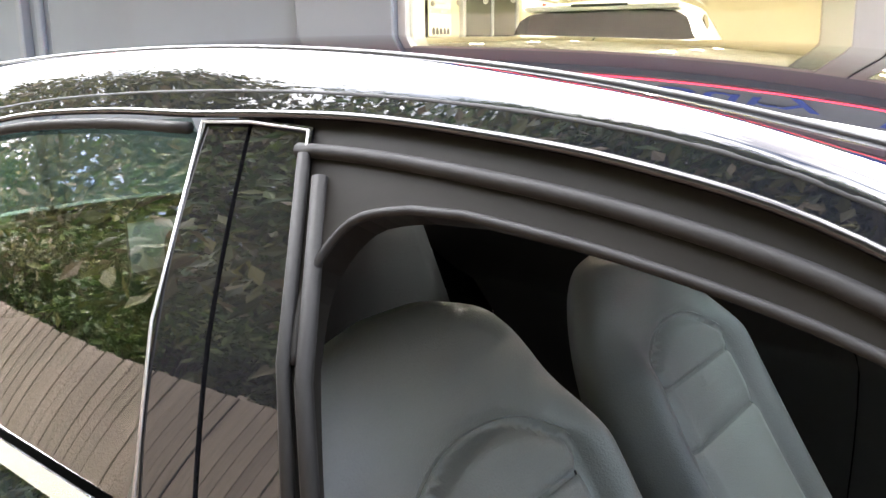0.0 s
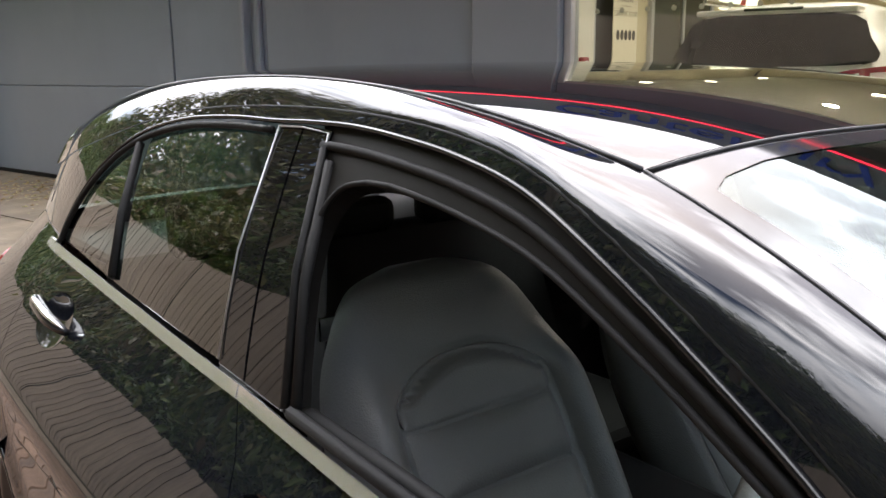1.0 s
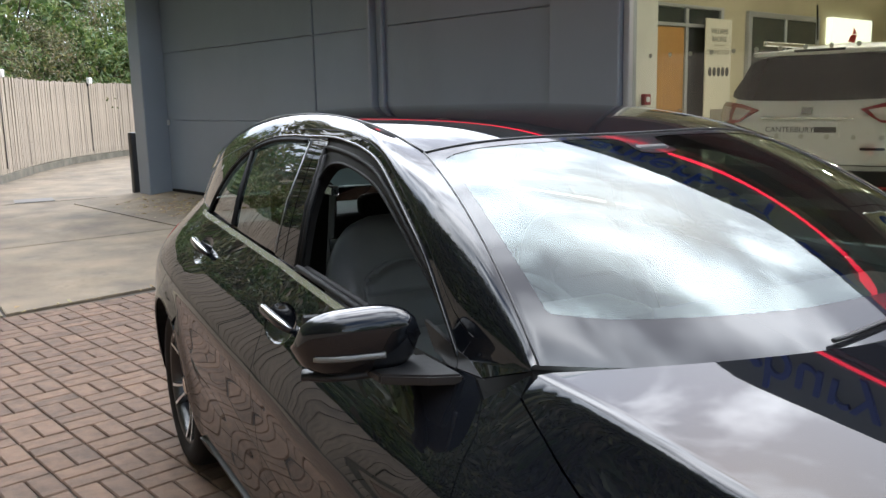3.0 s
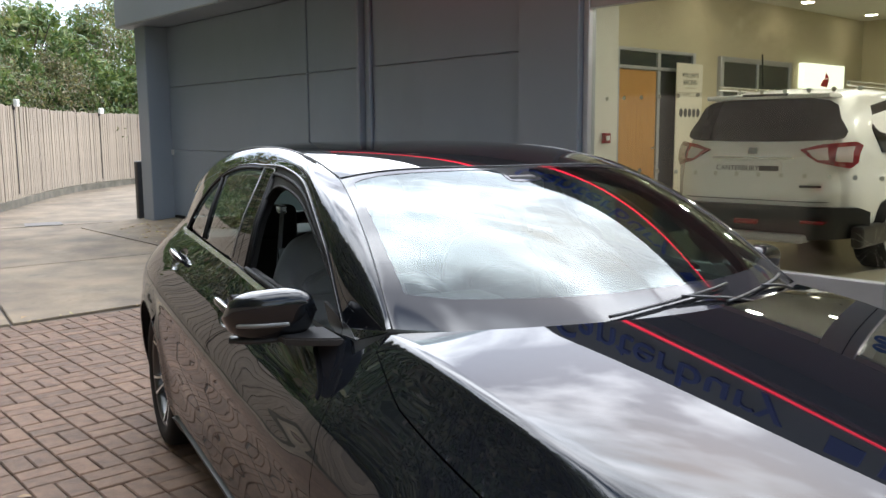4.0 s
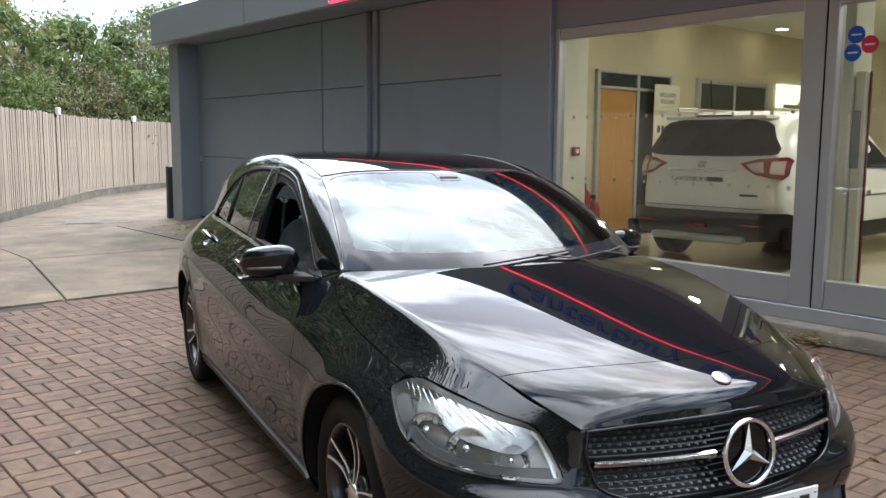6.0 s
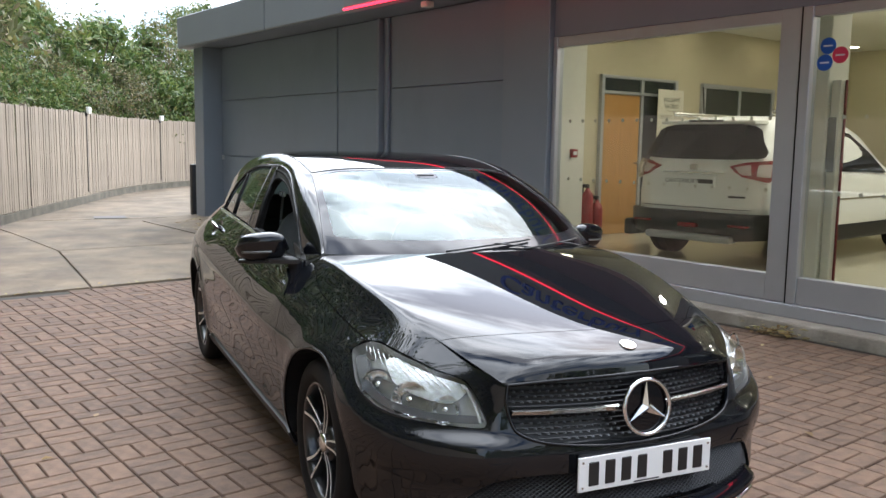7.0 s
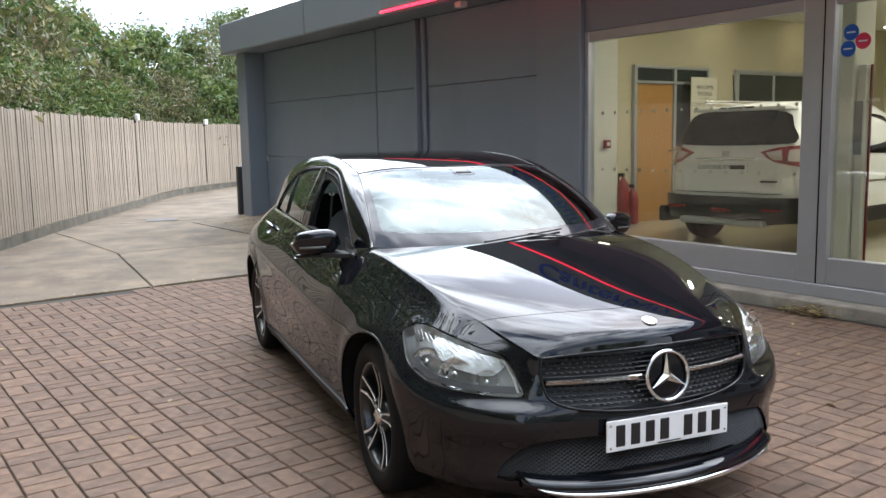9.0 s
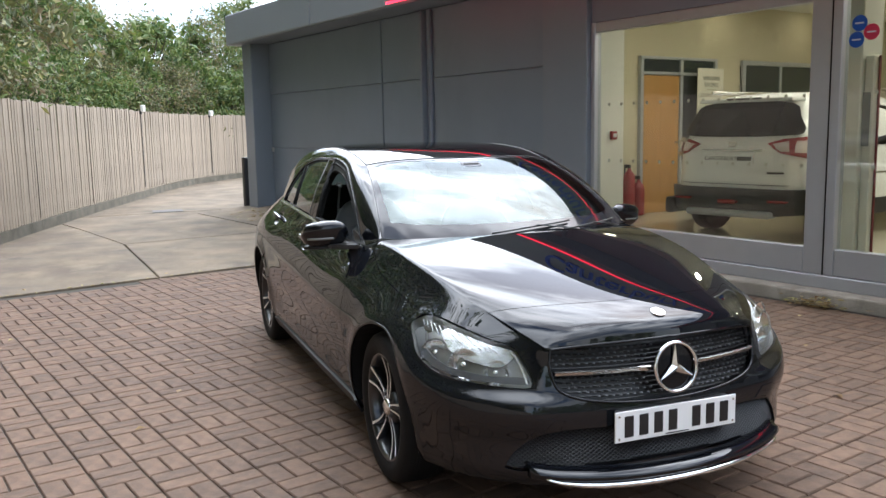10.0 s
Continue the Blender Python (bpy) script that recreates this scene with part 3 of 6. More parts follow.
# ceiling downlights
M_DOWN = mat("downlight", (.9, .88, .8), .5, emit=(1.0, .9, .7), emit_strength=12.0)
for x in (1.05, -1.15, -3.35, -5.55):
    for y in (-1.9, -4.0, -6.1, -8.2):
        bm = bmesh.new()
        bmesh.ops.create_cone(bm, cap_ends=True, segments=20, radius1=.085, radius2=.085, depth=.012, matrix=Matrix.Translation((x, y, 3.192)))
        d = link("downlight", bm, M_DOWN)
        d.matrix_world = BLD
        tagged(d, "round recessed warm ceiling downlight", "downlight", "showroom downlights")
        bm = bmesh.new()
        bmesh.ops.create_cone(bm, cap_ends=True, segments=20, radius1=.1, radius2=.105, depth=.01, matrix=Matrix.Translation((x, y, 3.196)))
        link("bezel", bm, M_ALU, d)
for x, y in ((-1.15, -1.9), (-3.35, -1.9), (-1.15, -4.0), (-3.35, -4.0), (-5.55, -4.0)):
    la = new("showroom_light", bpy.data.lights.new("showroom_light", 'AREA'))
    la.data.shape, la.data.size, la.data.energy, la.data.color = 'DISK', .16, 17.0, (1.0, .94, .83)
    la.matrix_world = BLD @ Matrix.Translation((x, y, 3.18))

# ---- white car in the showroom ----
SUV = BLD @ Matrix.Translation((-1.056, -.92, .22)) @ Matrix(((-1, 0, 0, 0), (0, -1, 0, 0), (0, 0, 1, 0), (0, 0, 0, 1))) @ pose(0, 0, 0, 0, 0, 3.5)
suv = empty("suv_car", SUV, "white crossover car seen from behind inside the showroom", "car")


def suv_ring(y, z0, zb, zr, wl, wb, wr):
    pts = [(-wl * .92, z0), (-wl, z0 + .12), (-wl, zb - .25), (-wb, zb), (-(wb * .6 + wr * .4), zb + (zr - zb) * .5), (-wr, zr - .07), (-wr * .75, zr - .015), (0, zr)]
    pts = pts + [(-x, z) for x, z in pts[-2::-1]]
    return pts


def rear_y(z, x=0.0):
    """The tail leans forward above the lamps and wraps round to the flanks."""
    return 1.6 * max(0, abs(x) - .45) ** 2 + .03 + max(0, z - .98) * .6 + max(0, .45 - z) * .25


bm = bmesh.new()
rings = []
st = [(0, .36, 1.0, 1.47, .72, .66, .47), (.06, .32, 1.0, 1.50, .79, .73, .52), (.25, .30, 1.0, 1.535, .835, .79, .56), (.7, .28, .98, 1.565, .872, .82, .59), (1.5, .26, .95, 1.58, .892, .84, .61),
      (2.1, .26, .93, 1.565, .892, .84, .60), (2.55, .26, .92, 1.45, .892, .835, .585), (3.05, .28, .92, 1.08, .89, .82, .60), (3.6, .28, .90, .98, .885, .78, .6), (4.1, .30, .80, .88, .82, .66, .5), (4.3, .36, .68, .74, .62, .5, .4)]
for y, *p in st:
    ring = []
    for x, z in suv_ring(y, *p):
        lean = rear_y(z, x) * max(0, 1 - y / .9)
        ring.append((x, y + lean, z))
    rings.append(ring)
vs = [[bm.verts.new(p) for p in r] for r in rings]
for r0, r1 in zip(vs[:-1], vs[1:]):
    for k in range(len(r0) - 1):
        bm.faces.new((r0[k], r0[k + 1], r1[k + 1], r1[k]))
    bm.faces.new((r0[-1], r0[0], r1[0], r1[-1]))
for k in range(7):
    a, b = k, 14 - k
    if k < 6:
        bm.faces.new((vs[0][a], vs[0][a + 1], vs[0][b - 1], vs[0][b]))
bm.faces.new((vs[0][6], vs[0][7], vs[0][8]))
bm.faces.new(vs[-1])
bmesh.ops.recalc_face_normals(bm, faces=bm.faces[:])
bmesh.ops.bevel(bm, geom=bm.edges[:], offset=.02, segments=2, affect='EDGES')
part("body", bm, M_WHITEPAINT, suv, "", True)


def rear_map(x, z):
    return (x, rear_y(z, x), z)


def rear_patch(pts, off=.012, flange=.03):
    return patch(pts, rear_map, .07, offset=off, flange=flange)


tail_edge = [(x * .985, z) for x, z in suv_ring(0, *st[0][1:])]
part("tailgate", rear_patch(tail_edge, .004, .16), M_WHITEPAINT, suv)
M_PRIV = mat("privacy_glass", (.003, .003, .003), .06, spec=.08)
M_REDL = mat("lamp_red", (.24, .008, .012), .15, coat=1.0)
M_CLEARL = mat("lamp_clear", (.6, .5, .48), .2, coat=1.0)
part("rear_screen", rear_patch(spline2([(-.69, 1.13), (-.4, 1.10), (0, 1.095), (.4, 1.10), (.69, 1.13), (.63, 1.28), (.52, 1.43), (0, 1.455), (-.52, 1.43), (-.63, 1.28)], 3, closed=True), .02), M_PRIV, suv, "dark tinted tailgate glass")
part("tailgate_line", rear_patch([(-.62, .60), (.62, .60), (.63, .606), (-.63, .606)], .017), M_TRIM, suv)
for sg in (-1, 1):
    lamp = part("tail_lamp", rear_patch([(sg * .40, 1.02), (sg * .55, 1.065), (sg * .76, 1.09), (sg * .805, 1.06), (sg * .795, .93), (sg * .75, .88), (sg * .55, .93)], .024), M_REDL, suv, "red and clear tail lamp")
    part("lamp_insert", rear_patch([(sg * .46, 1.01), (sg * .60, 1.04), (sg * .62, .95), (sg * .55, .95)], .03), M_CLEARL, lamp)
    part("lamp_insert", rear_patch([(sg * .66, 1.04), (sg * .76, 1.05), (sg * .76, .93), (sg * .66, .94)], .03), M_CLEARL, lamp)
bp = part("rear_bumper", rear_patch([(-.86, .33), (-.4, .29), (.4, .29), (.86, .33), (.86, .53), (.8, .565), (-.8, .565), (-.86, .53)], .055, .3), M_TRIM, suv, "black plastic rear bumper")
part("skid_plate", bm_box(-.5, .5, -.075, .1, .262, .335, .025, seg=2), M_ALU, bp, "silver skid plate")
part("fog_lamp", bm_box(-.11, .11, -.07, .0, .40, .445, .01), M_REDL, bp)
for sg in (-1, 1):
    part("reflector", bm_box(sg * .56 - .1, sg * .56 + .1, -.055, .02, .43, .455, .006), M_REDL, bp)
pt = part("dealer_plate", rear_patch([(-.26, .82), (.26, .82), (.26, .93), (-.26, .93)], .022), M_WHITEPAINT, suv, "white show plate")
words("CANTERBURY", .062, Matrix(((1, 0, 0, -.125), (0, 0, -1, rear_y(.87) - .026), (0, 1, 0, .852), (0, 0, 0, 1))), M_PRINT, pt)
part("print_bar", rear_patch([(.07, .852), (.24, .852), (.24, .895), (.07, .895)], .026), M_PRINT, pt)
part("emblem", rear_patch([(-.04, .985), (.04, .985), (.04, 1.035), (-.04, 1.035)], .028), M_SATIN, suv)
part("tailgate_strip", rear_patch([(-.36, .955), (.36, .955), (.36, .97), (-.36, .97)], .024), M_SATIN, suv)
part("badge", rear_patch([(.42, .72), (.58, .72), (.58, .74), (.42, .74)], .024), M_TRIM, suv)
part("roof_spoiler", bm_box(-.55, .55, .22, .5, 1.46, 1.5, .015, seg=2), M_WHITEPAINT, suv)
part("brake_light", bm_box(-.2, .2, .205, .25, 1.485, 1.505, .004), M_TRIM, suv)
part("aerial", bm_box(-.006, .006, .50, .512, 1.53, 1.80, .003, m=pose(0, 0, 0, 8, 0, 0) @ Matrix.Translation((0, -.12, 0))), M_TRIM, suv)
for sg in (-1, 1):
    part("roof_rail", bm_box(sg * .58 - .015, sg * .58 + .015, .5, 2.2, 1.56, 1.605, .012, seg=2), M_SATIN, suv)
    sw = [(.72, 1.0), (2.75, .96), (2.45, 1.2), (2.1, 1.40), (1.3, 1.46), (.85, 1.40), (.66, 1.2)]
    bm = bmesh.new()
    f0 = [bm.verts.new((sg * (.842 - (z - .95) * .42 + .012), y, z)) for y, z in sw]
    f1 = [bm.verts.new((sg * (.80 - (z - .95) * .42), y, z)) for y, z in sw]
    bm.faces.new(f0)
    for k in range(len(sw)):
        bm.faces.new((f0[k], f1[k], f1[(k + 1) % len(sw)], f0[(k + 1) % len(sw)]))
    bmesh.ops.recalc_face_normals(bm, faces=bm.faces[:])
    part("side_window", bm, M_PRIV, suv, "dark side windows")
    part("side_cladding", bm_box(sg * .86 - .05, sg * .86 + .05, .1, 4.0, .24, .42, .03, seg=2), M_TRIM, suv)
    part("side_strip", bm_box(sg * .885 - .015, sg * .885 + .015, .9, 2.9, .68, .70, .005), M_SATIN, suv)
    for yw in (.85, 3.45):
        bm = bmesh.new()
        bmesh.ops.create_cone(bm, cap_ends=True, segments=40, radius1=.33, radius2=.33, depth=.22, matrix=Matrix.Translation((sg * .78, yw, .33)) @ pose(0, 0, 0, 0, 90, 0))
        bmesh.ops.bevel(bm, geom=[e for e in bm.edges if e.calc_face_angle(0) > 1], offset=.03, segments=3, affect='EDGES')
        w = part("wheel", bm, M_RUBBER, suv, "black tyre", True)
        bm = bmesh.new()
        bmesh.ops.create_cone(bm, cap_ends=True, segments=32, radius1=.21, radius2=.2, depth=.02, matrix=Matrix.Translation((sg * .885, yw, .33)) @ pose(0, 0, 0, 0, 90, 0))
        part("rim", bm, M_ALU, w)
# ---- the black car ----
def smoothed(c, a, b, w=.14):
    """A curve evened out over a stretch w either way."""
    ys = np.linspace(a, b, 1400)
    vs = np.array([c(float(y)) for y in ys])
    k = max(3, int(w / (ys[1] - ys[0])))
    for _ in range(2):
        pad = np.concatenate([2 * vs[0] - vs[k:0:-1], vs, 2 * vs[-1] - vs[-2:-k - 2:-1]])
        cs = np.concatenate([[0], np.cumsum(pad)])
        vs = (cs[2 * k + 1:] - cs[:-2 * k - 1]) / (2 * k + 1)
    return functools.lru_cache(None)(lambda y: float(np.interp(y, ys, vs)))


# plan outline of one half, front centre to rear centre
SIDE_PLAN = [(.86, .76), (.88, 1.05), (.89, 1.6), (.89, 2.4), (.89, 3.1), (.886, 3.55), (.868, 3.85), (.82, 4.06), (.72, 4.18), (.55, 4.25), (.3, 4.287), (0, 4.295)]
PLAN = np.array(spline2([(0, 0), (.16, .008), (.32, .034), (.47, .075), (.602, .135), (.717, .235), (.792, .37), (.836, .54)] + SIDE_PLAN, 40))
ROUND = np.array(spline2([(0, 0), (.16, .008), (.32, .036), (.46, .08), (.58, .145), (.69, .245), (.77, .375), (.825, .54)] + SIDE_PLAN, 40))
PLAN_S = np.concatenate([[0], np.cumsum(np.hypot(*np.diff(ROUND, axis=0).T))])
S_END = float(PLAN_S[-1])
K_WIDE = int(np.argmax(PLAN[:, 0]))


@functools.lru_cache(None)
def plan(s):
    s = abs(s)
    x, y = np.interp(s, PLAN_S, PLAN[:, 0]), np.interp(s, PLAN_S, PLAN[:, 1])
    e = 0.02
    a, b = max(s - e, 0), min(s + e, S_END)
    dx = np.interp(b, PLAN_S, PLAN[:, 0]) - np.interp(a, PLAN_S, PLAN[:, 0])
    dy = np.interp(b, PLAN_S, PLAN[:, 1]) - np.interp(a, PLAN_S, PLAN[:, 1])
    h = math.hypot(dx, dy)
    return float(x), float(y), float(dy / h), float(-dx / h)


@functools.lru_cache(None)
def s_of_y(y):
    return float(np.interp(y, PLAN[:, 1], PLAN_S))


def s_of_x(x):
    return float(np.interp(x, PLAN[:K_WIDE, 0], PLAN_S[:K_WIDE]))


# bonnet crease and belt line: half-width and height along the car
X_TOP = curve1([(.185, .458), (.3, .515), (.45, .572), (.6, .612), (.75, .640), (.9, .660), (1.05, .673), (1.2, .68), (1.4, .684), (1.6, .718), (1.9, .742), (2.2, .747), (2.55, .744), (2.95, .732), (3.3, .713), (3.6, .69), (3.9, .64), (4.1, .58), (4.2, .5)])
Z_TOP = curve1([(.185, .690), (.3, .737), (.45, .786), (.6, .829), (.75, .866), (.9, .896), (1.05, .921), (1.2, .938), (1.4, .95), (1.6, .93), (1.9, .922), (2.2, .942), (2.55, .965), (2.95, .983), (3.56, 1.0), (3.9, 1.005), (4.2, 1.0)])
G_SIDE = curve1([(0, 1), (.05, .80), (.11, .56), (.17, .335), (.24, .13), (.32, .035), (.5, 0), (.62, .0), (1, .0)])
G_WING = curve1([(0, 1), (.05, .87), (.11, .68), (.17, .46), (.24, .24), (.32, .08), (.42, .01), (.5, 0), (1, 0)])
G_NOSE = curve1([(.12, 1.2), (.16, .8), (.2, .5), (.24, .4), (.3, .45), (.36, .54), (.42, .52), (.46, .54), (.5, .62), (.54, .74), (.58, .83), (.62, .89), (.65, .93), (.69, .985), (.72, 1.08), (.78, 1.4)])
LEAN = curve1([(1.4, .2), (1.9, .215), (2.1, .25), (2.35, .31), (2.6, .365), (3.0, .385), (3.7, .385)])
LEAN = smoothed(LEAN, 1.38, 3.72, .12)
TUCK = curve1([(0, 0), (.6, 0), (.75, .008), (.88, .03), (.95, .055), (1.05, .10)])
Z_LOW = 0.16
S_A = s_of_x(.50)
Y_A = float(np.interp(S_A, PLAN_S, PLAN[:, 1]))
S_B = s_of_y(.9)


@functools.lru_cache(None)
def top_raw(s):
    if s < S_A:
        q = s / S_A
        return .458 * q, .10 + .085 * q * q, .702 - .012 * q * q
    y = plan(s)[1]
    yt = y + (.185 - Y_A) * (1 - smooth01(S_A, S_B, s))
    if y > 4.0:
        q = (S_END - s) / (S_END - s_of_y(4.0))
        return X_TOP(4.0) * min(1, q * 1.15), 4.0 + .13 * (1 - q), 1.0
    return X_TOP(yt), yt, Z_TOP(yt)


@functools.lru_cache(None)
def top_point(s):
    """Crease or belt point above the place s of the outline."""
    if abs(s - S_A) > .12:
        return top_raw(s)
    w = .05 * (1 - (abs(s - S_A) / .12) ** 2)
    pts = [top_raw(s + w * d) for d in (-1, -.66, -.33, 0, .33, .66, 1)]
    return tuple(sum(c) / 7 for c in zip(*pts))


LAMP_LOW = curve1([(.3, .53), (.5, .545), (.59, .549), (.76, .551), (.864, .561), (.954, .577), (1.008, .596), (1.069, .623), (1.14, .665), (1.222, .707), (1.3, .74)])


def ledge(s, z):
    """Outward step of the bumper under the headlight."""
    if s < .3 or s > 1.28:
        return 0.0
    q = LAMP_LOW(s) - .004 - z
    if q <= 0 or q > .3:
        return 0.0
    side_fade = smooth01(.34, .6, s) * (1 - smooth01(1.0, 1.26, s))
    return .026 * smooth01(0, .05, q) * (1 - smooth01(.07, .26, q)) * side_fade


def body_sharp(s, z):
    """Outer skin, car's right half; s along the outline, z up."""
    s = abs(s)
    x, y, nx, ny = plan(s)
    tx, ty, zt = top_point(s)
    if z <= zt or y < 1.38:
        tau = (zt - z) / (zt - Z_LOW)
        w = smooth01(S_A * .85, S_A + .62, s)
        gs = G_SIDE(tau) if tau >= 0 else 1 - 4.1 * tau
        if y < 1.5:
            k = smooth01(.4, .75, y) * (1 - smooth01(1.1, 1.5, y))
            gs += k * ((G_WING(tau) if tau >= 0 else 1 - 2.6 * tau) - gs)
        g = gs * w + (G_NOSE(z) * (1 - w) if w < 1 else 0)
        d = TUCK(tau) * w - ledge(s, z)
        if y > .9:
            zc = .615 + (y - 1.2) * .07
            d += -.011 * math.exp(-((z - zc) / .045) ** 2) * smooth01(1.0, 1.6, y) * (1 - smooth01(3.2, 3.9, y))
            d += .018 * math.exp(-((z - .36 - .04 * (y - 2)) / .09) ** 2) * smooth01(1.2, 1.7, y) * (1 - smooth01(2.9, 3.3, y))
        for ya in (.88, 3.58):
            if abs(y - ya) < .6:
                r = math.hypot(y - ya, z - .32)
                d -= .012 * math.exp(-((r - .36) / .05) ** 2)
        px, py = x + (tx - x) * g, y + (ty - y) * g
    else:
        h = z - zt
        px, py, d = tx, ty, h * (LEAN(min(max(y, 1.4), 3.7)) + .36 * h)
    return (-(px - nx * d), py - ny * d, z)


def body(s, z):
    """The same skin with the bonnet's edge rounded over."""
    p = body_sharp(s, z)
    s = abs(s)
    if s < S_SOFT or s > S_HARD:
        return p
    tx, ty, zt = top_point(s)
    if z > zt + .01 or z < zt - .16:
        return p
    w = smooth01(.30, .55, ty) * (1 - smooth01(.10, .16, zt - z))
    if w <= 0:
        return p
    sec = section(round(ty, 5))
    l = float(np.interp(zt - z, sec[3], sec[2])) if z <= zt else -(z - zt) * 1.5
    return tuple(p[k] + (float(np.interp(l, sec[0], sec[1][k])) - p[k]) * w for k in range(3))


def side(y, z):
    return body(s_of_y(y), z)


def gx(y, z):
    return -side(y, z)[0]


def nose(u, z):
    p = body(abs(u), z)
    return (p[0] if u >= 0 else -p[0], p[1], p[2])


INWARD.extend((body, nose))

# roof: gap line above the door frames, moulding line, middle line
RAIL_Z = curve1([(1.38, .95), (1.5, .962), (1.6, .985), (1.649, 1.022), (1.768, 1.115), (1.887, 1.179), (2.006, 1.235), (2.125, 1.28), (2.244, 1.302), (2.363, 1.3135), (2.482, 1.3195), (2.601, 1.3215),
                 (2.72, 1.3205), (2.876, 1.3155), (3.072, 1.302), (3.256, 1.2765), (3.4, 1.249), (3.55, 1.219), (3.75, 1.18), (4.03, 1.12), (4.12, 1.10)])
EDGE_X = curve1([(1.9, .546), (2.0, .546), (2.4, .537), (2.8, .525), (3.4, .50), (3.8, .47), (4.12, .44)])
EDGE_Z = curve1([(1.9, 1.245), (2.0, 1.268), (2.046, 1.279), (2.2, 1.315), (2.4, 1.343), (2.65, 1.36), (3.0, 1.36), (3.4, 1.338), (3.7, 1.303), (4.03, 1.24), (4.12, 1.22)])
ROOF_C = curve1([(1.9, 1.288), (2.0, 1.308), (2.2, 1.347), (2.5, 1.372), (2.8, 1.38), (3.1, 1.378), (3.5, 1.362), (3.8, 1.34), (4.12, 1.31)])


RAIL_Z, EDGE_X = smoothed(RAIL_Z, 1.38, 4.12, .05), smoothed(EDGE_X, 1.9, 4.12)
EDGE_Z, ROOF_C = smoothed(EDGE_Z, 1.9, 4.12, .09), smoothed(ROOF_C, 1.9, 4.12)


@functools.lru_cache(None)
def rail_x(y):
    return gx(y, RAIL_Z(y))


def roof(a, y):
    """a from -1 to 1 between the mouldings, y along."""
    return (a * EDGE_X(y), y, EDGE_Z(y) + (ROOF_C(y) - EDGE_Z(y)) * (1 - a ** 4))


# windscreen: a across, v from cowl to roof
WS_BASE_Y = curve1([(0, 1.19), (.3, 1.205), (.6, 1.262), (.85, 1.335), (1, 1.405)])
WS_BASE_Z = curve1([(0, .958), (.5, .954), (.8, .953), (1, .956)])


def screen(a, v):
    q = abs(a)
    top = Vector(roof(a, 1.985 + .061 * q * q)) - Vector((0, 0, .003))
    base = Vector((.668 * a, WS_BASE_Y(q), WS_BASE_Z(q)))
    p = base.lerp(top, v)
    bow = .03 * (1 - (2 * min(max(v, -.05), 1.05) - 1) ** 2)
    return (p.x, p.y - bow * .55, p.z + bow)


def pillar_line(y):
    """Inner edge of the roof rail: beside the screen, then along the roof."""
    if y > 2.046:
        return Vector(roof(-1, y))
    lo, hi = 0.0, 1.0
    for _ in range(30):
        v = (lo + hi) / 2
        lo, hi = (v, hi) if screen(-1, v)[1] < y else (lo, v)
    return Vector(screen(-1, lo)) + Vector((0, 0, .003))


PILLAR_X = smoothed(lambda y: -pillar_line(y).x, 1.405, 4.04, .05)
PILLAR_Z = smoothed(lambda y: pillar_line(y).z, 1.405, 4.04, .05)


def shoulder(v, y):
    """Rounded skin from the gap line (v = 0) over to the moulding line (v = 1)."""
    z0 = RAIL_Z(y)
    p0 = Vector((-rail_x(y), y, z0))
    t0 = Vector((gx(y, z0) - gx(y, z0 + .01), 0, .01)).normalized()
    p1 = Vector((-PILLAR_X(y), y, PILLAR_Z(y)))
    ln = (p1 - p0).length * 1.5
    t1 = Vector((1, 0, .12)).normalized()
    rise = min(1, 2.4 * (p1.z - p0.z) / (t0.z * ln))
    lift = rise + (1 - rise) * max(smooth01(2.02, 2.3, y), 1 - smooth01(1.72, 1.95, y))
    v2, v3 = v * v, v * v * v
    p = p0 * (2 * v3 - 3 * v2 + 1) + t0 * ln * lift * (v3 - 2 * v2 + v) + p1 * (3 * v2 - 2 * v3) + t1 * ln * .55 * (v3 - v2)
    return (p.x, p.y, p.z)


# bonnet: a across, v from the leading edge to the cowl
BON_TIP = curve1([(.10, .702), (.105, .728), (.116, .750), (.138, .768), (.165, .779), (.195, .7885)])


def BON_C(y):
    if y < .165:
        return BON_TIP(y)
    d = y - .165
    return .779 + .1865 * d + .0165 * (1 - math.exp(-d / .11)) - .0125 * d ** 3
X_RUN, Z_RUN = smoothed(X_TOP, .185, 1.4, .10), smoothed(Z_TOP, .185, 1.4, .10)


def bonnet_flat(a, v):
    q = min(abs(a), 1.02)
    vv = max(v, 0) ** 1.6
    yc, ye = .10 + 1.06 * vv, .185 + 1.205 * vv
    k = smooth01(.20, .36, yc)
    ze, xe, zc = Z_TOP(ye), X_TOP(ye), BON_C(yc)
    ze, xe, zc = ze + (Z_RUN(ye) - ze) * k, xe + (X_RUN(ye) - xe) * k, zc
    z = ze + (zc - ze) * (1 - q ** (3.3 - .8 * smooth01(.2, 1.15, yc)))
    return (a * xe, yc + (ye - yc) * q * q, z)


S_TAB = np.linspace(S_A, s_of_y(1.42), 500)
Y_TAB = np.array([top_point(float(q))[1] for q in S_TAB])
S_SOFT, S_HARD = S_A, s_of_y(1.40)


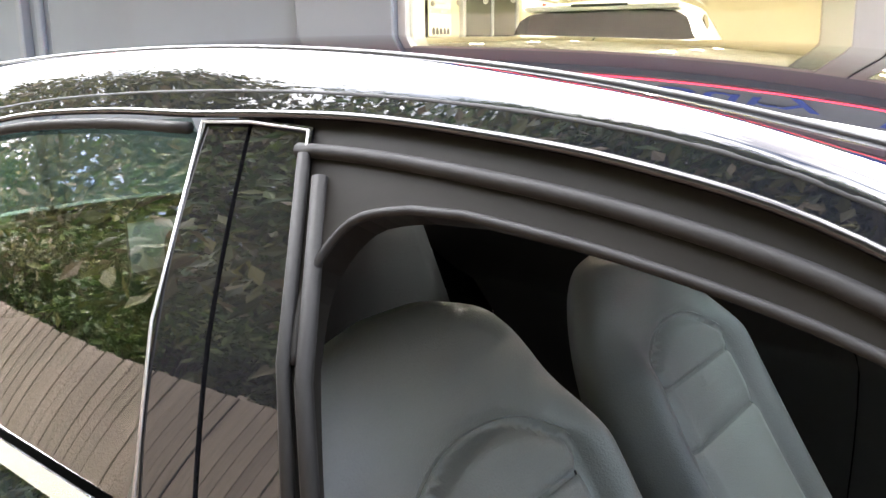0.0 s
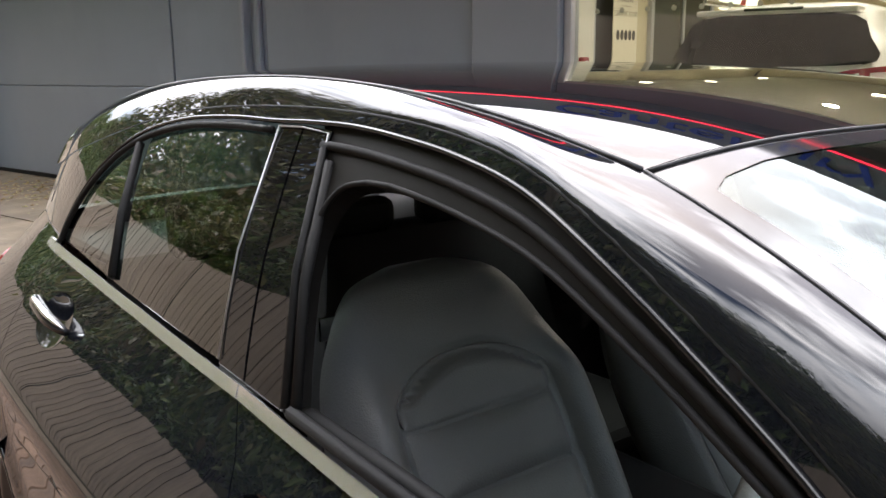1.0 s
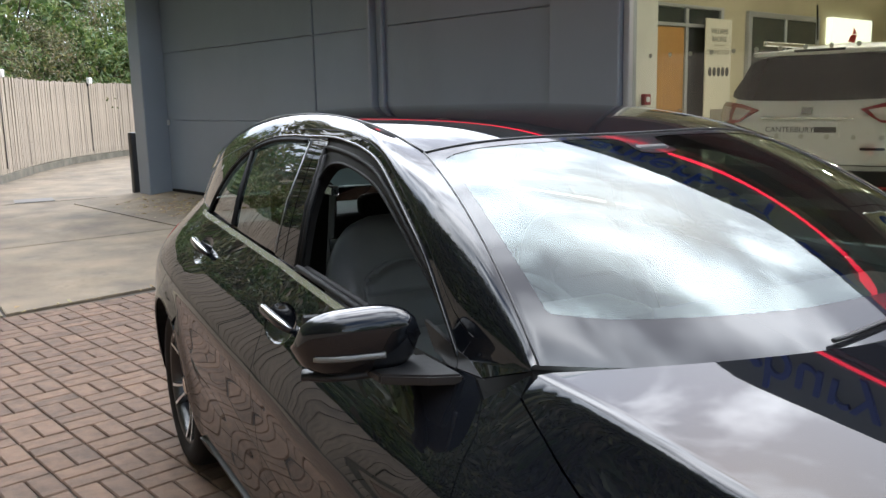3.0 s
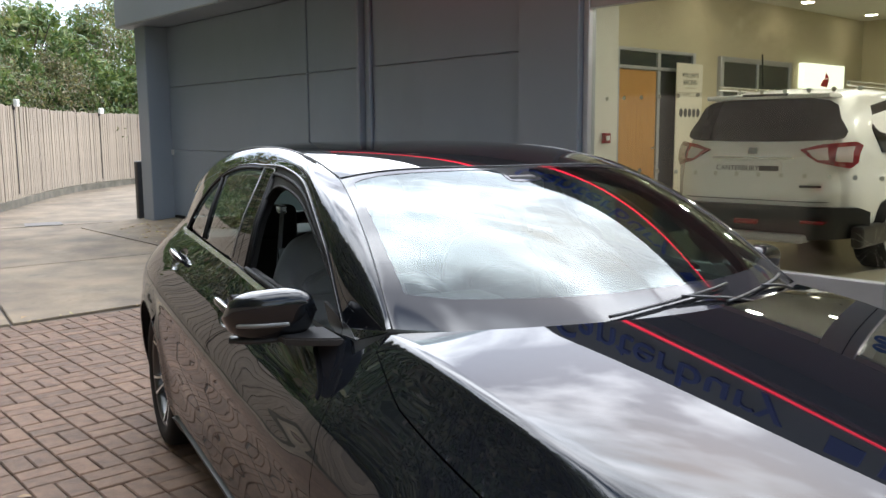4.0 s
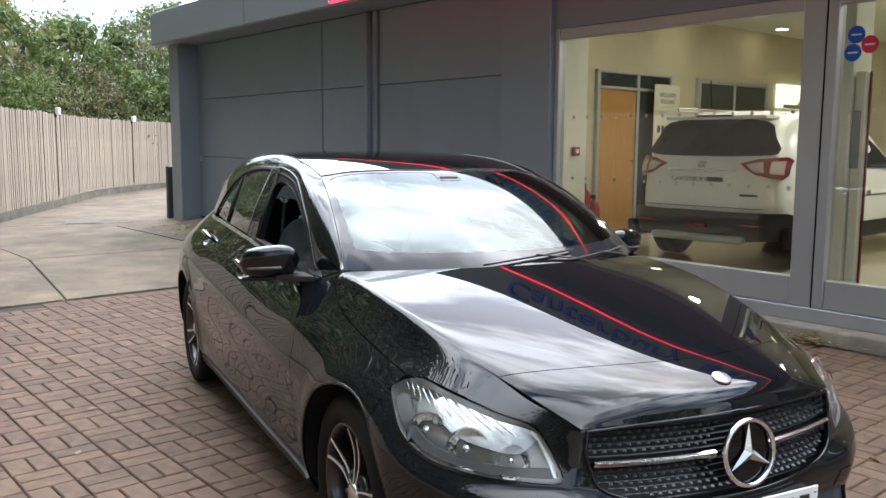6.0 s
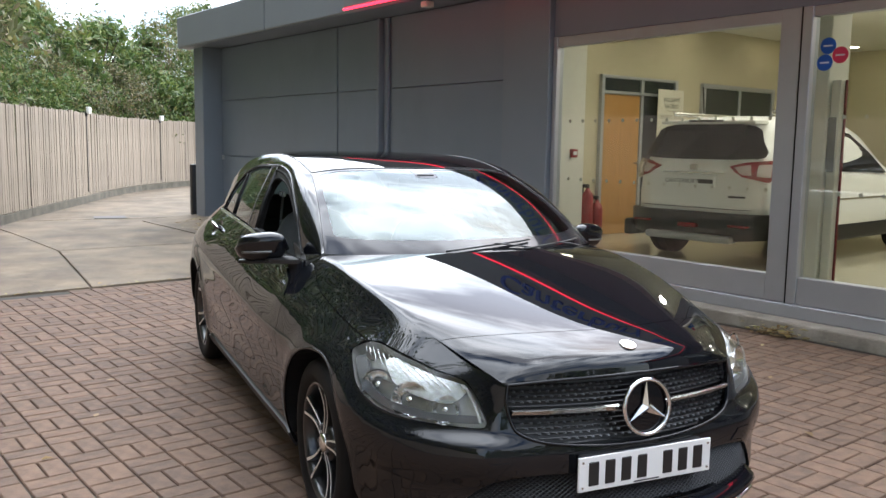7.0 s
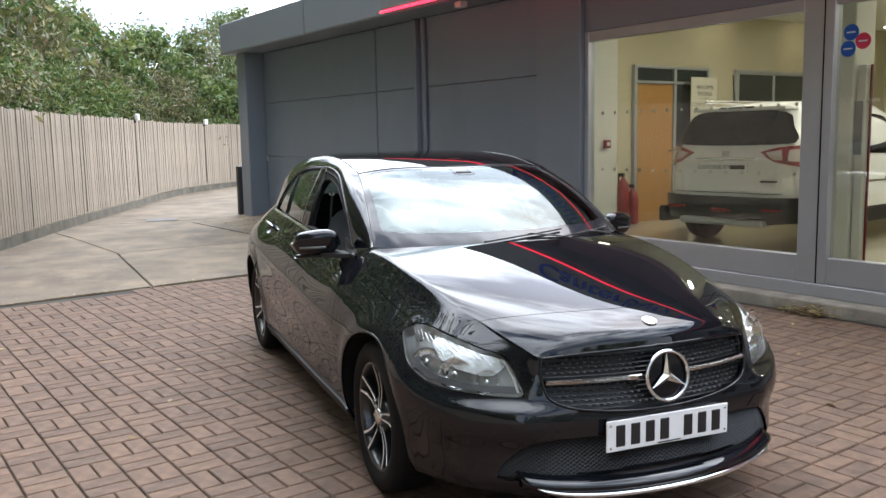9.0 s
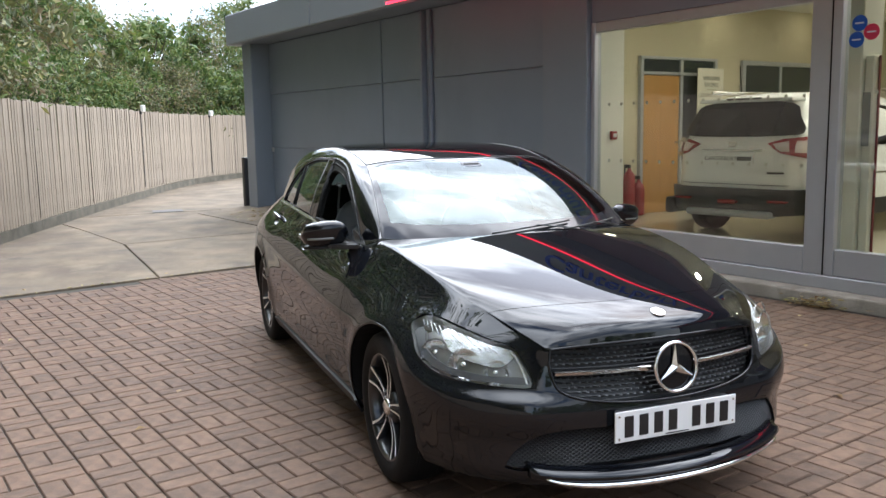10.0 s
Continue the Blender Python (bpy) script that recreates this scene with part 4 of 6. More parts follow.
@functools.lru_cache(None)
def section(ye):
    """Cut across the bonnet's edge, evened out: arc, points, arcs of the flank samples and their drops, shares across the bonnet and their arcs."""
    v = (max(ye - .185, 0) / 1.205) ** .625
    qs = np.linspace(.5, 1, 26)
    top = [bonnet_flat(-q, v) for q in qs]
    st = float(np.interp(ye, Y_TAB, S_TAB))
    drops = np.linspace(0, .17, 23)
    zt = top_point(st)[2]
    low = [body_sharp(st, zt - d) for d in drops]
    pts = np.array(top + low[1:])
    arc = np.concatenate([[0], np.cumsum(np.linalg.norm(np.diff(pts, axis=0), axis=1))])
    arc -= arc[25]
    n = 121
    u = np.linspace(arc[0], arc[-1], n)
    du = u[1] - u[0]
    sig = (.011 + .03 * (1 - smooth01(.4, .9, ye))) / du
    k = int(3 * sig) + 1
    ker = np.exp(-.5 * (np.arange(-k, k + 1) / sig) ** 2)
    ker /= ker.sum()
    cols = []
    for c in range(3):
        f = np.interp(u, arc, pts[:, c])
        pad = np.concatenate([2 * f[0] - f[k:0:-1], f, 2 * f[-1] - f[-2:-k - 2:-1]])
        cols.append(np.convolve(pad, ker, 'valid'))
    return u, cols, arc[25:], drops, qs, arc[:26]


def bonnet(a, v):
    p = bonnet_flat(a, v)
    q = min(abs(a), 1.02)
    ye = .185 + 1.205 * max(v, 0) ** 1.6
    w = smooth01(.30, .55, ye) * smooth01(.6, .72, q)
    if w <= 0:
        return p
    sec = section(round(ye, 5))
    l = float(np.interp(q, sec[4], sec[5])) if q <= 1 else (q - 1) * X_TOP(ye)
    sx_ = -1 if a > 0 else 1
    t = [float(np.interp(l, sec[0], sec[1][k])) for k in range(3)]
    return (p[0] + (sx_ * t[0] - p[0]) * w, p[1] + (t[1] - p[1]) * w, p[2] + (t[2] - p[2]) * w)


car = empty("hatchback_car", Matrix(), "glossy black five-door hatchback parked on brick paving, driver's window open", "car")


def ring_arc(cy, cz, r, a0, a1, n=28):
    return [(cy + r * math.cos(radians(a0 + (a1 - a0) * i / n)), cz + r * math.sin(radians(a0 + (a1 - a0) * i / n))) for i in range(n + 1)]


def sy(pts):
    return [(s_of_y(y) if y < 4.29 else S_END, z) for y, z in pts]


def tube(path, r, closed=False, seg=8, mirror=False, bm=None, flat=1.0):
    """A round bead along 3D points; flat squashes it along z."""
    own = bm or bmesh.new()
    pts = [Vector(p) for p in path]
    if mirror:
        pts = [Vector((-p.x, p.y, p.z)) for p in pts]
    n = len(pts)
    rings, up = [], None
    for i, p in enumerate(pts):
        a = pts[i - 1] if (i or closed) else p
        b = pts[(i + 1) % n] if (i < n - 1 or closed) else p
        t = (b - a).normalized()
        if up is None:
            up = Vector((0, 0, 1)) if abs(t.z) < .9 else Vector((1, 0, 0))
        sd = t.cross(up).normalized()
        up = sd.cross(t).normalized()
        rr = r(i / max(1, n - 1)) if callable(r) else r
        rings.append([own.verts.new(p + (sd * math.cos(2 * math.pi * k / seg) + up * math.sin(2 * math.pi * k / seg) * flat) * rr) for k in range(seg)])
    for i in range(n if closed else n - 1):
        r0, r1 = rings[i], rings[(i + 1) % n]
        for k in range(seg):
            own.faces.new((r0[k], r0[(k + 1) % seg], r1[(k + 1) % seg], r1[k]))
    if not closed:
        own.faces.new(rings[0][::-1])
        own.faces.new(rings[-1])
    bmesh.ops.recalc_face_normals(own, faces=own.faces[:])
    return own


def on_side(pts, out=0.0):
    """Points (y, z) on the flank, pushed out."""
    res = []
    for y, z in pts:
        p = Vector(side(y, z))
        n = (Vector(side(y + .004, z)) - Vector(side(y - .004, z))).cross(Vector(side(y, z + .004)) - Vector(side(y, z - .004))).normalized()
        if n.x > 0:
            n = -n
        res.append(p + n * out)
    return res


def loft(rings, close=True, caps=True):
    bm = bmesh.new()
    vs = [[bm.verts.new(p) for p in r] for r in rings]
    n = len(rings[0])
    for r0, r1 in zip(vs[:-1], vs[1:]):
        for k in range(n if close else n - 1):
            bm.faces.new((r0[k], r0[(k + 1) % n], r1[(k + 1) % n], r1[k]))
    if caps:
        bm.faces.new(vs[0][::-1])
        bm.faces.new(vs[-1])
    bmesh.ops.recalc_face_normals(bm, faces=bm.faces[:])
    return bm


def flipx(bm):
    bmesh.ops.scale(bm, vec=(-1, 1, 1), verts=bm.verts)
    bmesh.ops.reverse_faces(bm, faces=bm.faces)
    return bm


# side window line: upper trim from the belt end behind round to the mirror
TRIM = spline2([(3.575, 1.0), (3.555, 1.05), (3.489, 1.132), (3.384, 1.204), (3.256, 1.252), (3.072, 1.284), (2.876, 1.296), (2.72, 1.297), (2.601, 1.300), (2.482, 1.300),
                (2.363, 1.293), (2.244, 1.281), (2.125, 1.258), (2.006, 1.213), (1.887, 1.157), (1.768, 1.09), (1.665, 1.005), (1.59, .93)], 5)


def beside(pts, d):
    """A line of (y, z) points set off by d towards the window."""
    res = []
    for i, (y, z) in enumerate(pts):
        a, b = pts[max(0, i - 1)], pts[min(len(pts) - 1, i + 1)]
        h = math.hypot(b[0] - a[0], b[1] - a[1])
        res.append((y - (b[1] - a[1]) / h * d * -1, z + (b[0] - a[0]) / h * d))
    return res


OPEN_TOP = spline2([(2.484, 1.12), (2.493, 1.18), (2.466, 1.226), (2.41, 1.240)], 5) + [p for p in beside(TRIM, .052) if p[0] < 2.37 and p[1] > .928]
OPEN = OPEN_TOP + [(OPEN_TOP[-1][0] + .03, .916), (1.884, .922), (2.054, .938), (2.269, .957), (2.422, .971), (2.455, 1.05)]
BELT = [(3.64, .992), (3.25, .987), (2.943, .98), (2.541, .965), (2.181, .939), (1.907, .917), (1.86, .913)]


LAMP = [(1.222, .709), (1.14, .667), (1.069, .625), (1.008, .598), (.954, .579), (.864, .563), (.757, .553), (.59, .551), (.62, .605), (.685, .660), (.737, .683),
        (.84, .699), (.93, .718), (1.048, .739), (1.129, .748), (1.185, .742), (1.215, .727)]
LAMP = spline2(LAMP, 4, closed=True)


def top_z(s):
    return top_point(s)[2]


def inset(poly, d):
    """Shrinks (d > 0) a 2D outline."""
    n = len(poly)
    area = sum(poly[i][0] * poly[(i + 1) % n][1] - poly[(i + 1) % n][0] * poly[i][1] for i in range(n))
    sg = 1 if area > 0 else -1
    out = []
    for i in range(n):
        a, b, c = (Vector((poly[k % n][0], poly[k % n][1])) for k in (i - 1, i, i + 1))
        t = (c - a)
        if t.length < 1e-9:
            out.append((b.x, b.y))
            continue
        t.normalize()
        out.append((b.x - t.y * d * sg, b.y + t.x * d * sg))
    return out


# paint-black inner shell keeps the shut lines dark
S_GAP = s_of_y(1.385)
SHUT = [(S_GAP, .915), (1.845, .885), (1.773, .858), (1.722, .841), (1.646, .826), (1.517, .803), (1.342, .769), (1.21, .746)]
LAMP_TOP = [(1.129, .752), (1.048, .743), (.955, .727)]
GAP = .0015
DOOR_F = [(1.40, .945), (1.462, .893), (1.42, .854), (1.408, .816), (1.39, .78), (1.365, .7), (1.352, .6), (1.345, .4), (1.345, .2)]
DOOR_B = [(2.536, .952), (2.473, .90), (2.442, .86), (2.412, .81), (2.385, .74), (2.375, .6), (2.373, .4), (2.373, .2)]
SPLIT_R = [(3.55, .978), (3.535, .93), (3.49, .85), (3.40, .74), (3.33, .66)]


def shift(pts, d):
    return [(y + d, z) for y, z in pts]


def belt_z(y):
    return float(np.interp(y, [p[0] for p in BELT][::-1], [p[1] for p in BELT][::-1]))


# grip recesses: middle y, z, half length, half height
DISH_F, DISH_R = (2.335, .846, .105, .043), (3.27, .896, .100, .041)


def dish_outline(d):
    return sy([(d[0] + d[2] * math.cos(2 * math.pi * k / 36), d[1] + d[3] * math.sin(2 * math.pi * k / 36) + .06 * d[2] * math.cos(2 * math.pi * k / 36)) for k in range(36)])


def handle(door, d, mirror):
    def body_dish(s, z):
        y = plan(s)[1]
        q = ((y - d[0]) / d[2]) ** 2 + ((z - d[1] - .06 * (y - d[0])) / d[3]) ** 2
        p = body(s, z)
        return (p[0] + .018 * max(0.0, 1 - q) ** .7, p[1], p[2])
    INWARD.append(body_dish)
    part("grip_recess", patch(dish_outline(d), body_dish, .012, mirror=mirror, flange=0), M_PAINT, door)
    ys = np.linspace(d[0] - .108, d[0] + .108, 13)
    bow = [.004 + .03 * (1 - ((y - d[0]) / .108) ** 4) for y in ys]
    base = [on_side([(y, d[1] + .06 * (y - d[0]) + .004)], o)[0] for y, o in zip(ys, bow)]
    prof = lambda t: .0135 * (1 - .5 * abs(2 * t - 1) ** 6)
    h = part("door_handle", tube(base, prof, mirror=mirror, seg=12), M_PAINT, door, "black grip with chrome strip", True)
    top = [Vector(p) + Vector((-.004, 0, .0095)) for p in base]
    part("handle_strip", tube(top, lambda t: .0058 * (1 - .6 * abs(2 * t - 1) ** 8), mirror=mirror, flat=.8), M_CHROME, h, "chrome handle strip", True)


doors = {}
for mirror in (False, True):
    # wing: between bumper, shut line and front door
    wing = sy(shift(DOOR_F, -GAP)) + sy([(1.232, .2)]) + sy(ring_arc(.88, .32, .355, 0, 122)) + [(1.226, .640), (1.229, .715)] + \
        [(1.218, .742 - GAP)] + [(s, z - GAP) for s, z in SHUT[::-1]]
    part("front_wing", patch(wing, body, .03, mirror=mirror), M_PAINT, car)
    # bonnet flank under the crease
    crease = [(s, top_z(s) - .0005) for s in np.linspace(.95, S_GAP, 26)]
    flank = crease + [(s, z + GAP) for s, z in SHUT] + [(s, z + .001) for s, z in LAMP_TOP]
    part("bonnet_flank", patch(flank, body, .03, mirror=mirror, flange=.004), M_PAINT, car)
    # doors
    fd = sy(shift(DOOR_F[1:], GAP)) + sy([(1.36, .2)]) + sy(shift(DOOR_B[::-1], -GAP)) + sy([(y, belt_z(y) - .012) for y in np.linspace(2.5, 1.66, 20)]) + sy([(1.60, .915), (1.52, .915)])
    front_door = part("front_door", patch(fd, body, .025, holes=[dish_outline(DISH_F)], mirror=mirror), M_PAINT, car)
    handle(front_door, DISH_F, mirror)
    part("door_card", patch(fd, body, .06, offset=-.07, mirror=mirror, flange=0), M_INT, front_door, "black inner door panel")
    rd = sy(shift(DOOR_B, GAP)) + sy([(3.19, .2)]) + sy(ring_arc(3.58, .32, .357, 180, 130, 12)) + sy(shift(SPLIT_R[::-1], -GAP)) + \
        sy([(y, belt_z(y) - .012) for y in np.linspace(3.5, 2.55, 18)])
    rear_door = part("rear_door", patch(rd, body, .025, holes=[dish_outline(DISH_R)], mirror=mirror), M_PAINT, car)
    handle(rear_door, DISH_R, mirror)
    part("door_card", patch(rd, body, .06, offset=-.07, mirror=mirror, flange=0), M_INT, rear_door, "black inner door panel")
    doors[mirror] = (front_door, rear_door)
    rq = sy(shift(SPLIT_R, GAP)) + sy(ring_arc(3.58, .32, .355, 122, 0)) + sy([(3.95, .25)]) + [(S_END, .25), (S_END, .995)] + \
        [(s, top_z(s)) for s in np.linspace(S_END - .1, s_of_y(3.58), 14)]
    part("rear_quarter", patch(rq, body, .035, mirror=mirror), M_PAINT, car)
    # painted door frames and rear pillar below the gap line, roof rail above it
    upper = [(y, RAIL_Z(y) - .0018) for y in np.linspace(1.56, 4.02, 70)] + [(4.05, 1.006), (3.8, 1.006), (3.59, 1.003)] + TRIM[2:]
    part("pillar_skin", patch(sy(upper), body, .03, mirror=mirror, flange=0), M_PAINT, car, "gloss black window frame and rear pillar skin")
    rail = [(0, y) for y in np.linspace(1.405, 4.03, 60)] + [(1, y) for y in np.linspace(4.03, 1.405, 60)]
    part("roof_rail", patch(rail, shoulder, .06, mirror=mirror, flange=0), M_PAINT, car, "gloss black roof rail and screen pillar")
    foot = [(1.40, RAIL_Z(1.40)), (1.5, RAIL_Z(1.5)), (1.56, RAIL_Z(1.56)), (1.585, .93), (1.50, .918), (1.42, .945)]
    part("pillar_foot", patch(sy(foot), body, .03, mirror=mirror, flange=.004), M_PAINT, car)
    # black window frames of the front door
    outer = [p for p in TRIM if p[0] < 2.58]
    fr_out = outer + [(1.62, .9), (1.9, .921), (2.2, .944), (2.44, .964), (2.497, 1.12), (2.554, 1.27)]
    part("window_frame", patch(sy(fr_out), body, .02, holes=[sy(OPEN)], offset=-.006, mirror=mirror, flange=.03), M_FRAME, front_door, "black rubber-lined window frame")
    # beads: bright upper line, seals
    tr3 = on_side(TRIM, .002)
    part("window_trim", tube(tr3, .0038, mirror=mirror), M_GLOSSBLK, car, "gloss black window trim line", True)
    mid = beside([p for p in TRIM if p[0] < 2.555], .026)
    part("outer_seal", tube(on_side(mid, -.004), .0065, mirror=mirror), M_RUBBER, front_door, "", True)
    part("inner_seal", tube(on_side(OPEN_TOP, -.005), .004, mirror=mirror), M_RUBBER, front_door, "", True)
    part("pillar_seal", tube(on_side([(2.516, 1.255), (2.467, 1.11), (2.405, .972)], -.004), .0075, mirror=mirror), M_RUBBER, front_door, "", True)
    part("pillar_seal", tube(on_side([(2.54, 1.27), (2.49, 1.12), (2.425, .968)], .0), .006, mirror=mirror), M_RUBBER, front_door, "", True)
    part("waist_seal", tube(on_side([(2.41, .968), (2.2, .955), (2.0, .94), (1.86, .93)], .0), .009, mirror=mirror), M_RUBBER, front_door, "", True)
    part("waist_seal", tube(on_side([(2.40, .968), (2.2, .958), (2.0, .944), (1.86, .934)], -.022), .011, mirror=mirror), M_RUBBER, front_door, "", True)
    # polished belt strip
    up = [(y, z) for y, z in BELT]
    lo = [(y - .012, z - .015) for y, z in BELT][::-1]
    cut = 2.541
    strip_r = [p for p in up if p[0] > cut] + [(cut + .002, belt_z(cut)), (cut - .008, belt_z(cut) - .015)] + [p for p in lo if p[0] > cut]
    strip_f = [(cut - .002, belt_z(cut))] + [p for p in up if p[0] < cut] + [p for p in lo if p[0] < cut - .012] + [(cut - .012, belt_z(cut) - .015)]
    part("belt_strip", patch(sy(strip_r), body, .03, offset=.005, mirror=mirror, flange=.006), M_BELT, rear_door, "polished metal belt strip")
    part("belt_strip", patch(sy(strip_f), body, .03, offset=.005, mirror=mirror, flange=.006), M_BELT, front_door, "polished metal belt strip")
    # pillar panels
    pr = [(2.625, .972), (2.546, .968), (2.592, 1.12), (2.633, 1.297), (2.698, 1.295), (2.668, 1.12)]
    pf = [(2.539, .967), (2.43, .962), (2.493, 1.12), (2.545, 1.293), (2.627, 1.297), (2.585, 1.12)]
    part("pillar_panel", patch(sy(pr), body, .03, offset=-.003, mirror=mirror), M_GLOSSBLK, rear_door, "gloss black pillar cover")
    part("pillar_panel", patch(sy(pf), body, .03, offset=-.003, mirror=mirror), M_GLOSSBLK, front_door, "gloss black pillar cover")
    for pts in ([(2.625, .978), (2.668, 1.12), (2.698, 1.292)], [(2.43, .964), (2.493, 1.12), (2.545, 1.289), (2.627, 1.293), (2.698, 1.291)]):
        part("pillar_edge", tube(on_side(pts, .0005), .0016, mirror=mirror, seg=6), M_EDGE, car, "", True)
    # rear door glass and quarter light
    top_r = [p for p in TRIM if 2.71 < p[0] < 3.25]
    rg = [(2.62, .975), (2.664, 1.12), (2.696, 1.282)] + [(y, z - .012) for y, z in top_r[::-1]] + [(3.195, 1.10), (3.135, .99)]
    g = part("rear_window", patch(sy(rg), body, .05, offset=-.006, mirror=mirror, flange=0), M_GLASS_SIDE, rear_door, "tinted rear door glass")
    g.visible_shadow = False
    qt = [p for p in TRIM if 3.275 < p[0] < 3.55]
    qg = [(3.15, .99), (3.21, 1.10), (3.268, 1.215)] + [(y - .01, z - .012) for y, z in qt[::-1]] + [(3.54, 1.02), (3.55, 1.003)]
    g = part("quarter_window", patch(sy(qg), body, .05, offset=-.006, mirror=mirror, flange=0), M_GLASS_SIDE, car, "tinted rear quarter glass")
    g.visible_shadow = False
    part("window_divider", tube(on_side([(3.142, .995), (3.203, 1.10), (3.262, 1.23)], -.002), .009, mirror=mirror), M_RUBBER, rear_door, "", True)
    part("rear_seal", tube(on_side([(y - .004, z - .012) for y, z in TRIM if y > 2.71], .0), .006, mirror=mirror), M_RUBBER, rear_door, "", True)
    if mirror:
        g = part("front_window", patch(sy(OPEN), body, .05, offset=-.016, mirror=mirror, flange=0), M_GLASS_SIDE, front_door, "closed tinted door glass")
        g.visible_shadow = False
    # roof moulding, and a dark bead that paints shade into the gap over the doors
    part("roof_moulding", tube([Vector(roof(-1, y)) + Vector((0, 0, -.0005)) for y in np.linspace(2.05, 3.98, 34)], .0035, mirror=mirror, seg=6), M_TRIM, car, "", True)
    part("frame_gap", tube(on_side([(y, RAIL_Z(y) - .001) for y in np.linspace(1.58, 3.4, 40)], -.0026), .0032, mirror=mirror, seg=6), M_RUBBER, car, "", True)
    # sill
    sill = [(y, .245) for y in np.linspace(1.24, 3.2, 24)] + [(3.2, .185), (1.24, .185)]
    part("side_sill", patch(sy(sill), body, .05, offset=.010, mirror=mirror, flange=.03), M_TRIM, car)
    # wheel arch lips and liners
    for ya in (.88, 3.58):
        lip = [p for p in ring_arc(ya, .32, .354, 5, 175)]
        part("arch_lip", tube(on_side(lip, -.004), .006, mirror=mirror), M_PAINT, car, "", True)
        rings = []
        for k in range(25):
            a = radians(-12 + 204 * k / 24)
            rr = .352
            y, z = ya + rr * math.cos(a), .32 + rr * math.sin(a)
            xo = gx(y, max(z, .2)) - .006
            rings.append([(-xo, y, z), (-.5, y, z)])
        bm = loft(rings, close=False, caps=False)
        inner = [bm.verts.new((-.5, ya + .352 * math.cos(radians(-12 + 204 * k / 24)), .32 + .352 * math.sin(radians(-12 + 204 * k / 24)))) for k in range(25)]
        bm.faces.new(inner)
        if mirror:
            flipx(bm)
        part("wheel_arch_liner", bm, M_RUBBER, car, "black wheel arch liner")

# floor pan, bulkhead and tail keep the body closed
part("underbody", bm_box(-.62, .62, .5, 4.1, .17, .24, .02), M_RUBBER, car)
part("bulkhead", bm_box(-.66, .66, 1.22, 1.30, .24, .9, .02), M_INT, car)
part("tailgate", patch([(-1.0, 4.034), (1.0, 4.034), (.95, 4.10), (-.95, 4.10)], roof, .06), M_PAINT, car, "gloss black roof spoiler")
bm = bmesh.new()
q = [bm.verts.new(p) for p in ((-.38, 4.05, 1.2), (.38, 4.05, 1.2), (.5, 4.1, .985), (-.5, 4.1, .985))]
bm.faces.new(q)
bmesh.ops.solidify(bm, geom=bm.faces[:], thickness=.012)
part("rear_screen", bm, M_GLASS_SIDE, car, "tinted rear screen").visible_shadow = False
for sx in (-1, 1):
    lens = patch([(s_of_y(4.08), .80), (s_of_y(4.16), .76), (s_of_y(4.22), .80), (s_of_y(4.22), .90), (s_of_y(4.16), .92), (s_of_y(4.09), .88)], body, .03, offset=.006, mirror=sx > 0)
    part("tail_lamp", lens, mat("tail_red", (.35, .01, .012), .12, coat=1.0) if sx < 0 else bpy.data.materials["tail_red"], car, "red tail lamp")

# ---- nose ----
GRILLE_R = [(0, .704), (.2, .701), (.36, .695), (.49, .684), (.497, .63), (.476, .571), (.446, .532), (.373, .505), (.264, .490), (.126, .481), (0, .479)]
GRILLE_R = spline2(GRILLE_R[:4], 5) + spline2(GRILLE_R[4:], 4)
GRILLE = GRILLE_R + [(-u, z) for u, z in GRILLE_R[::-1]][1:-1]
INTAKE_R = [(0, .405), (.15, .406), (.296, .406), (.435, .403), (.553, .383), (.642, .325), (.675, .262), (.62, .254), (.546, .258), (.355, .264), (.135, .271), (0, .272)]
INTAKE_R = spline2(INTAKE_R[:7], 4) + spline2(INTAKE_R[7:], 4)
INTAKE = INTAKE_R + [(-u, z) for u, z in INTAKE_R[::-1]][1:-1]

right = [(s_of_x(.3), .205), (s_of_x(.55), .2), (s_of_y(.535), .2)] + sy(ring_arc(.88, .32, .355, 180, 122.5, 12)) + [(1.222, .642), (1.224, .704)]
low_edge = [(u, z - .002) for u, z in LAMP[1:29]]
inner_edge = [(u - .003, z + .003) for u, z in LAMP[29:50]]
crest = [(s, top_z(s) - .0005) for s in np.linspace(.948, S_A, 16)] + [(s, top_z(s) - .0005) for s in np.linspace(S_A - .01, .02, 14)]
right = right + low_edge + inner_edge + crest
bumper = right + [(-u, z) for u, z in right[::-1]]
bump = part("front_bumper", patch(bumper, nose, .025, holes=[inset(GRILLE, .006), INTAKE]), M_PAINT, car)

# bonnet and the fixed panel ahead of its shut line
def bon_edge(a):
    return .330 + .05 * abs(a) ** 2


aa = list(np.linspace(-1, 1, 31))
part("nose_panel", patch([(a, 0.0) for a in aa] + [(a, bon_edge(a) - .0035) for a in aa[::-1]], bonnet, .03, flange=.01), M_PAINT, car)
bon = part("bonnet", patch([(a, bon_edge(a)) for a in aa] + [(a, 1.0) for a in aa[::-1]], bonnet, .035, flange=.012), M_PAINT, car)


def disc(r, m, depth=.004, seg=36, bevel=.001):
    bm = bmesh.new()
    bmesh.ops.create_cone(bm, cap_ends=True, segments=seg, radius1=r, radius2=r - bevel, depth=depth, matrix=m)
    return bm


pb, p1, p2 = Vector(bonnet(0, .17)), Vector(bonnet(.05, .17)), Vector(bonnet(0, .18))
bn = (p1 - pb).cross(p2 - pb).normalized()
tilt = bn.to_track_quat('Z', 'Y').to_matrix().to_4x4()
part("bonnet_badge", disc(.028, Matrix.Translation(pb + bn * .003) @ tilt), M_CHROME, car, "round silver bonnet badge", False)

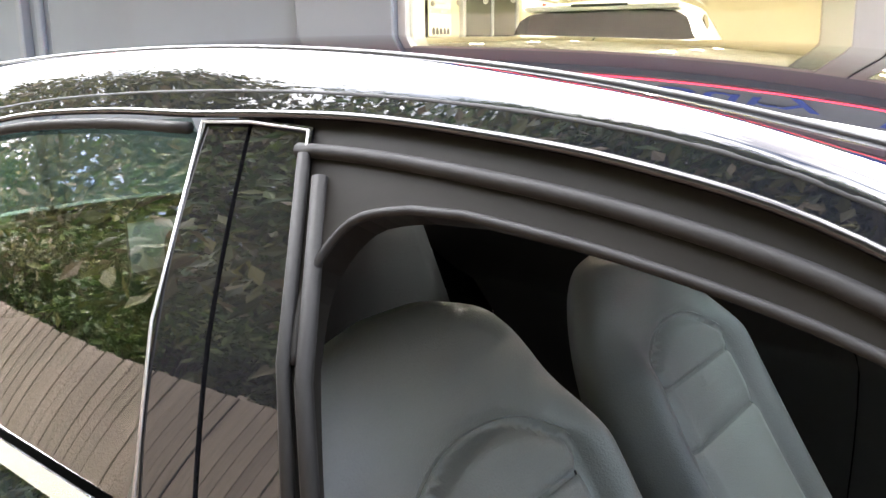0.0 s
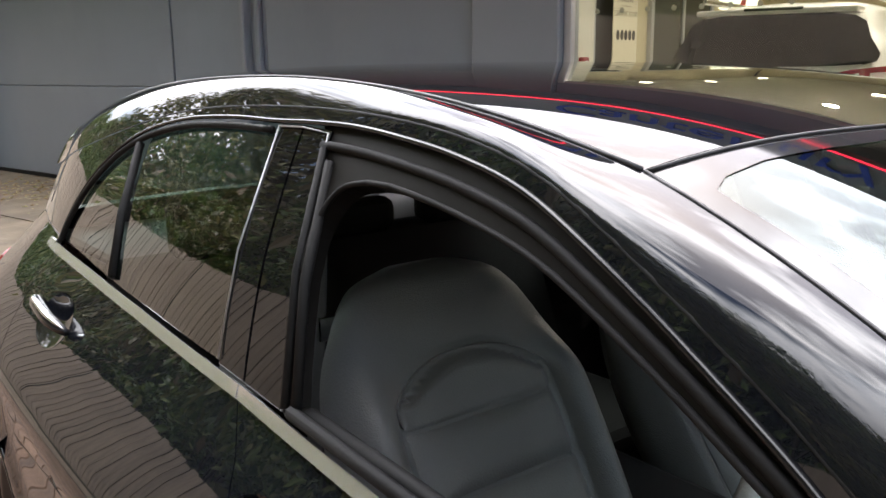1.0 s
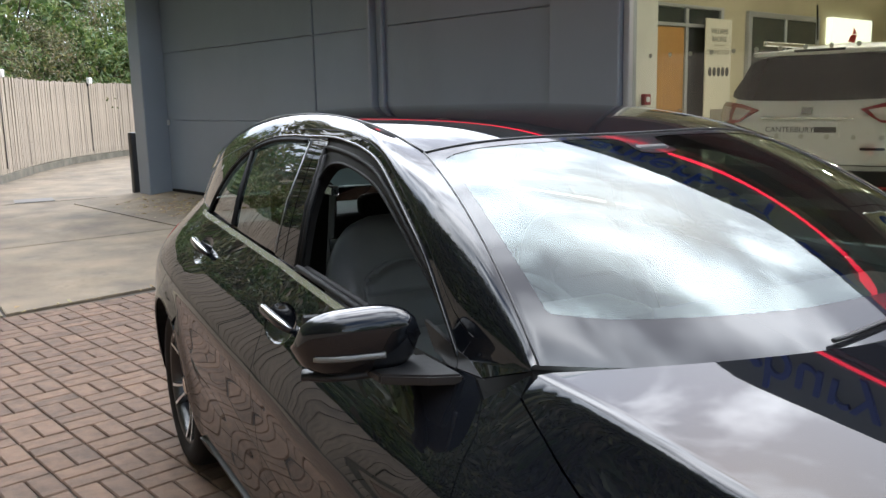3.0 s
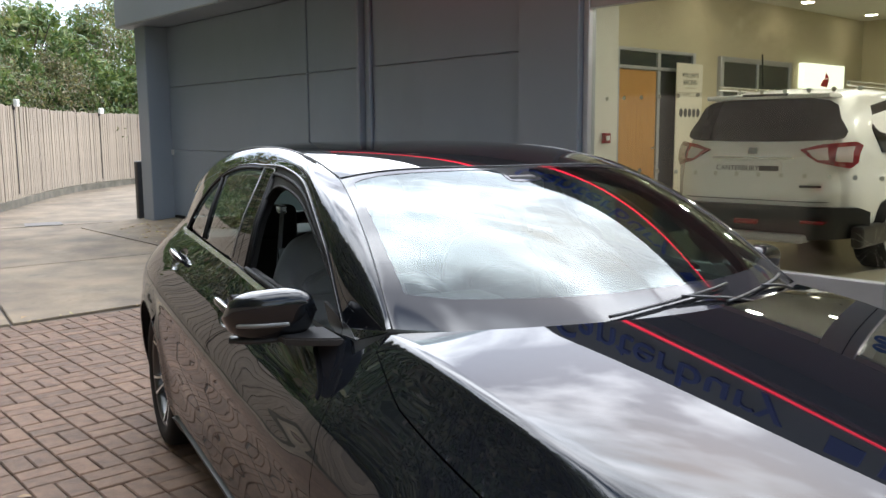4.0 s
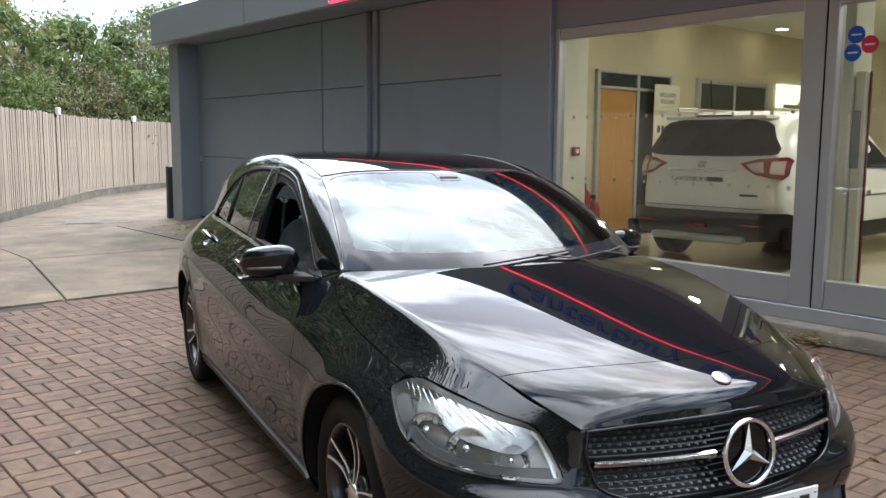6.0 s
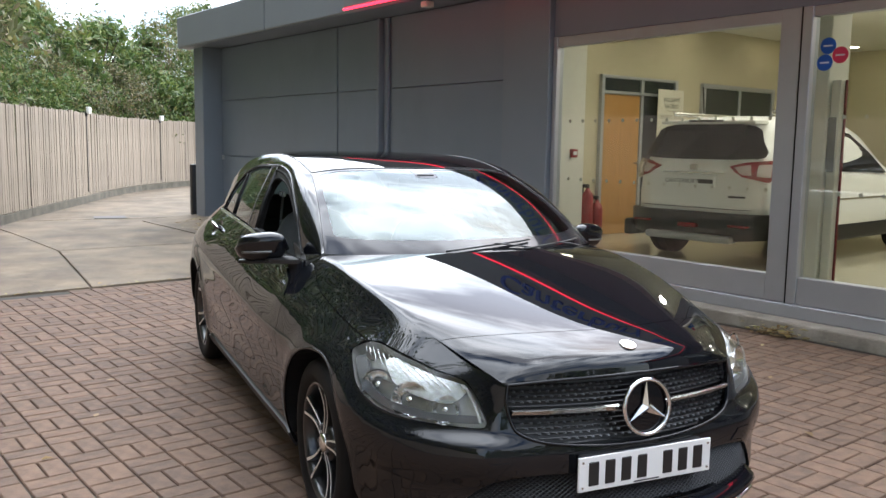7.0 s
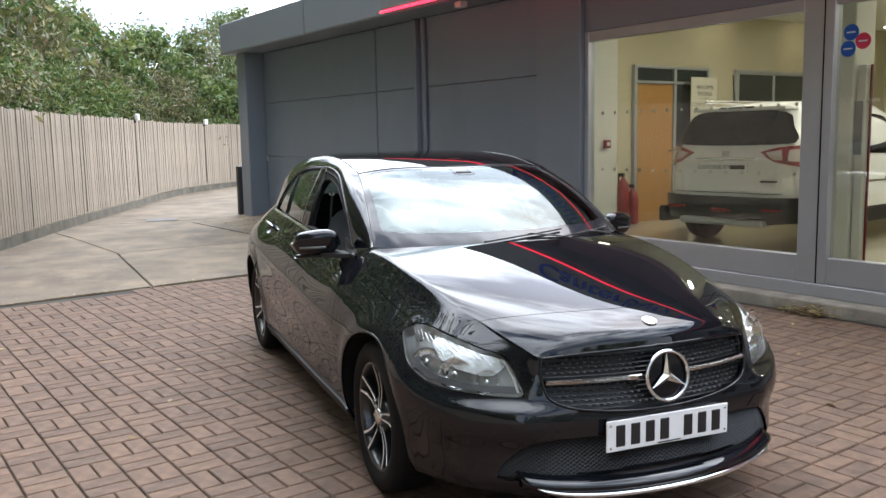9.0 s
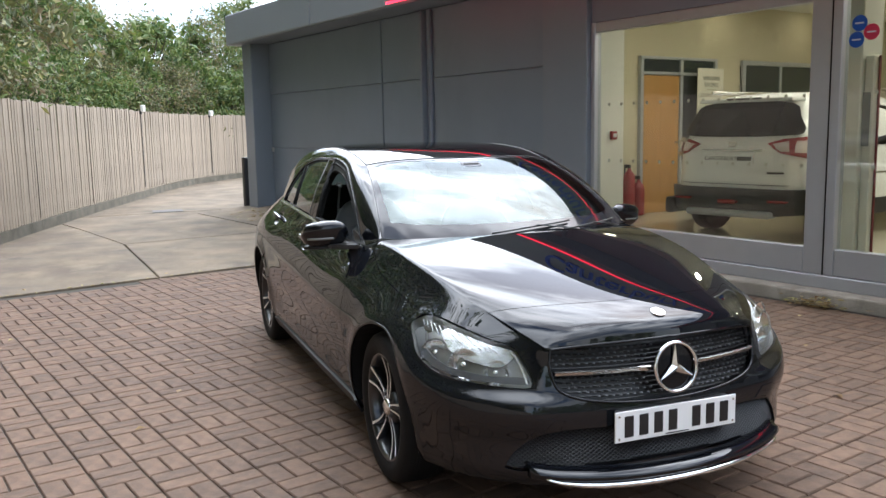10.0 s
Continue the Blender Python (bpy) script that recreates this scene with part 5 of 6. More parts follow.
# grille: dark backing, pins, blades and the ringed emblem
M_GRILLE = mat("grille_black", (.009, .009, .01), .35)
M_PIN = mat("grille_pin", (.13, .135, .145), .3, metal=.7)
part("grille_backing", patch(inset(GRILLE, -.012), nose, .05, offset=-.034, flange=0), M_GRILLE, bump)
part("grille_surround", tube([nose(u, z) for u, z in inset(GRILLE, .003)], .006, closed=True), M_GLOSSBLK, bump, "gloss black grille surround", True)
bm = bmesh.new()
bm2 = bmesh.new()


def inside(p, poly):
    c = False
    n = len(poly)
    for i in range(n):
        (x1, y1), (x2, y2) = poly[i], poly[(i + 1) % n]
        if (y1 > p[1]) != (y2 > p[1]) and p[0] < (x2 - x1) * (p[1] - y1) / (y2 - y1) + x1:
            c = not c
    return c


GI = inset(GRILLE, .016)
for row in range(13):
    z = .494 + row * .0165
    for col in range(-36, 37):
        u = col * .0285 + (.01425 if row % 2 else 0)
        if not inside((u, z), GI) or abs(z - .597) < .016 or (abs(u) ** 2 + (z - .6) ** 2) < .0095:
            continue
        p = Vector(nose(u, z)) + Vector((0, .014, 0))
        o = bm.verts.new(p + Vector((0, -.011, 0)))
        w = .0072
        rg = [bm.verts.new(p + Vector(d)) for d in ((w, 0, 0), (0, 0, w * .8), (-w, 0, 0), (0, 0, -w * .8))]
        for k in range(4):
            bm.faces.new((o, rg[k], rg[(k + 1) % 4]))
    zs = [(u, z) for u in np.linspace(-.5, .5, 61) if inside((u, z), inset(GRILLE, .002))]
    if zs:
        tube([Vector(nose(u, zz)) + Vector((0, .024, 0)) for u, zz in zs], .0032, seg=4, bm=bm2)
bmesh.ops.recalc_face_normals(bm, faces=bm.faces[:])
tagged(part("grille_stud", bm, M_PIN, bump, "rows of small silver grille studs"), kind="stuff")
part("grille_mesh", bm2, M_GRILLE, bump)
for sg in (-1, 1):
    us = np.linspace(.088, .468, 20)
    bl = [[Vector(nose(sg * u, .597 + dz * (1.0 if u < .13 else .8))) + Vector((0, dy, 0)) for dz, dy in ((-.009, .0), (.006, -.008), (.011, .0), (.006, .02), (-.009, .02))] for u in us]
    part("grille_blade", loft(bl), M_SATIN, bump, "satin silver grille blade")
SC = Vector((0, .047, .601))
ST = Matrix.Translation(SC) @ pose(0, 0, 0, 83, 0, 0)
bm = bmesh.new()
ringp = [ST @ Vector((.088 * math.cos(2 * math.pi * k / 64), .088 * math.sin(2 * math.pi * k / 64), 0)) for k in range(64)]
part("emblem_ring", tube(ringp, .0072, closed=True, seg=10), M_CHROME, bump, "", True)
for k in range(3):
    a = math.pi / 2 + k * 2 * math.pi / 3
    tip = Vector((.084 * math.cos(a), .084 * math.sin(a), 0))
    for b in (a + math.pi / 3, a - math.pi / 3):
        s3 = Vector((.018 * math.cos(b), .018 * math.sin(b), -.002))
        c3, c4 = Vector((0, 0, .010)), Vector((0, 0, -.006))
        t2 = tip + Vector((0, 0, .003))
        vs = [bm.verts.new(ST @ p) for p in (c3, s3, t2, c4)]
        bm.faces.new((vs[0], vs[1], vs[2]))
        bm.faces.new((vs[3], vs[2], vs[1]))
bmesh.ops.recalc_face_normals(bm, faces=bm.faces[:])
part("emblem_star", bm, M_CHROME, bump, "polished three-armed emblem")
part("emblem_backing", disc(.086, ST @ Matrix.Translation((0, 0, -.012)), .006, 48), M_GLOSSBLK, bump)

# lower intake with honeycomb strips, washer flaps, splitter and bright lip
part("intake_backing", patch(inset(INTAKE, -.01), nose, .05, offset=-.04, flange=0), M_GRILLE, bump)
bm = bmesh.new()
II = inset(INTAKE, .004)
for dsg in (1, -1):
    for k in range(-70, 71):
        seg_pts = []
        for j in range(29):
            z = .25 + j * .006
            u = k * .021 + dsg * (z - .33) * 1.5
            if inside((u, z), II):
                seg_pts.append(Vector(nose(u, z)) + Vector((0, .016 + (.003 if dsg > 0 else 0), 0)))
            else:
                if len(seg_pts) > 1:
                    tube(seg_pts[::3] + ([seg_pts[-1]] if (len(seg_pts) - 1) % 3 else []), .0026, seg=4, bm=bm)
                seg_pts = []
        if len(seg_pts) > 1:
            tube(seg_pts, .0026, seg=4, bm=bm)
M_MESH = mat("intake_mesh", (.02, .02, .021), .4)
part("intake_mesh", bm, M_MESH, bump, "black honeycomb intake mesh")
lip_u = np.linspace(-.585, .585, 41)
ring = []
for u in lip_u:
    f = 1 - (abs(u) / .62) ** 2
    p = Vector(nose(u, .235))
    ring.append([Vector((p.x, p.y - .012 + d[0], p.z + d[1] + .03 * (abs(u) / .6) ** 3)) for d in ((.012, .03), (-.034, .010), (-.040, -.004), (-.026, -.02), (.03, -.03), (.05, .02))])
part("splitter", loft(ring), M_PAINT, bump, "", True)
ring = []
for u in np.linspace(-.53, .53, 41):
    p = Vector(nose(u, .235))
    e = max(.15, 1 - (abs(u) / .56) ** 6)
    ring.append([Vector((p.x, p.y - .012 + d[0], p.z + d[1] * e + .026 * (abs(u) / .6) ** 3)) for d in ((-.036, -.016), (-.046, -.028), (-.030, -.042), (.0, -.041), (.0, -.02))])
part("bright_lip", loft(ring), M_CHROME, bump, "polished chrome splitter edge", True)
for sg in (1, -1):
    wf = [(sg * .553, .45), (sg * .477, .452), (sg * .437, .412), (sg * .515, .408)]
    part("washer_flap", patch(wf, nose, .03, offset=.003, flange=.004), M_PAINT, bump)

# number plate; characters as plain bars
M_PLATE = mat("plate_white", (.78, .78, .76), .35, vary=.04)
M_INK = mat("plate_ink", (.012, .012, .013), .4)
plate = part("number_plate", bm_box(-.262, .262, .034, .041, .355, .468, .003, seg=2), M_PLATE, car, "white front number plate")
part("plate_holder", bm_box(-.24, .24, .041, .075, .36, .465, .004), M_TRIM, plate)
xs = [-.205, -.143, -.081, -.019, .083, .145, .207]
for x in xs:
    part("plate_character", bm_box(x - .019, x + .019, .0315, .035, .372, .450, .002), M_INK, plate)
for x, z in ((-.247, .452), (.247, .452), (-.247, .37), (.247, .37)):
    part("plate_screw", disc(.005, Matrix.Translation((x, .0325, z)) @ pose(0, 0, 0, 90, 0, 0), .004, 10), M_SATIN, plate)
part("plate_imprint", bm_box(-.05, .05, .0325, .035, .3605, .3645), M_INK, plate)

# headlights
M_LBACK = mat("lamp_housing", (.42, .41, .39), .28, metal=.75, vary=.15, scale=30)
M_LREF = mat("lamp_reflector", (.88, .87, .85), .07, metal=1.0)
M_LBAND = mat("lamp_band", (.80, .81, .81), .24, metal=.8, vary=.25, scale=40, stretch=(1, .3, 1))
M_LDARK = mat("lamp_bezel", (.085, .085, .085), .4)
for mirror in (False, True):
    lamp = part("headlight", patch(LAMP, body, .03, offset=-.045, mirror=mirror, flange=-.044), M_LBACK, car, "clear-lens halogen headlight")
    upper_l = [(.70, .662), (.742, .678), (.84, .694), (.93, .713), (1.03, .73), (1.05, .715), (1.02, .70), (.97, .672), (.91, .648), (.83, .628), (.74, .618)]
    part("reflector_band", patch(spline2(upper_l, 3, closed=True), body, .02, offset=-.02, mirror=mirror, flange=.02), M_LBAND, lamp, "ribbed silver reflector")
    for k in range(11):
        u = .76 + k * .04
        seg_pts = [(u + d * .12, .652 + (u - .74) * .165 + d * .05) for d in (0, .5, 1)]
        pts = []
        for uu, z in seg_pts:
            p = Vector(body(uu, z))
            n = Vector((-.6, -.6, .5)).normalized()
            pts.append(p - n * .014)
        part("reflector_rib", tube(pts, .0018, seg=6, mirror=mirror), M_LREF, lamp, "", True)
    lower_l = [(1.19, .70), (1.13, .668), (1.065, .632), (1.005, .605), (.95, .588), (.865, .572), (.76, .562), (.61, .56), (.63, .583), (.76, .583), (.86, .594), (.94, .608), (1.0, .63), (1.06, .662), (1.1, .69), (1.15, .712)]
    part("lamp_bezel", patch(spline2(lower_l, 3, closed=True), body, .02, offset=-.012, mirror=mirror, flange=.02), M_LDARK, lamp, "grey bezel")
    inner_l = [(.604, .562), (.616, .562), (.649, .607), (.695, .650), (.73, .668), (.72, .672), (.685, .652), (.63, .602)]
    part("light_bar", patch(inner_l, body, .02, offset=-.008, mirror=mirror, flange=.015), mat("light_bar", (.72, .72, .72), .2, metal=.7) if not mirror else bpy.data.materials["light_bar"], lamp, "silver daytime light bar")
    for (u, z, r) in ((1.00, .640, .056), (.875, .612, .062), (.755, .592, .048)):
        c = Vector(body(u, z))
        n = Vector((-.42, -.88, .12)).normalized()
        m = Matrix.Translation(c + Vector((.02, .022, -.005))) @ n.to_track_quat('Z', 'Y').to_matrix().to_4x4()
        rings = []
        for j in range(7):
            q = j / 6
            rr, dz = r * (1 - .82 * q ** 1.6), .012 - .045 * q
            rings.append([m @ Vector((rr * math.cos(2 * math.pi * k / 24) * (1 + .04 * math.cos(6 * k)), rr * math.sin(2 * math.pi * k / 24), dz)) for k in range(24)])
        bm = loft(rings, caps=False)
        bmesh.ops.create_uvsphere(bm, u_segments=12, v_segments=8, radius=r * .2, matrix=m @ Matrix.Translation((0, 0, -.012)))
        if mirror:
            flipx(bm)
        part("reflector_bowl", bm, M_LREF, lamp, "chrome reflector bowl")
    g = part("lens", patch(LAMP, body, .03, offset=.001, mirror=mirror, flange=.006), M_LENS, lamp, "clear headlight lens")
    g.visible_shadow = False

# roof and screen
part("roof", patch([(a, 1.988 + .06 * a * a) for a in np.linspace(-1, 1, 21)] + [(1, 4.03), (-1, 4.03)], roof, .05, flange=.004), M_PAINT, car)
g = part("windscreen", patch([(a, 0.0) for a in np.linspace(-1, 1, 21)] + [(a, 1.0) for a in np.linspace(1, -1, 21)], screen, .03, flange=0, e=.02), M_GLASS_WS, car, "clear laminated windscreen")
g.visible_shadow = False
frit_o = [(a, 0.0) for a in np.linspace(-1, 1, 15)] + [(a, 1.0) for a in np.linspace(1, -1, 15)]
frit_i = spline2([(-.88, .15), (-.5, .125), (0, .12), (.5, .125), (.88, .15), (.935, .24), (.945, .8), (.9, .94), (.5, .955), (.12, .955), (.1, .84), (-.1, .84), (-.12, .955), (-.5, .955), (-.9, .94), (-.945, .8), (-.935, .24)], 3, closed=True)
part("screen_border", patch(frit_o, screen, .03, holes=[frit_i], offset=.0012, flange=0, e=.02), mat("frit", (.02, .02, .022), .07, spec=.5), g, "dark ceramic screen border")
for sx in (-1, 1):
    pl = [screen(sx * 1.0, v) for v in np.linspace(0, 1, 14)]
    part("screen_moulding", tube([(p[0], p[1], p[2] + .0025) for p in pl], .0022), M_TRIM, car, "", True)
part("screen_header", tube([(p[0], p[1] - .002, p[2] + .002) for p in (screen(a, 1.0) for a in np.linspace(-1, 1, 25))], .0024), M_TRIM, car, "", True)
# cowl and wipers
cow = [screen(a, 0.0) for a in np.linspace(-1, 1, 31)]
bc = [bonnet(a, 1.0) for a in np.linspace(-1, 1, 31)]
bm = bmesh.new()
v0 = [bm.verts.new((p[0], p[1] + .02, p[2] - .012)) for p in cow]
v1 = [bm.verts.new((p[0], p[1] - .01, p[2] - .035)) for p in bc]
for k in range(30):
    bm.faces.new((v0[k], v0[k + 1], v1[k + 1], v1[k]))
part("cowl_panel", bm, M_TRIM, car, "", True)


def wiper(a0, a1, v0, v1, pivot):
    arm = [Vector(screen(a0 + (a1 - a0) * t, v0 + (v1 - v0) * t)) + Vector((0, -.008, .010)) for t in np.linspace(0, 1, 14)]
    w = part("wiper", tube(arm, .0055, flat=.8), M_TRIM, car, "black wiper blade and arm", True)
    mid = arm[7] + Vector((0, -.003, .007))
    piv = Vector(screen(pivot, -.02)) + Vector((0, -.012, .0))
    part("wiper_arm", tube([piv, piv.lerp(mid, .5) + Vector((0, 0, .006)), mid], lambda t: .009 - .004 * t, flat=.6), M_TRIM, w, "", True)
    part("wiper_cap", disc(.012, Matrix.Translation(piv), .012, 16, .004), M_TRIM, w)


wiper(-.28, .40, .015, .085, .56)
wiper(.30, .88, .012, .055, .92)

# interior mirror and sensor pod behind the screen
pm = Vector(screen(0, .86))
part("rear_view_mirror", bm_box(-.12, .12, pm.y + .06, pm.y + .085, pm.z - .075, pm.z - .005, .012, seg=2), M_INT, car)
part("sensor_pod", bm_box(-.05, .05, pm.y + .0, pm.y + .07, pm.z - .03, pm.z + .01, .012, seg=2), M_INT, car)
part("dashboard", loft([[(x, 1.18, .86), (x, 1.45, .93), (x, 1.72, .915), (x, 1.80, .86), (x, 1.78, .62), (x, 1.30, .6)] for x in np.linspace(-.64, .64, 9)]), M_INT, car, "black dashboard", True)
part("instrument_hood", bm_box(-.52, -.2, 1.62, 1.80, .90, .955, .03, seg=3), M_INT, car)
sw = Matrix.Translation((-.36, 1.90, .80)) @ pose(0, 0, 0, 66, 0, 0)
wheel_ring = [sw @ Vector((.185 * math.cos(2 * math.pi * k / 40), .185 * math.sin(2 * math.pi * k / 40), 0)) for k in range(40)]
st = part("steering_wheel", tube(wheel_ring, .016, closed=True), M_LEATHER, car, "black leather steering wheel", True)
part("steering_hub", bm_box(-.075, .075, -.06, .06, -.03, .02, .02, m=sw, seg=2), M_INT, st)
for a in (0, 180, 270):
    part("steering_spoke", bm_box(.05, .18, -.016, .016, -.012, .004, .005, m=sw @ pose(0, 0, 0, 0, 0, a)), M_INT, st)
# ---- door mirrors ----
M_IND = mat("indicator_lens", (.10, .10, .095), .12, coat=1.0)
M_MIRROR = mat("mirror_glass", (.85, .87, .88), .02, metal=1.0)
for sx, (fdoor, rdoor) in ((-1, doors[False]), (1, doors[True])):
    rings = []
    xs = np.linspace(0, 1, 17)
    for t in xs:
        x = .765 + .215 * t
        e = (1 - abs(2 * t - 1) ** 3.2) ** .42 if 0 < t < 1 else 0.0
        e = max(e, .12)
        hz = .070 * e * (1 - .14 * t)
        zc = .965 - .012 * t
        hy = .062 * max(.35, e)
        yc = 1.675 + .075 * t
        ring = []
        for k in range(28):
            a = 2 * math.pi * k / 28
            cy, cz = math.cos(a), math.sin(a)
            cy = math.copysign(abs(cy) ** .75, cy)
            cz = math.copysign(abs(cz) ** .62, cz)
            yy = yc + (hy * cy if cy < 0 else hy * .45 * cy)
            ring.append((sx * x, yy - .012 * cz, zc + hz * cz))
        rings.append(ring)
    bm = loft(rings)
    bmesh.ops.recalc_face_normals(bm, faces=bm.faces[:])
    mir = part("door_mirror", bm, M_PAINT, fdoor, "gloss black door mirror with turn indicator", True)

    def cap(t, dz):
        x = .765 + .215 * t
        e = max((1 - abs(2 * min(max(t, .001), .999) - 1) ** 3.2) ** .42, .12)
        f = abs(dz / (.070 * e)) if e else 1
        f = min(f, .99)
        # radius of the cap at that height
        ca = (1 - f ** (2 / .62)) ** .5
        return Vector((sx * x, 1.675 + .075 * t - .062 * max(.35, e) * ca ** .75 - .002 - .012 * math.copysign(f ** 1, dz), .965 - .012 * t + dz))

    part("mirror_indicator", tube([cap(t, -.020 + .004 * t) for t in np.linspace(.35, .9, 18)], .004, flat=1.5), M_IND, mir, "clear indicator strip", True)
    part("mirror_base", tube([cap(t, -.062) + Vector((0, .03, -.004)) for t in np.linspace(.12, .9, 12)], .02, flat=.5), M_TRIM, mir, "", True)
    foot = loft([[(sx * x, y0, z0), (sx * x, y1, z0), (sx * x, y1, z1), (sx * x, y0, z1)] for x, y0, y1, z0, z1 in
                 ((.735, 1.54, 1.69, .895, .915), (.79, 1.57, 1.71, .894, .914), (.86, 1.63, 1.74, .892, .911))])
    bmesh.ops.bevel(foot, geom=foot.edges[:], offset=.004, segments=2, affect='EDGES')
    part("mirror_foot", foot, M_TRIM, mir)
    part("mirror_glass", bm_box(-.08, .08, -.002, .002, -.042, .042, .001, m=Matrix.Translation((sx * .8725, 1.735, .958)) @ pose(0, 0, 0, 0, 0, sx * 19.2)), M_MIRROR, mir)
    part("mirror_bezel", bm_box(-.088, .088, -.008, .0, -.05, .05, .004, m=Matrix.Translation((sx * .8725, 1.735, .958)) @ pose(0, 0, 0, 0, 0, sx * 19.2)), M_TRIM, mir)
    tri_p = [(1.50, .918), (1.60, .915), (1.665, .925), (1.72, .975), (1.64, .955)]
    part("mirror_sail", patch(sy(tri_p), body, .03, offset=.002, mirror=sx > 0), M_TRIM, fdoor)

# ---- wheels ----
M_RIMDARK = mat("rim_black", (.012, .012, .013), .3, coat=.6)
M_RIMFACE = mat("rim_machined", (.82, .81, .79), .36, metal=.55)
M_DISC = mat("brake_disc", (.10, .097, .094), .5, metal=.8, vary=.15)


def lathe(prof, seg, m):
    """prof: (radius, x along the axle)."""
    rings = [[m @ Vector((x, r * math.cos(2 * math.pi * k / seg), r * math.sin(2 * math.pi * k / seg))) for k in range(seg)] for r, x in prof]
    return loft(rings, caps=False)


def wheel(sx, ya, turn):
    m = Matrix.Translation((sx * .757, ya, .316)) @ Matrix.Diagonal((sx, 1, 1, 1)) @ pose(0, 0, 0, turn, 0, 0)
    tp = [(.222, -.1), (.25, -.105), (.29, -.1), (.309, -.085), (.3155, -.06), (.316, 0), (.3155, .06), (.309, .083), (.298, .094), (.288, .0985), (.262, .102), (.245, .1), (.23, .092), (.222, .086)]
    w = part("wheel", lathe(tp, 64, m), M_RUBBER, car, "black tyre on two-tone alloy wheel", True)
    for k in range(3):
        rr = lathe([(.3165, -.055 + k * .045), (.3125, -.052 + k * .045), (.3125, -.046 + k * .045), (.3165, -.043 + k * .045)], 48, m)
        part("tread_groove", rr, M_TRIM, w)
    part("rim", lathe([(.226, .088), (.222, .09), (.214, .084), (.208, .07), (.2, .03), (.19, -.08)], 64, m), M_RIMDARK, w, "gloss black rim barrel", True)
    part("brake_disc", lathe([(.15, .0), (.15, .012), (.05, .012)], 40, m), M_DISC, w)
    bm = bmesh.new()
    bmesh.ops.create_cone(bm, cap_ends=True, segments=40, radius1=.2, radius2=.2, depth=.01, matrix=m @ Matrix.Translation((-.05, 0, 0)) @ pose(0, 0, 0, 0, 90, 0))
    part("wheel_back", bm, M_RUBBER, w)
    for k in range(5):
        for sg in (-1, 1):
            pts = []
            for t in np.linspace(0, 1, 7):
                r = .035 + (.2145 - .035) * t
                a = radians(72 * k) + sg * radians(15 * (1 - t) + 10.5 * t - 4 * math.sin(math.pi * t))
                x = .072 + .016 * t - .012 * math.sin(math.pi * t)
                pts.append((r, a, x, .0048 + .0042 * t - .001 * math.sin(math.pi * t)))
            rings, faces = [], []
            for r, a, x, hw in pts:
                c = Vector((0, r * math.cos(a), r * math.sin(a)))
                tg = Vector((0, -math.sin(a), math.cos(a)))
                rings.append([m @ (c + tg * d * hw + Vector((xx, 0, 0))) for d, xx in ((-1, x - .03), (-1, x - .004), (-.7, x), (.7, x), (1, x - .004), (1, x - .03))])
                faces.append([m @ (c + tg * d * hw + Vector((xx, 0, 0))) for d, xx in ((-.78, x - .002), (-.66, x + .0006), (.66, x + .0006), (.78, x - .002))])
            sp = part("spoke", loft(rings), M_RIMDARK, w)
            part("spoke_face", loft(faces), M_RIMFACE, sp, "machined silver spoke face")
        a = radians(72 * k + 36)
        mm = m @ Matrix.Translation((.068, .055 * math.cos(a), .055 * math.sin(a))) @ pose(0, 0, 0, 0, 90, 0)
        bm = bmesh.new()
        bmesh.ops.create_cone(bm, cap_ends=True, segments=10, radius1=.01, radius2=.008, depth=.02, matrix=mm)
        part("wheel_bolt", bm, M_RIMDARK, w)
    part("hub", lathe([(.078, .045), (.075, .066), (.04, .072), (.034, .0725)], 36, m), M_RIMDARK, w, "", True)
    part("hub_cap", lathe([(.036, .07), (.034, .082), (.02, .086), (.001, .0865)], 32, m), M_SATIN, w, "silver hub cap", True)


wheel(-1, .88, 26)
wheel(1, .88, 5)
wheel(-1, 3.58, 47)
wheel(1, 3.58, 30)

# ---- cabin ----
SEAT_W = curve1([(0, .225), (.25, .25), (.5, .262), (.65, .256), (.75, .238), (.85, .205), (.92, .172), (.97, .128), (1, .07)])
SEAT_T = curve1([(0, .075), (.5, .07), (.75, .062), (.9, .056), (.96, .045), (1, .018)])


SEAT_Y = {-.36: 2.32, .36: 2.39}
SEAT_Z = {-.36: .44, .36: .385}


def seat_front(cx, a, h, extra=0.0):
    y0 = SEAT_Y[cx]
    w, t = SEAT_W(h), SEAT_T(h)
    base = Vector((0, y0 + .34 * h + .03 * math.sin(math.pi * h), SEAT_Z[cx] + .61 * h))
    f = t * max(0.0, 1 - abs(a) ** 4) ** .5
    f += .045 * math.exp(-((abs(a) - .80) / .17) ** 2) * (1 - smooth01(.64, .82, h)) + extra
    d = min((.60 - abs(a)) * .26, (.768 - .10 * (abs(a) / .62) ** 2.2 - h) * .7)
    f += .010 * smooth01(0, .03, d) - .011 * math.exp(-(d / .011) ** 2)
    if d > 0:
        f -= .006 * math.exp(-((h - .62) / .010) ** 2) + .006 * math.exp(-((h - .46) / .010) ** 2)
    return Vector((cx + a * w, base.y - f, base.z + f * .35))


# leather of the rear bench, darkened to hold the cabin's shade
M_LEATHER_SHADED = mat("shaded_leather", (.012, .011, .010), .75, spec=.15, vary=.2, bump=.3, bump_scale=250)


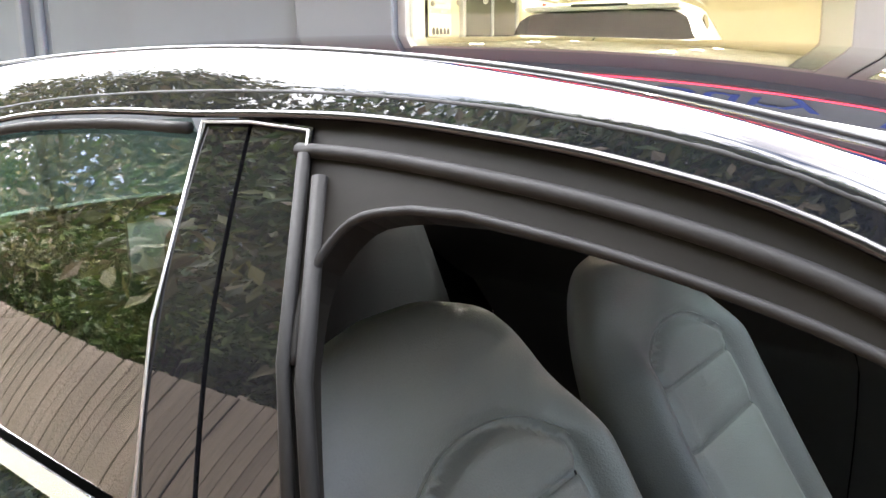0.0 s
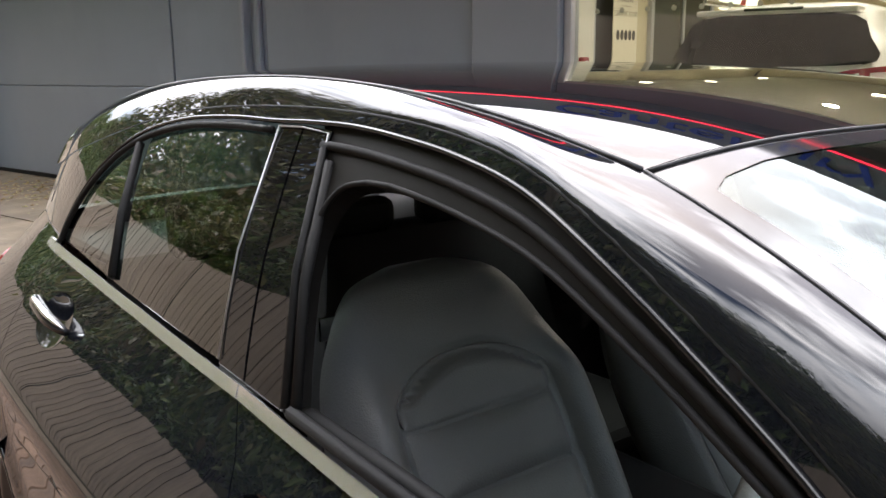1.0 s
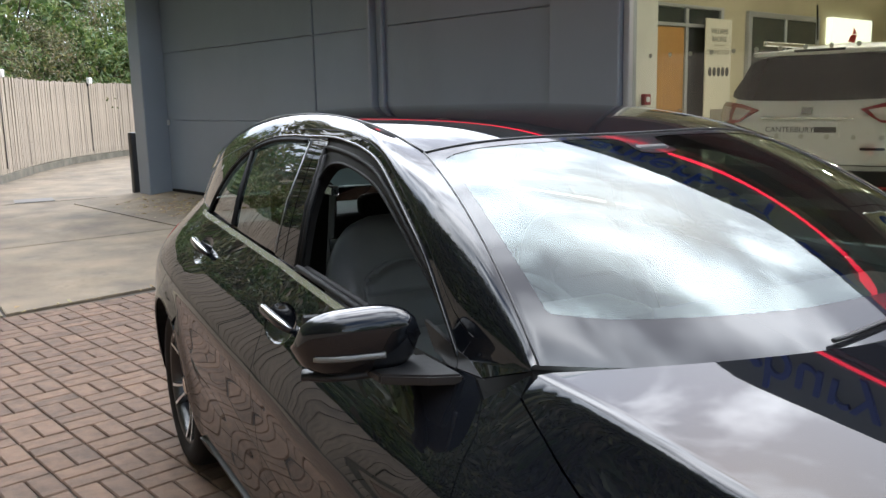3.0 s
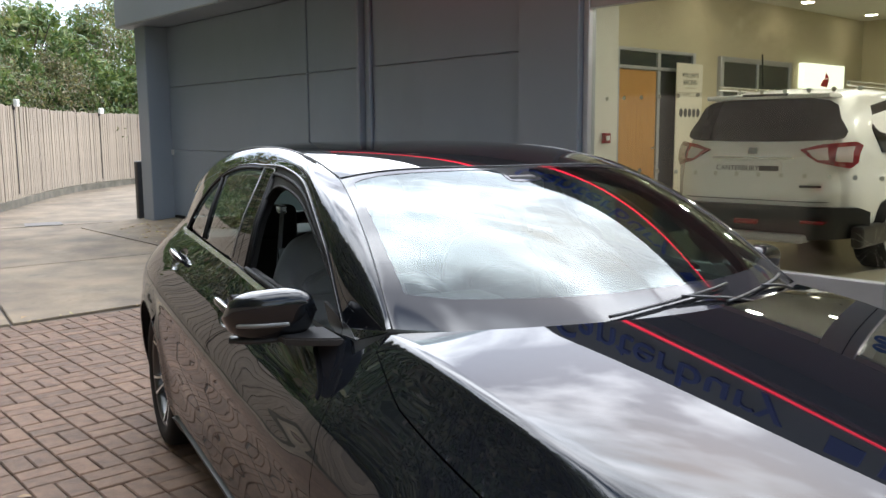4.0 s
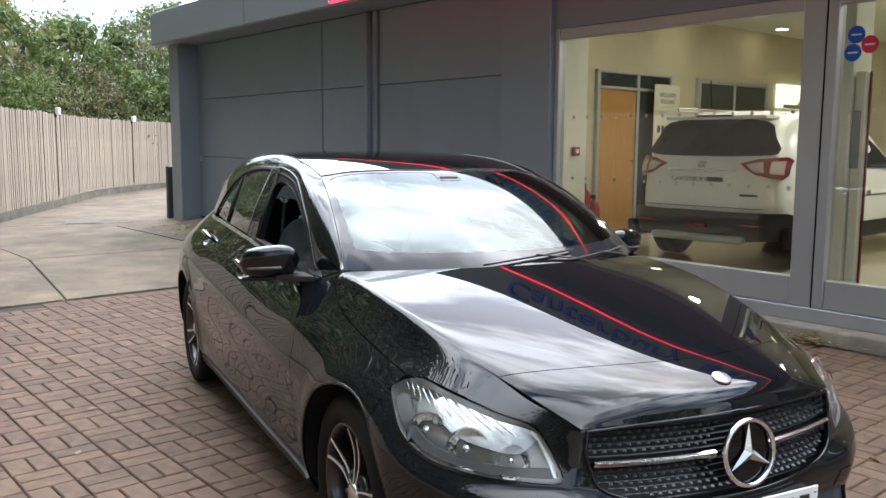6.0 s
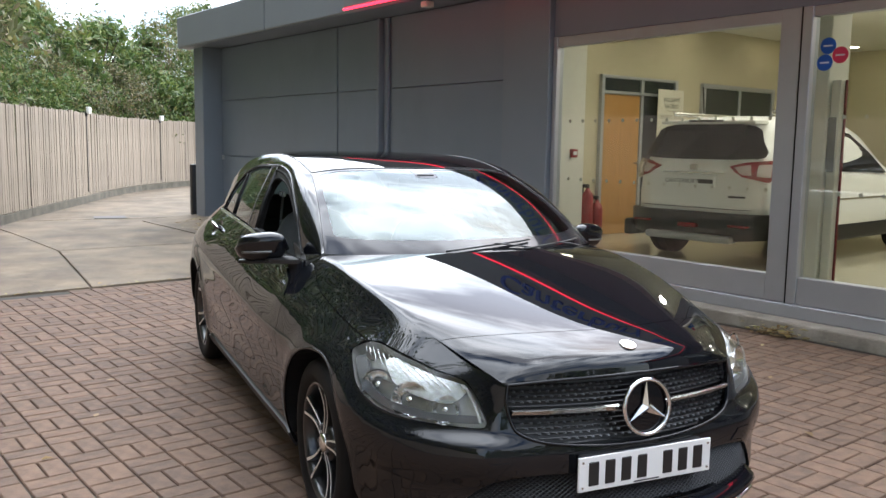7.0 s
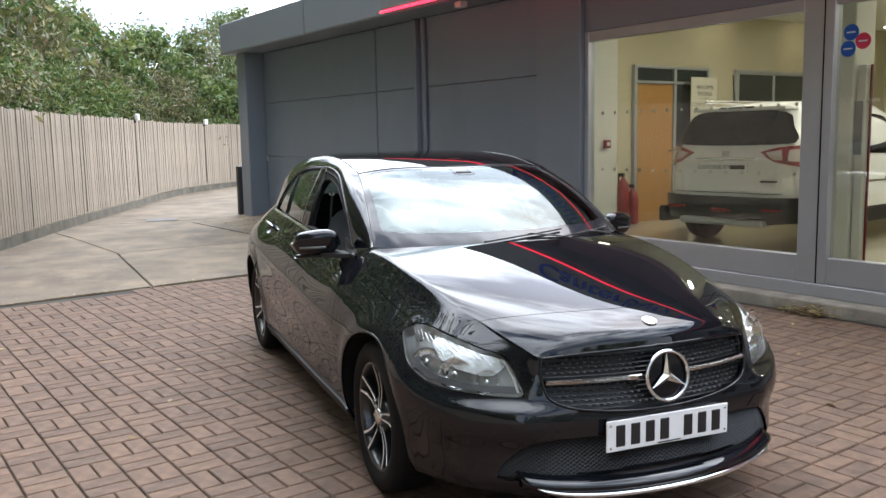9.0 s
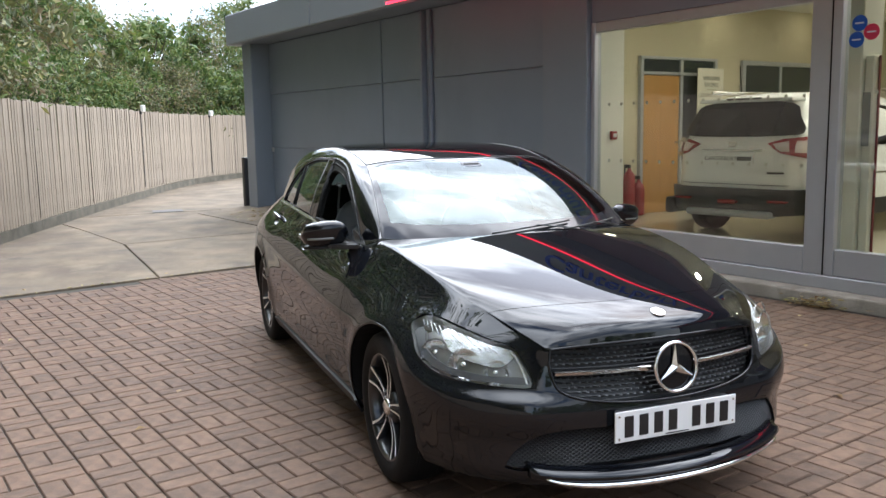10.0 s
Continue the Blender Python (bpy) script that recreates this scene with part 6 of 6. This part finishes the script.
def front_seat(cx, label):
    rings = []
    hs = list(np.linspace(0, .4, 9)) + list(np.linspace(.415, .8, 28)) + [.82, .84, .86, .88, .90, .92, .94, .955, .97, .98, .99, 1.0]
    for h in hs:
        fr = [seat_front(cx, a, h) for a in np.linspace(-1, 1, 61)]
        w, t = SEAT_W(h), SEAT_T(h)
        bk = []
        for a in np.linspace(1, -1, 15)[1:-1]:
            p = seat_front(cx, a, h)
            b = Vector((cx + a * w, SEAT_Y[cx] + .34 * h + .03 * math.sin(math.pi * h) + t * max(0, 1 - a ** 4) ** .5, SEAT_Z[cx] + .61 * h))
            bk.append(b)
        rings.append(fr + bk)
    seat = part("front_seat", loft(rings), M_LEATHER, car, label, True)

    def insert_map(a, h):
        return tuple(seat_front(cx, a, h, .004))

    def grow(poly):
        return spline2(poly, 4)
    segs = ([(-.58, .625), (-.62, .68), (-.46, .735), (-.2, .768), (.2, .768), (.46, .735), (.62, .68), (.58, .625)],
            [(-.58, .615), (.58, .615), (.58, .465), (-.58, .465)], [(-.58, .455), (.58, .455), (.58, .12), (-.58, .12)])
    for sp in segs:
        pts = grow(sp) if len(sp) > 4 else [sp[0], (0, sp[0][1]), sp[1], sp[2], (0, sp[2][1]), sp[3]]
        part("seat_insert", patch(pts, insert_map, .06, flange=.006), M_LEATHER_IN, seat, "grey leather centre panel")
    cush = []
    for q in np.linspace(0, 1, 12):
        y = SEAT_Y[cx] - .46 + .5 * q
        row = []
        for a in np.linspace(-1, 1, 19):
            z = SEAT_Z[cx] - .03 - .03 * q + .045 * math.exp(-((abs(a) - .82) / .16) ** 2) - .06 * max(0, abs(a) - .9) / .1 - .05 * max(0, .12 - q) / .12
            row.append((cx + a * .255, y, z))
        row += [(cx + .25, y, .33), (cx - .25, y, .33)]
        cush.append(row)
    part("seat_cushion", loft(cush), M_LEATHER, seat, "", True)


front_seat(-.36, "dark grey leather driver's seat with integral headrest")
front_seat(.36, "dark grey leather passenger seat with integral headrest")
rb = []
for x in np.linspace(-.62, .62, 25):
    d = .02 * abs(math.sin(x * 5.1))
    rb.append([(x, 3.22 - d, .45), (x, 3.34 - d, .75), (x, 3.42 - d, .93), (x, 3.46, .955), (x, 3.52, .93), (x, 3.40, .45)])
rs = part("rear_bench", loft(rb), M_LEATHER_SHADED, car, "leather rear bench, cabin shade in its colour", True)
part("rear_cushion", bm_box(-.62, .62, 2.78, 3.28, .32, .50, .05, seg=3), M_LEATHER_SHADED, rs)
for x in (-.36, 0, .36):
    part("rear_headrest", bm_box(x - .13, x + .13, 3.40, 3.49, .93, 1.09 if x else 1.03, .035, seg=3), M_LEATHER_SHADED, rs)
part("headlining", patch([(-1, 2.05), (1, 2.05), (1, 3.95), (-1, 3.95)], roof, .12, offset=-.03, flange=0), M_LINING, car, "beige-grey fabric roof lining")
part("cabin_floor", bm_box(-.68, .68, 1.3, 4.1, .24, .30), M_RUBBER, car)
part("centre_console", bm_box(-.11, .11, 1.75, 2.65, .30, .60, .03, seg=2), M_INT, car)
part("parcel_shelf", bm_box(-.58, .58, 3.5, 4.08, .90, .93, .01), M_INT, car)
for sx in (-1, 1):
    bm = patch([(s_of_y(2.49), .96), (s_of_y(2.69), .96), (s_of_y(2.74), 1.29), (s_of_y(2.56), 1.28)], body, .06, offset=-.045, mirror=sx > 0, flange=0)
    part("pillar_trim", bm, M_INT, car)
    strap = [(sx * .575, 2.70, 1.13), (sx * .60, 2.68, .95), (sx * .64, 2.64, .70), (sx * .66, 2.60, .45)]
    bms = loft([[(p[0] - sx * .05, p[1] - .024, p[2]), (p[0] - sx * .05, p[1] + .024, p[2]), (p[0] - sx * .053, p[1] + .024, p[2]), (p[0] - sx * .053, p[1] - .024, p[2])] for p in strap])
    b = part("seat_belt", bms, mat("webbing", (.05, .05, .052), .7, bump=.3) if sx < 0 else bpy.data.materials["webbing"], car, "grey seat belt webbing")
    part("belt_tongue", bm_box(sx * .53 - .03, sx * .53 + .03, 2.65, 2.655, .955, .995, .002), M_CHROME, b)
    part("belt_anchor", bm_box(sx * .53 - .012, sx * .53 + .012, 2.66, 2.72, 1.12, 1.15, .004), M_CHROME, b)
part("door_release", bm_box(.655, .675, 1.78, 1.90, .80, .825, .006), M_CHROME, doors[True][0])
# ---- trees and hedge behind the fence ----
def leaf_material(name, cols):
    m = bpy.data.materials.new(name)
    m.use_nodes = True
    nt = m.node_tree
    b = nt.nodes["Principled BSDF"]
    geo = nt.nodes.new("ShaderNodeNewGeometry")
    ramp = nt.nodes.new("ShaderNodeValToRGB")
    el = ramp.color_ramp.elements
    while len(el) < len(cols):
        el.new(.5)
    for k, c in enumerate(cols):
        el[k].position, el[k].color = k / (len(cols) - 1), (*c, 1)
    nt.links.new(geo.outputs["Random Per Island"], ramp.inputs["Fac"])
    nt.links.new(ramp.outputs["Color"], b.inputs["Base Color"])
    b.inputs["Roughness"].default_value = .45
    tr = nt.nodes.new("ShaderNodeBsdfTranslucent")
    nt.links.new(ramp.outputs["Color"], tr.inputs["Color"])
    mx = nt.nodes.new("ShaderNodeMixShader")
    mx.inputs[0].default_value = .3
    nt.links.new(b.outputs[0], mx.inputs[1])
    nt.links.new(tr.outputs[0], mx.inputs[2])
    nt.links.new(mx.outputs[0], nt.nodes["Material Output"].inputs[0])
    return m


M_LEAF = leaf_material("leaf_green", [(0.039, 0.073, 0.022), (0.098, 0.159, 0.036), (0.065, 0.122, 0.034), (0.182, 0.232, 0.054), (0.130, 0.183, 0.060), (0.234, 0.220, 0.072)])
M_LEAF2 = leaf_material("leaf_olive", [(0.058, 0.079, 0.030), (0.143, 0.140, 0.060), (0.098, 0.122, 0.054), (0.234, 0.171, 0.102), (0.156, 0.165, 0.060), (0.273, 0.244, 0.084)])
M_BARK = mat("bark", (.09, .07, .05), .9, vary=.4, scale=8, bump=.8, bump_scale=40, stretch=(3, 3, .6))


def crown_mesh(rng, height, radius, clumps, per, leaf, low=.15):
    """Leaves in clumps on an uneven crown."""
    centres = []
    for _ in range(clumps):
        a, q = rng.uniform(0, 2 * math.pi), rng.uniform(low, 1)
        prof = (math.sin(math.pi * min(1, .12 + q * .86)) ** .6) * (1 + .25 * math.sin(3 * a + q * 7))
        r = radius * prof * rng.uniform(.35, 1.0) ** .6
        centres.append((r * math.cos(a), r * math.sin(a), height * q, rng.uniform(.12, .34) * radius * .55))
    n = clumps * per
    c = np.repeat(np.array(centres), per, axis=0)
    g = np.random.RandomState(rng.randint(0, 10**6))
    p = c[:, :3] + g.normal(size=(n, 3)) * c[:, 3:4] * np.array([1, 1, .75])
    d1 = g.normal(size=(n, 3))
    d1 /= np.linalg.norm(d1, axis=1)[:, None]
    d2 = np.cross(d1, g.normal(size=(n, 3)))
    d2 /= np.linalg.norm(d2, axis=1)[:, None]
    ln = leaf * g.uniform(.6, 1.4, size=(n, 1))
    nn = np.cross(d1, d2)
    v = np.stack([p - d1 * ln, p + d2 * ln * .42 + nn * ln * .12, p + d1 * ln, p - d2 * ln * .42 + nn * ln * .12], axis=1).reshape(-1, 3)
    v[:, 2] = np.maximum(v[:, 2], .1)
    me = bpy.data.meshes.new("crown")
    faces = np.arange(n * 4).reshape(-1, 4)
    me.from_pydata(v.tolist(), [], faces.tolist())
    return me, centres


def limb(bm, a, b, r0, r1, seg=7):
    a, b = Vector(a), Vector(b)
    d = (b - a).normalized()
    s = d.orthogonal().normalized()
    t = d.cross(s)
    mid = (a + b) / 2 + s * (b - a).length * .06
    rings = []
    for p, r in ((a, r0), (mid, (r0 + r1) / 2), (b, r1)):
        rings.append([bm.verts.new(p + (s * math.cos(2 * math.pi * k / seg) + t * math.sin(2 * math.pi * k / seg)) * r) for k in range(seg)])
    for q0, q1 in zip(rings[:-1], rings[1:]):
        for k in range(seg):
            bm.faces.new((q0[k], q0[(k + 1) % seg], q1[(k + 1) % seg], q1[k]))


def tree(rng, height, radius, clumps, per, leaf, material, name, label, trunk=True, low=.15):
    ob = empty(name, Matrix(), label, "tree" if name == "tree" else "bush", "trees behind the fence" if name == "tree" else "bushes behind the fence")
    me, centres = crown_mesh(rng, height, radius, clumps, per, leaf, low)
    me.materials.append(material)
    c = new("crown", me)
    c.parent = ob
    bm = bmesh.new()
    top = height * .8
    limb(bm, (0, 0, -.1), (rng.uniform(-.2, .2), rng.uniform(-.2, .2), top * .55), .045 * height ** .8 * .55, .03 * height ** .8 * .5)
    limb(bm, (rng.uniform(-.1, .1), rng.uniform(-.1, .1), top * .5), (rng.uniform(-.4, .4), rng.uniform(-.4, .4), top), .03 * height ** .8 * .5, .02)
    for x, y, z, s in centres[::max(1, len(centres) // 16)]:
        limb(bm, (0, 0, max(.2, z * .55)), (x * .9, y * .9, z), .012 * height ** .7, .008, 5)
    part("trunk", bm, M_BARK, ob)
    return ob


rng = random.Random(7)
kinds = [tree(rng, 8.5, 2.6, 130, 90, .085, M_LEAF, "tree", "tall green broadleaf tree behind the fence", low=.2),
         tree(rng, 7.0, 2.4, 120, 90, .08, M_LEAF2, "tree", "olive-green autumn tree behind the fence", low=.15)]
bushes = [tree(rng, 4.0, 1.7, 75, 90, .065, M_LEAF, "bush", "dense green bush overhanging the fence", low=.05),
          tree(rng, 3.6, 1.6, 70, 90, .06, M_LEAF2, "bush", "olive-brown shrub behind the fence", low=.05),
          tree(rng, 3.9, 1.5, 60, 80, .085, M_LEAF, "bush", "large-leaved ivy-clad bush behind the fence", low=.05)]

FENCE_PTS = [(-8.2, -16), (-7.2, -9), (-6.6, -4), (-5.7, 1), (-4.5, 6), (-3.19, 10.9), (-2.5, 13.7), (-1.13, 18.3), (0.22, 22.6), (2.34, 26.0), (6.5, 29.5), (12, 32)]
FL = np.array(spline2(FENCE_PTS, 40))
FS = np.concatenate([[0], np.cumsum(np.hypot(*np.diff(FL, axis=0).T))])


def fence_at(s):
    x, y = np.interp(s, FS, FL[:, 0]), np.interp(s, FS, FL[:, 1])
    x2, y2 = np.interp(s + .05, FS, FL[:, 0]), np.interp(s + .05, FS, FL[:, 1])
    a = math.atan2(y2 - y, x2 - x)
    return float(x), float(y), a


used = set()


def put(src, x, y, s, turn, tall=1.0):
    m = pose(x, y, 0, 0, 0, turn) @ Matrix.Diagonal((s, s, s * tall * rng.uniform(.92, 1.08), 1))
    if src.name not in used:
        used.add(src.name)
        src.matrix_world = m
        return src
    ob = copy_thing(src, pose(x, y, 0, 0, 0, turn))
    ob.scale = (s, s, s * tall * rng.uniform(.92, 1.08))
    return ob


def behind(s, d):
    x, y, a = fence_at(s)
    return x - math.sin(a) * d, y + math.cos(a) * d


s = 3.0
while s < FS[-1] - 1:
    x, y = behind(s, rng.uniform(1.9, 2.4))
    put(bushes[rng.randrange(3)], x, y, rng.uniform(.8, 1.05), rng.uniform(0, 360))
    s += rng.uniform(1.25, 1.8)
s = 2.0
while s < FS[-1] - 1:
    x, y = behind(s, rng.uniform(3.2, 4.2))
    put(bushes[rng.randrange(3)], x, y, rng.uniform(1.15, 1.45), rng.uniform(0, 360))
    s += rng.uniform(1.9, 2.6)
s = 1.0
while s < FS[-1]:
    fy = fence_at(s)[1]
    near = fy < 21.5
    x, y = behind(s, rng.uniform(5.6, 7.2) if near else rng.uniform(4.0, 6.5))
    put(kinds[rng.randrange(2)], x, y, rng.uniform(1.45, 1.7) if near else rng.uniform(.66, .8), rng.uniform(0, 360), 1.25 if near else 1.0)
    s += rng.uniform(1.9, 2.6)
s = 2.0
while fence_at(s)[1] < 17:
    x, y = behind(s, rng.uniform(9.0, 10.5))
    put(kinds[rng.randrange(2)], x, y, rng.uniform(1.7, 2.0), rng.uniform(0, 360), 1.2)
    s += rng.uniform(2.6, 3.4)

# taller trees close behind the fence beside the car
s = 9.0
while fence_at(s)[1] < 8.5:
    x, y = behind(s, rng.uniform(3.0, 4.6))
    put(kinds[rng.randrange(2)], x, y, rng.uniform(1.65, 1.9), rng.uniform(0, 360), 1.2)
    s += rng.uniform(1.8, 2.3)

# unseen trees added across the far side to darken the car's reflections
for k in range(9):
    put(bushes[k % 3], -7.5 + k * 2.1, -17.2 + rng.uniform(-.4, .4), rng.uniform(.75, 1.0), rng.uniform(0, 360))
for k in range(7):
    put(kinds[k % 2], -8 + k * 2.9, -22 + rng.uniform(-.8, .8), rng.uniform(.6, .8), rng.uniform(0, 360))

# ---- fence ----
fence = empty("fence", Matrix(), "tall weathered grey-brown close-board timber fence", "fence", kind="structure")
H = 2.0
variants = []
for k in range(8):
    w = rng.uniform(.108, .122)
    bm = bm_box(-w / 2, w / 2, -.009, .009, .16, H + rng.uniform(-.012, .012), .003)
    for v in bm.verts:
        v.co.y += .006 * v.co.x / w
    me = bpy.data.meshes.new("board")
    bm.to_mesh(me)
    bm.free()
    me.materials.append(M_FENCE)
    variants.append(me)
far_bm = bmesh.new()
near0, near1 = 21.0, 49.0
s = .2
while s < FS[-1] - .2:
    x, y, a = fence_at(s)
    m = Matrix.Translation((x, y, rng.uniform(-.006, .006))) @ Matrix.Rotation(a, 4, 'Z') @ pose(0, rng.uniform(-.002, .002), 0, rng.uniform(-.3, .3), rng.uniform(-.25, .25), rng.uniform(-.3, .9))
    if near0 < s < near1:
        ob = new("board", variants[rng.randrange(8)])
        ob.parent = fence
        ob.matrix_local = m
        s += .1125
    else:
        bm_box(-.075, .075, -.009, .009, .16, H, 0, far_bm, m)
        s += .147
ob = link("far_boards", far_bm, M_FENCE, fence)
ob["kind"] = "stuff"
M_GRAVEL = mat("gravel_board", (.13, .11, .085), .9, vary=.4, scale=4, bump=.5, dark=(.055, .055, .035))
M_FLOOD = mat("flood_white", (.75, .74, .7), .4)
s, k = .2, 0
while s < FS[-1] - 3.2:
    x, y, a = fence_at(s)
    m = Matrix.Translation((x, y, 0)) @ Matrix.Rotation(a, 4, 'Z')
    part("gravel_board", bm_box(0, 2.86, -.03, .0, -.02, .158, .004, m=Matrix.Translation((x, y, 0)) @ Matrix.Rotation(math.atan2(fence_at(s + 2.86)[1] - y, fence_at(s + 2.86)[0] - x), 4, 'Z')), M_GRAVEL, fence)
    part("fence_post", bm_box(-.045, .045, .012, .11, -.1, H + .03, .006, m=m), M_FENCE, fence)
    # dark strip laid on the boards paints the shade of a gap here
    part("post_gap", bm_box(-.007, .007, -.016, -.0095, .2, H - .02, 0, m=m), M_SAND, fence)
    s += 2.87
for px, py in ((-.95, 18.75), (1.40, 24.4)):
    i = int(np.argmin((FL[:, 0] - px) ** 2 + (FL[:, 1] - py) ** 2))
    x, y, a = fence_at(FS[i])
    fl = empty("flood_light", Matrix.Translation((x, y, H)) @ Matrix.Rotation(a, 4, 'Z'), "small white flood light on the fence top", "flood light", "fence flood lights")
    part("lamp_head", bm_box(-.09, .09, -.12, -.04, -.02, .13, .02, seg=2), M_FLOOD, fl)
    part("bracket", bm_box(-.02, .02, -.05, .02, -.08, .02, .005), M_TRIM, fl)
    part("cable", bm_box(-.008, .008, -.03, -.014, -1.75, -.05, .003), M_TRIM, fl)

# ---- small litter ----
M_DRY = leaf_material("dry_leaf", [(.16, .09, .035), (.30, .20, .07), (.22, .13, .05), (.38, .30, .12), (.25, .24, .07)])


def litter(name, spots, label, size=.035):
    bm = bmesh.new()
    for x, y, z in spots:
        a, l = rng.uniform(0, 6.28), size * rng.uniform(.6, 1.3)
        c, s_ = math.cos(a), math.sin(a)
        lift = rng.uniform(.004, .018)
        pts = [(-l, 0, .003), (-l * .2, l * .5, lift), (l, 0, .006), (-l * .1, -l * .5, lift * .8)]
        bm.faces.new([bm.verts.new((x + c * px - s_ * py, y + s_ * px + c * py, z + pz)) for px, py, pz in pts])
    ob = link(name, bm, M_DRY)
    return tagged(ob, label, "leaf litter", kind="stuff")


litter("fallen_leaves", [(rng.uniform(-6, -.95), rng.uniform(-2.2, 7), .003) for _ in range(46)] + [(rng.uniform(1.4, 3.6), rng.uniform(-1.5, 3.5), .003) for _ in range(40)],
       "scattered yellow-brown fallen leaves on the paving", .03)
litter("leaf_drift", [tuple(BLD @ Vector((x, y, .016 + (.018 + .012 * x) * min(1, (1.5 - y) / 1.3) + rng.uniform(0, .015)))) for x, y in ((rng.gauss(6.2, .7), min(1.45, max(.32, rng.gauss(.8, .3)))) for _ in range(420))],
       "drift of brown leaves along the garage threshold", .032)
litter("twig_heap", [tuple(BLD @ Vector((rng.gauss(-3.0, .13), rng.gauss(.55, .05), .004 + abs(rng.gauss(0, .03))))) for _ in range(110)],
       "small heap of dead leaves beside the kerb", .03)
litter("edge_weeds", [(x, edge_y(x) + rng.gauss(.02, .02), .002) for x in (rng.uniform(-9, 3) for _ in range(260))], "moss and leaf crumbs along the paving edge", .016)

# ---- brick paving, basket weave ----
BA = radians(14.0)
bo = Vector((-2.10, 2.20))
bx, by = Vector((math.cos(BA), math.sin(BA))), Vector((-math.sin(BA), math.cos(BA)))
CELL = .204


def brick_geo(l, w, dz, tx, ty):
    """Chamfered brick: bottom, waist and top corners."""
    v = []
    for z, i in ((-.05, 0), (-.006, 0), (0, .005)):
        for sx_, sy_ in ((-1, -1), (1, -1), (1, 1), (-1, 1)):
            x, y = sx_ * (l / 2 - i), sy_ * (w / 2 - i)
            v.append((x, y, z + dz + x * tx + y * ty))
    return v


BF = [(8, 9, 10, 11), (4, 5, 9, 8), (5, 6, 10, 9), (6, 7, 11, 10), (7, 4, 8, 11), (0, 1, 5, 4), (1, 2, 6, 5), (2, 3, 7, 6), (3, 0, 4, 7)]
brick_meshes = []
for k in range(8):
    me = bpy.data.meshes.new("brick")
    me.from_pydata(brick_geo(.1965, .0965, rng.uniform(-.002, .0015), rng.uniform(-.008, .008), rng.uniform(-.012, .012)), [], BF)
    me.materials.append(M_BRICK)
    brick_meshes.append(me)
verts, faces, singles = [], [], 0
for i in range(-62, 40):
    for j in range(-62, 40):
        c = bo + bx * (i * CELL) + by * (j * CELL)
        if c.x < -9.5 or c.x > 4.4 or c.y < -9 or c.y > edge_y(c.x) - .12:
            continue
        loc = (c.x - 3.163) * -math.cos(FA) + (c.y - 5.72) * -math.sin(FA)
        if loc < .53:
            continue
        across = (i + j) % 2 == 0
        for h in (-1, 1):
            if across:
                p, ang = c + by * (h * CELL / 4), BA
            else:
                p, ang = c + bx * (h * CELL / 4), BA + math.pi / 2
            ang += rng.uniform(-.012, .012)
            near = -3.1 < c.x < -1.25 and .15 < c.y < 2.9
            if near and singles < 300:
                ob = new("brick", brick_meshes[rng.randrange(8)])
                ob.parent = pave
                ob.matrix_local = Matrix.Translation((p.x, p.y, 0)) @ Matrix.Rotation(ang, 4, 'Z')
                singles += 1
            else:
                ca, sa_ = math.cos(ang), math.sin(ang)
                k0 = len(verts)
                for x, y, z in brick_geo(.1965 + rng.uniform(-.002, .001), .0965, rng.uniform(-.002, .0015), rng.uniform(-.008, .008), rng.uniform(-.012, .012)):
                    verts.append((p.x + ca * x - sa_ * y, p.y + sa_ * x + ca * y, z))
                faces.extend([tuple(q + k0 for q in f) for f in BF])
me = bpy.data.meshes.new("bricks")
me.from_pydata(verts, [], faces)
me.materials.append(M_BRICK)
ob = new("bricks", me)
ob.parent = pave
ob["kind"] = "stuff"
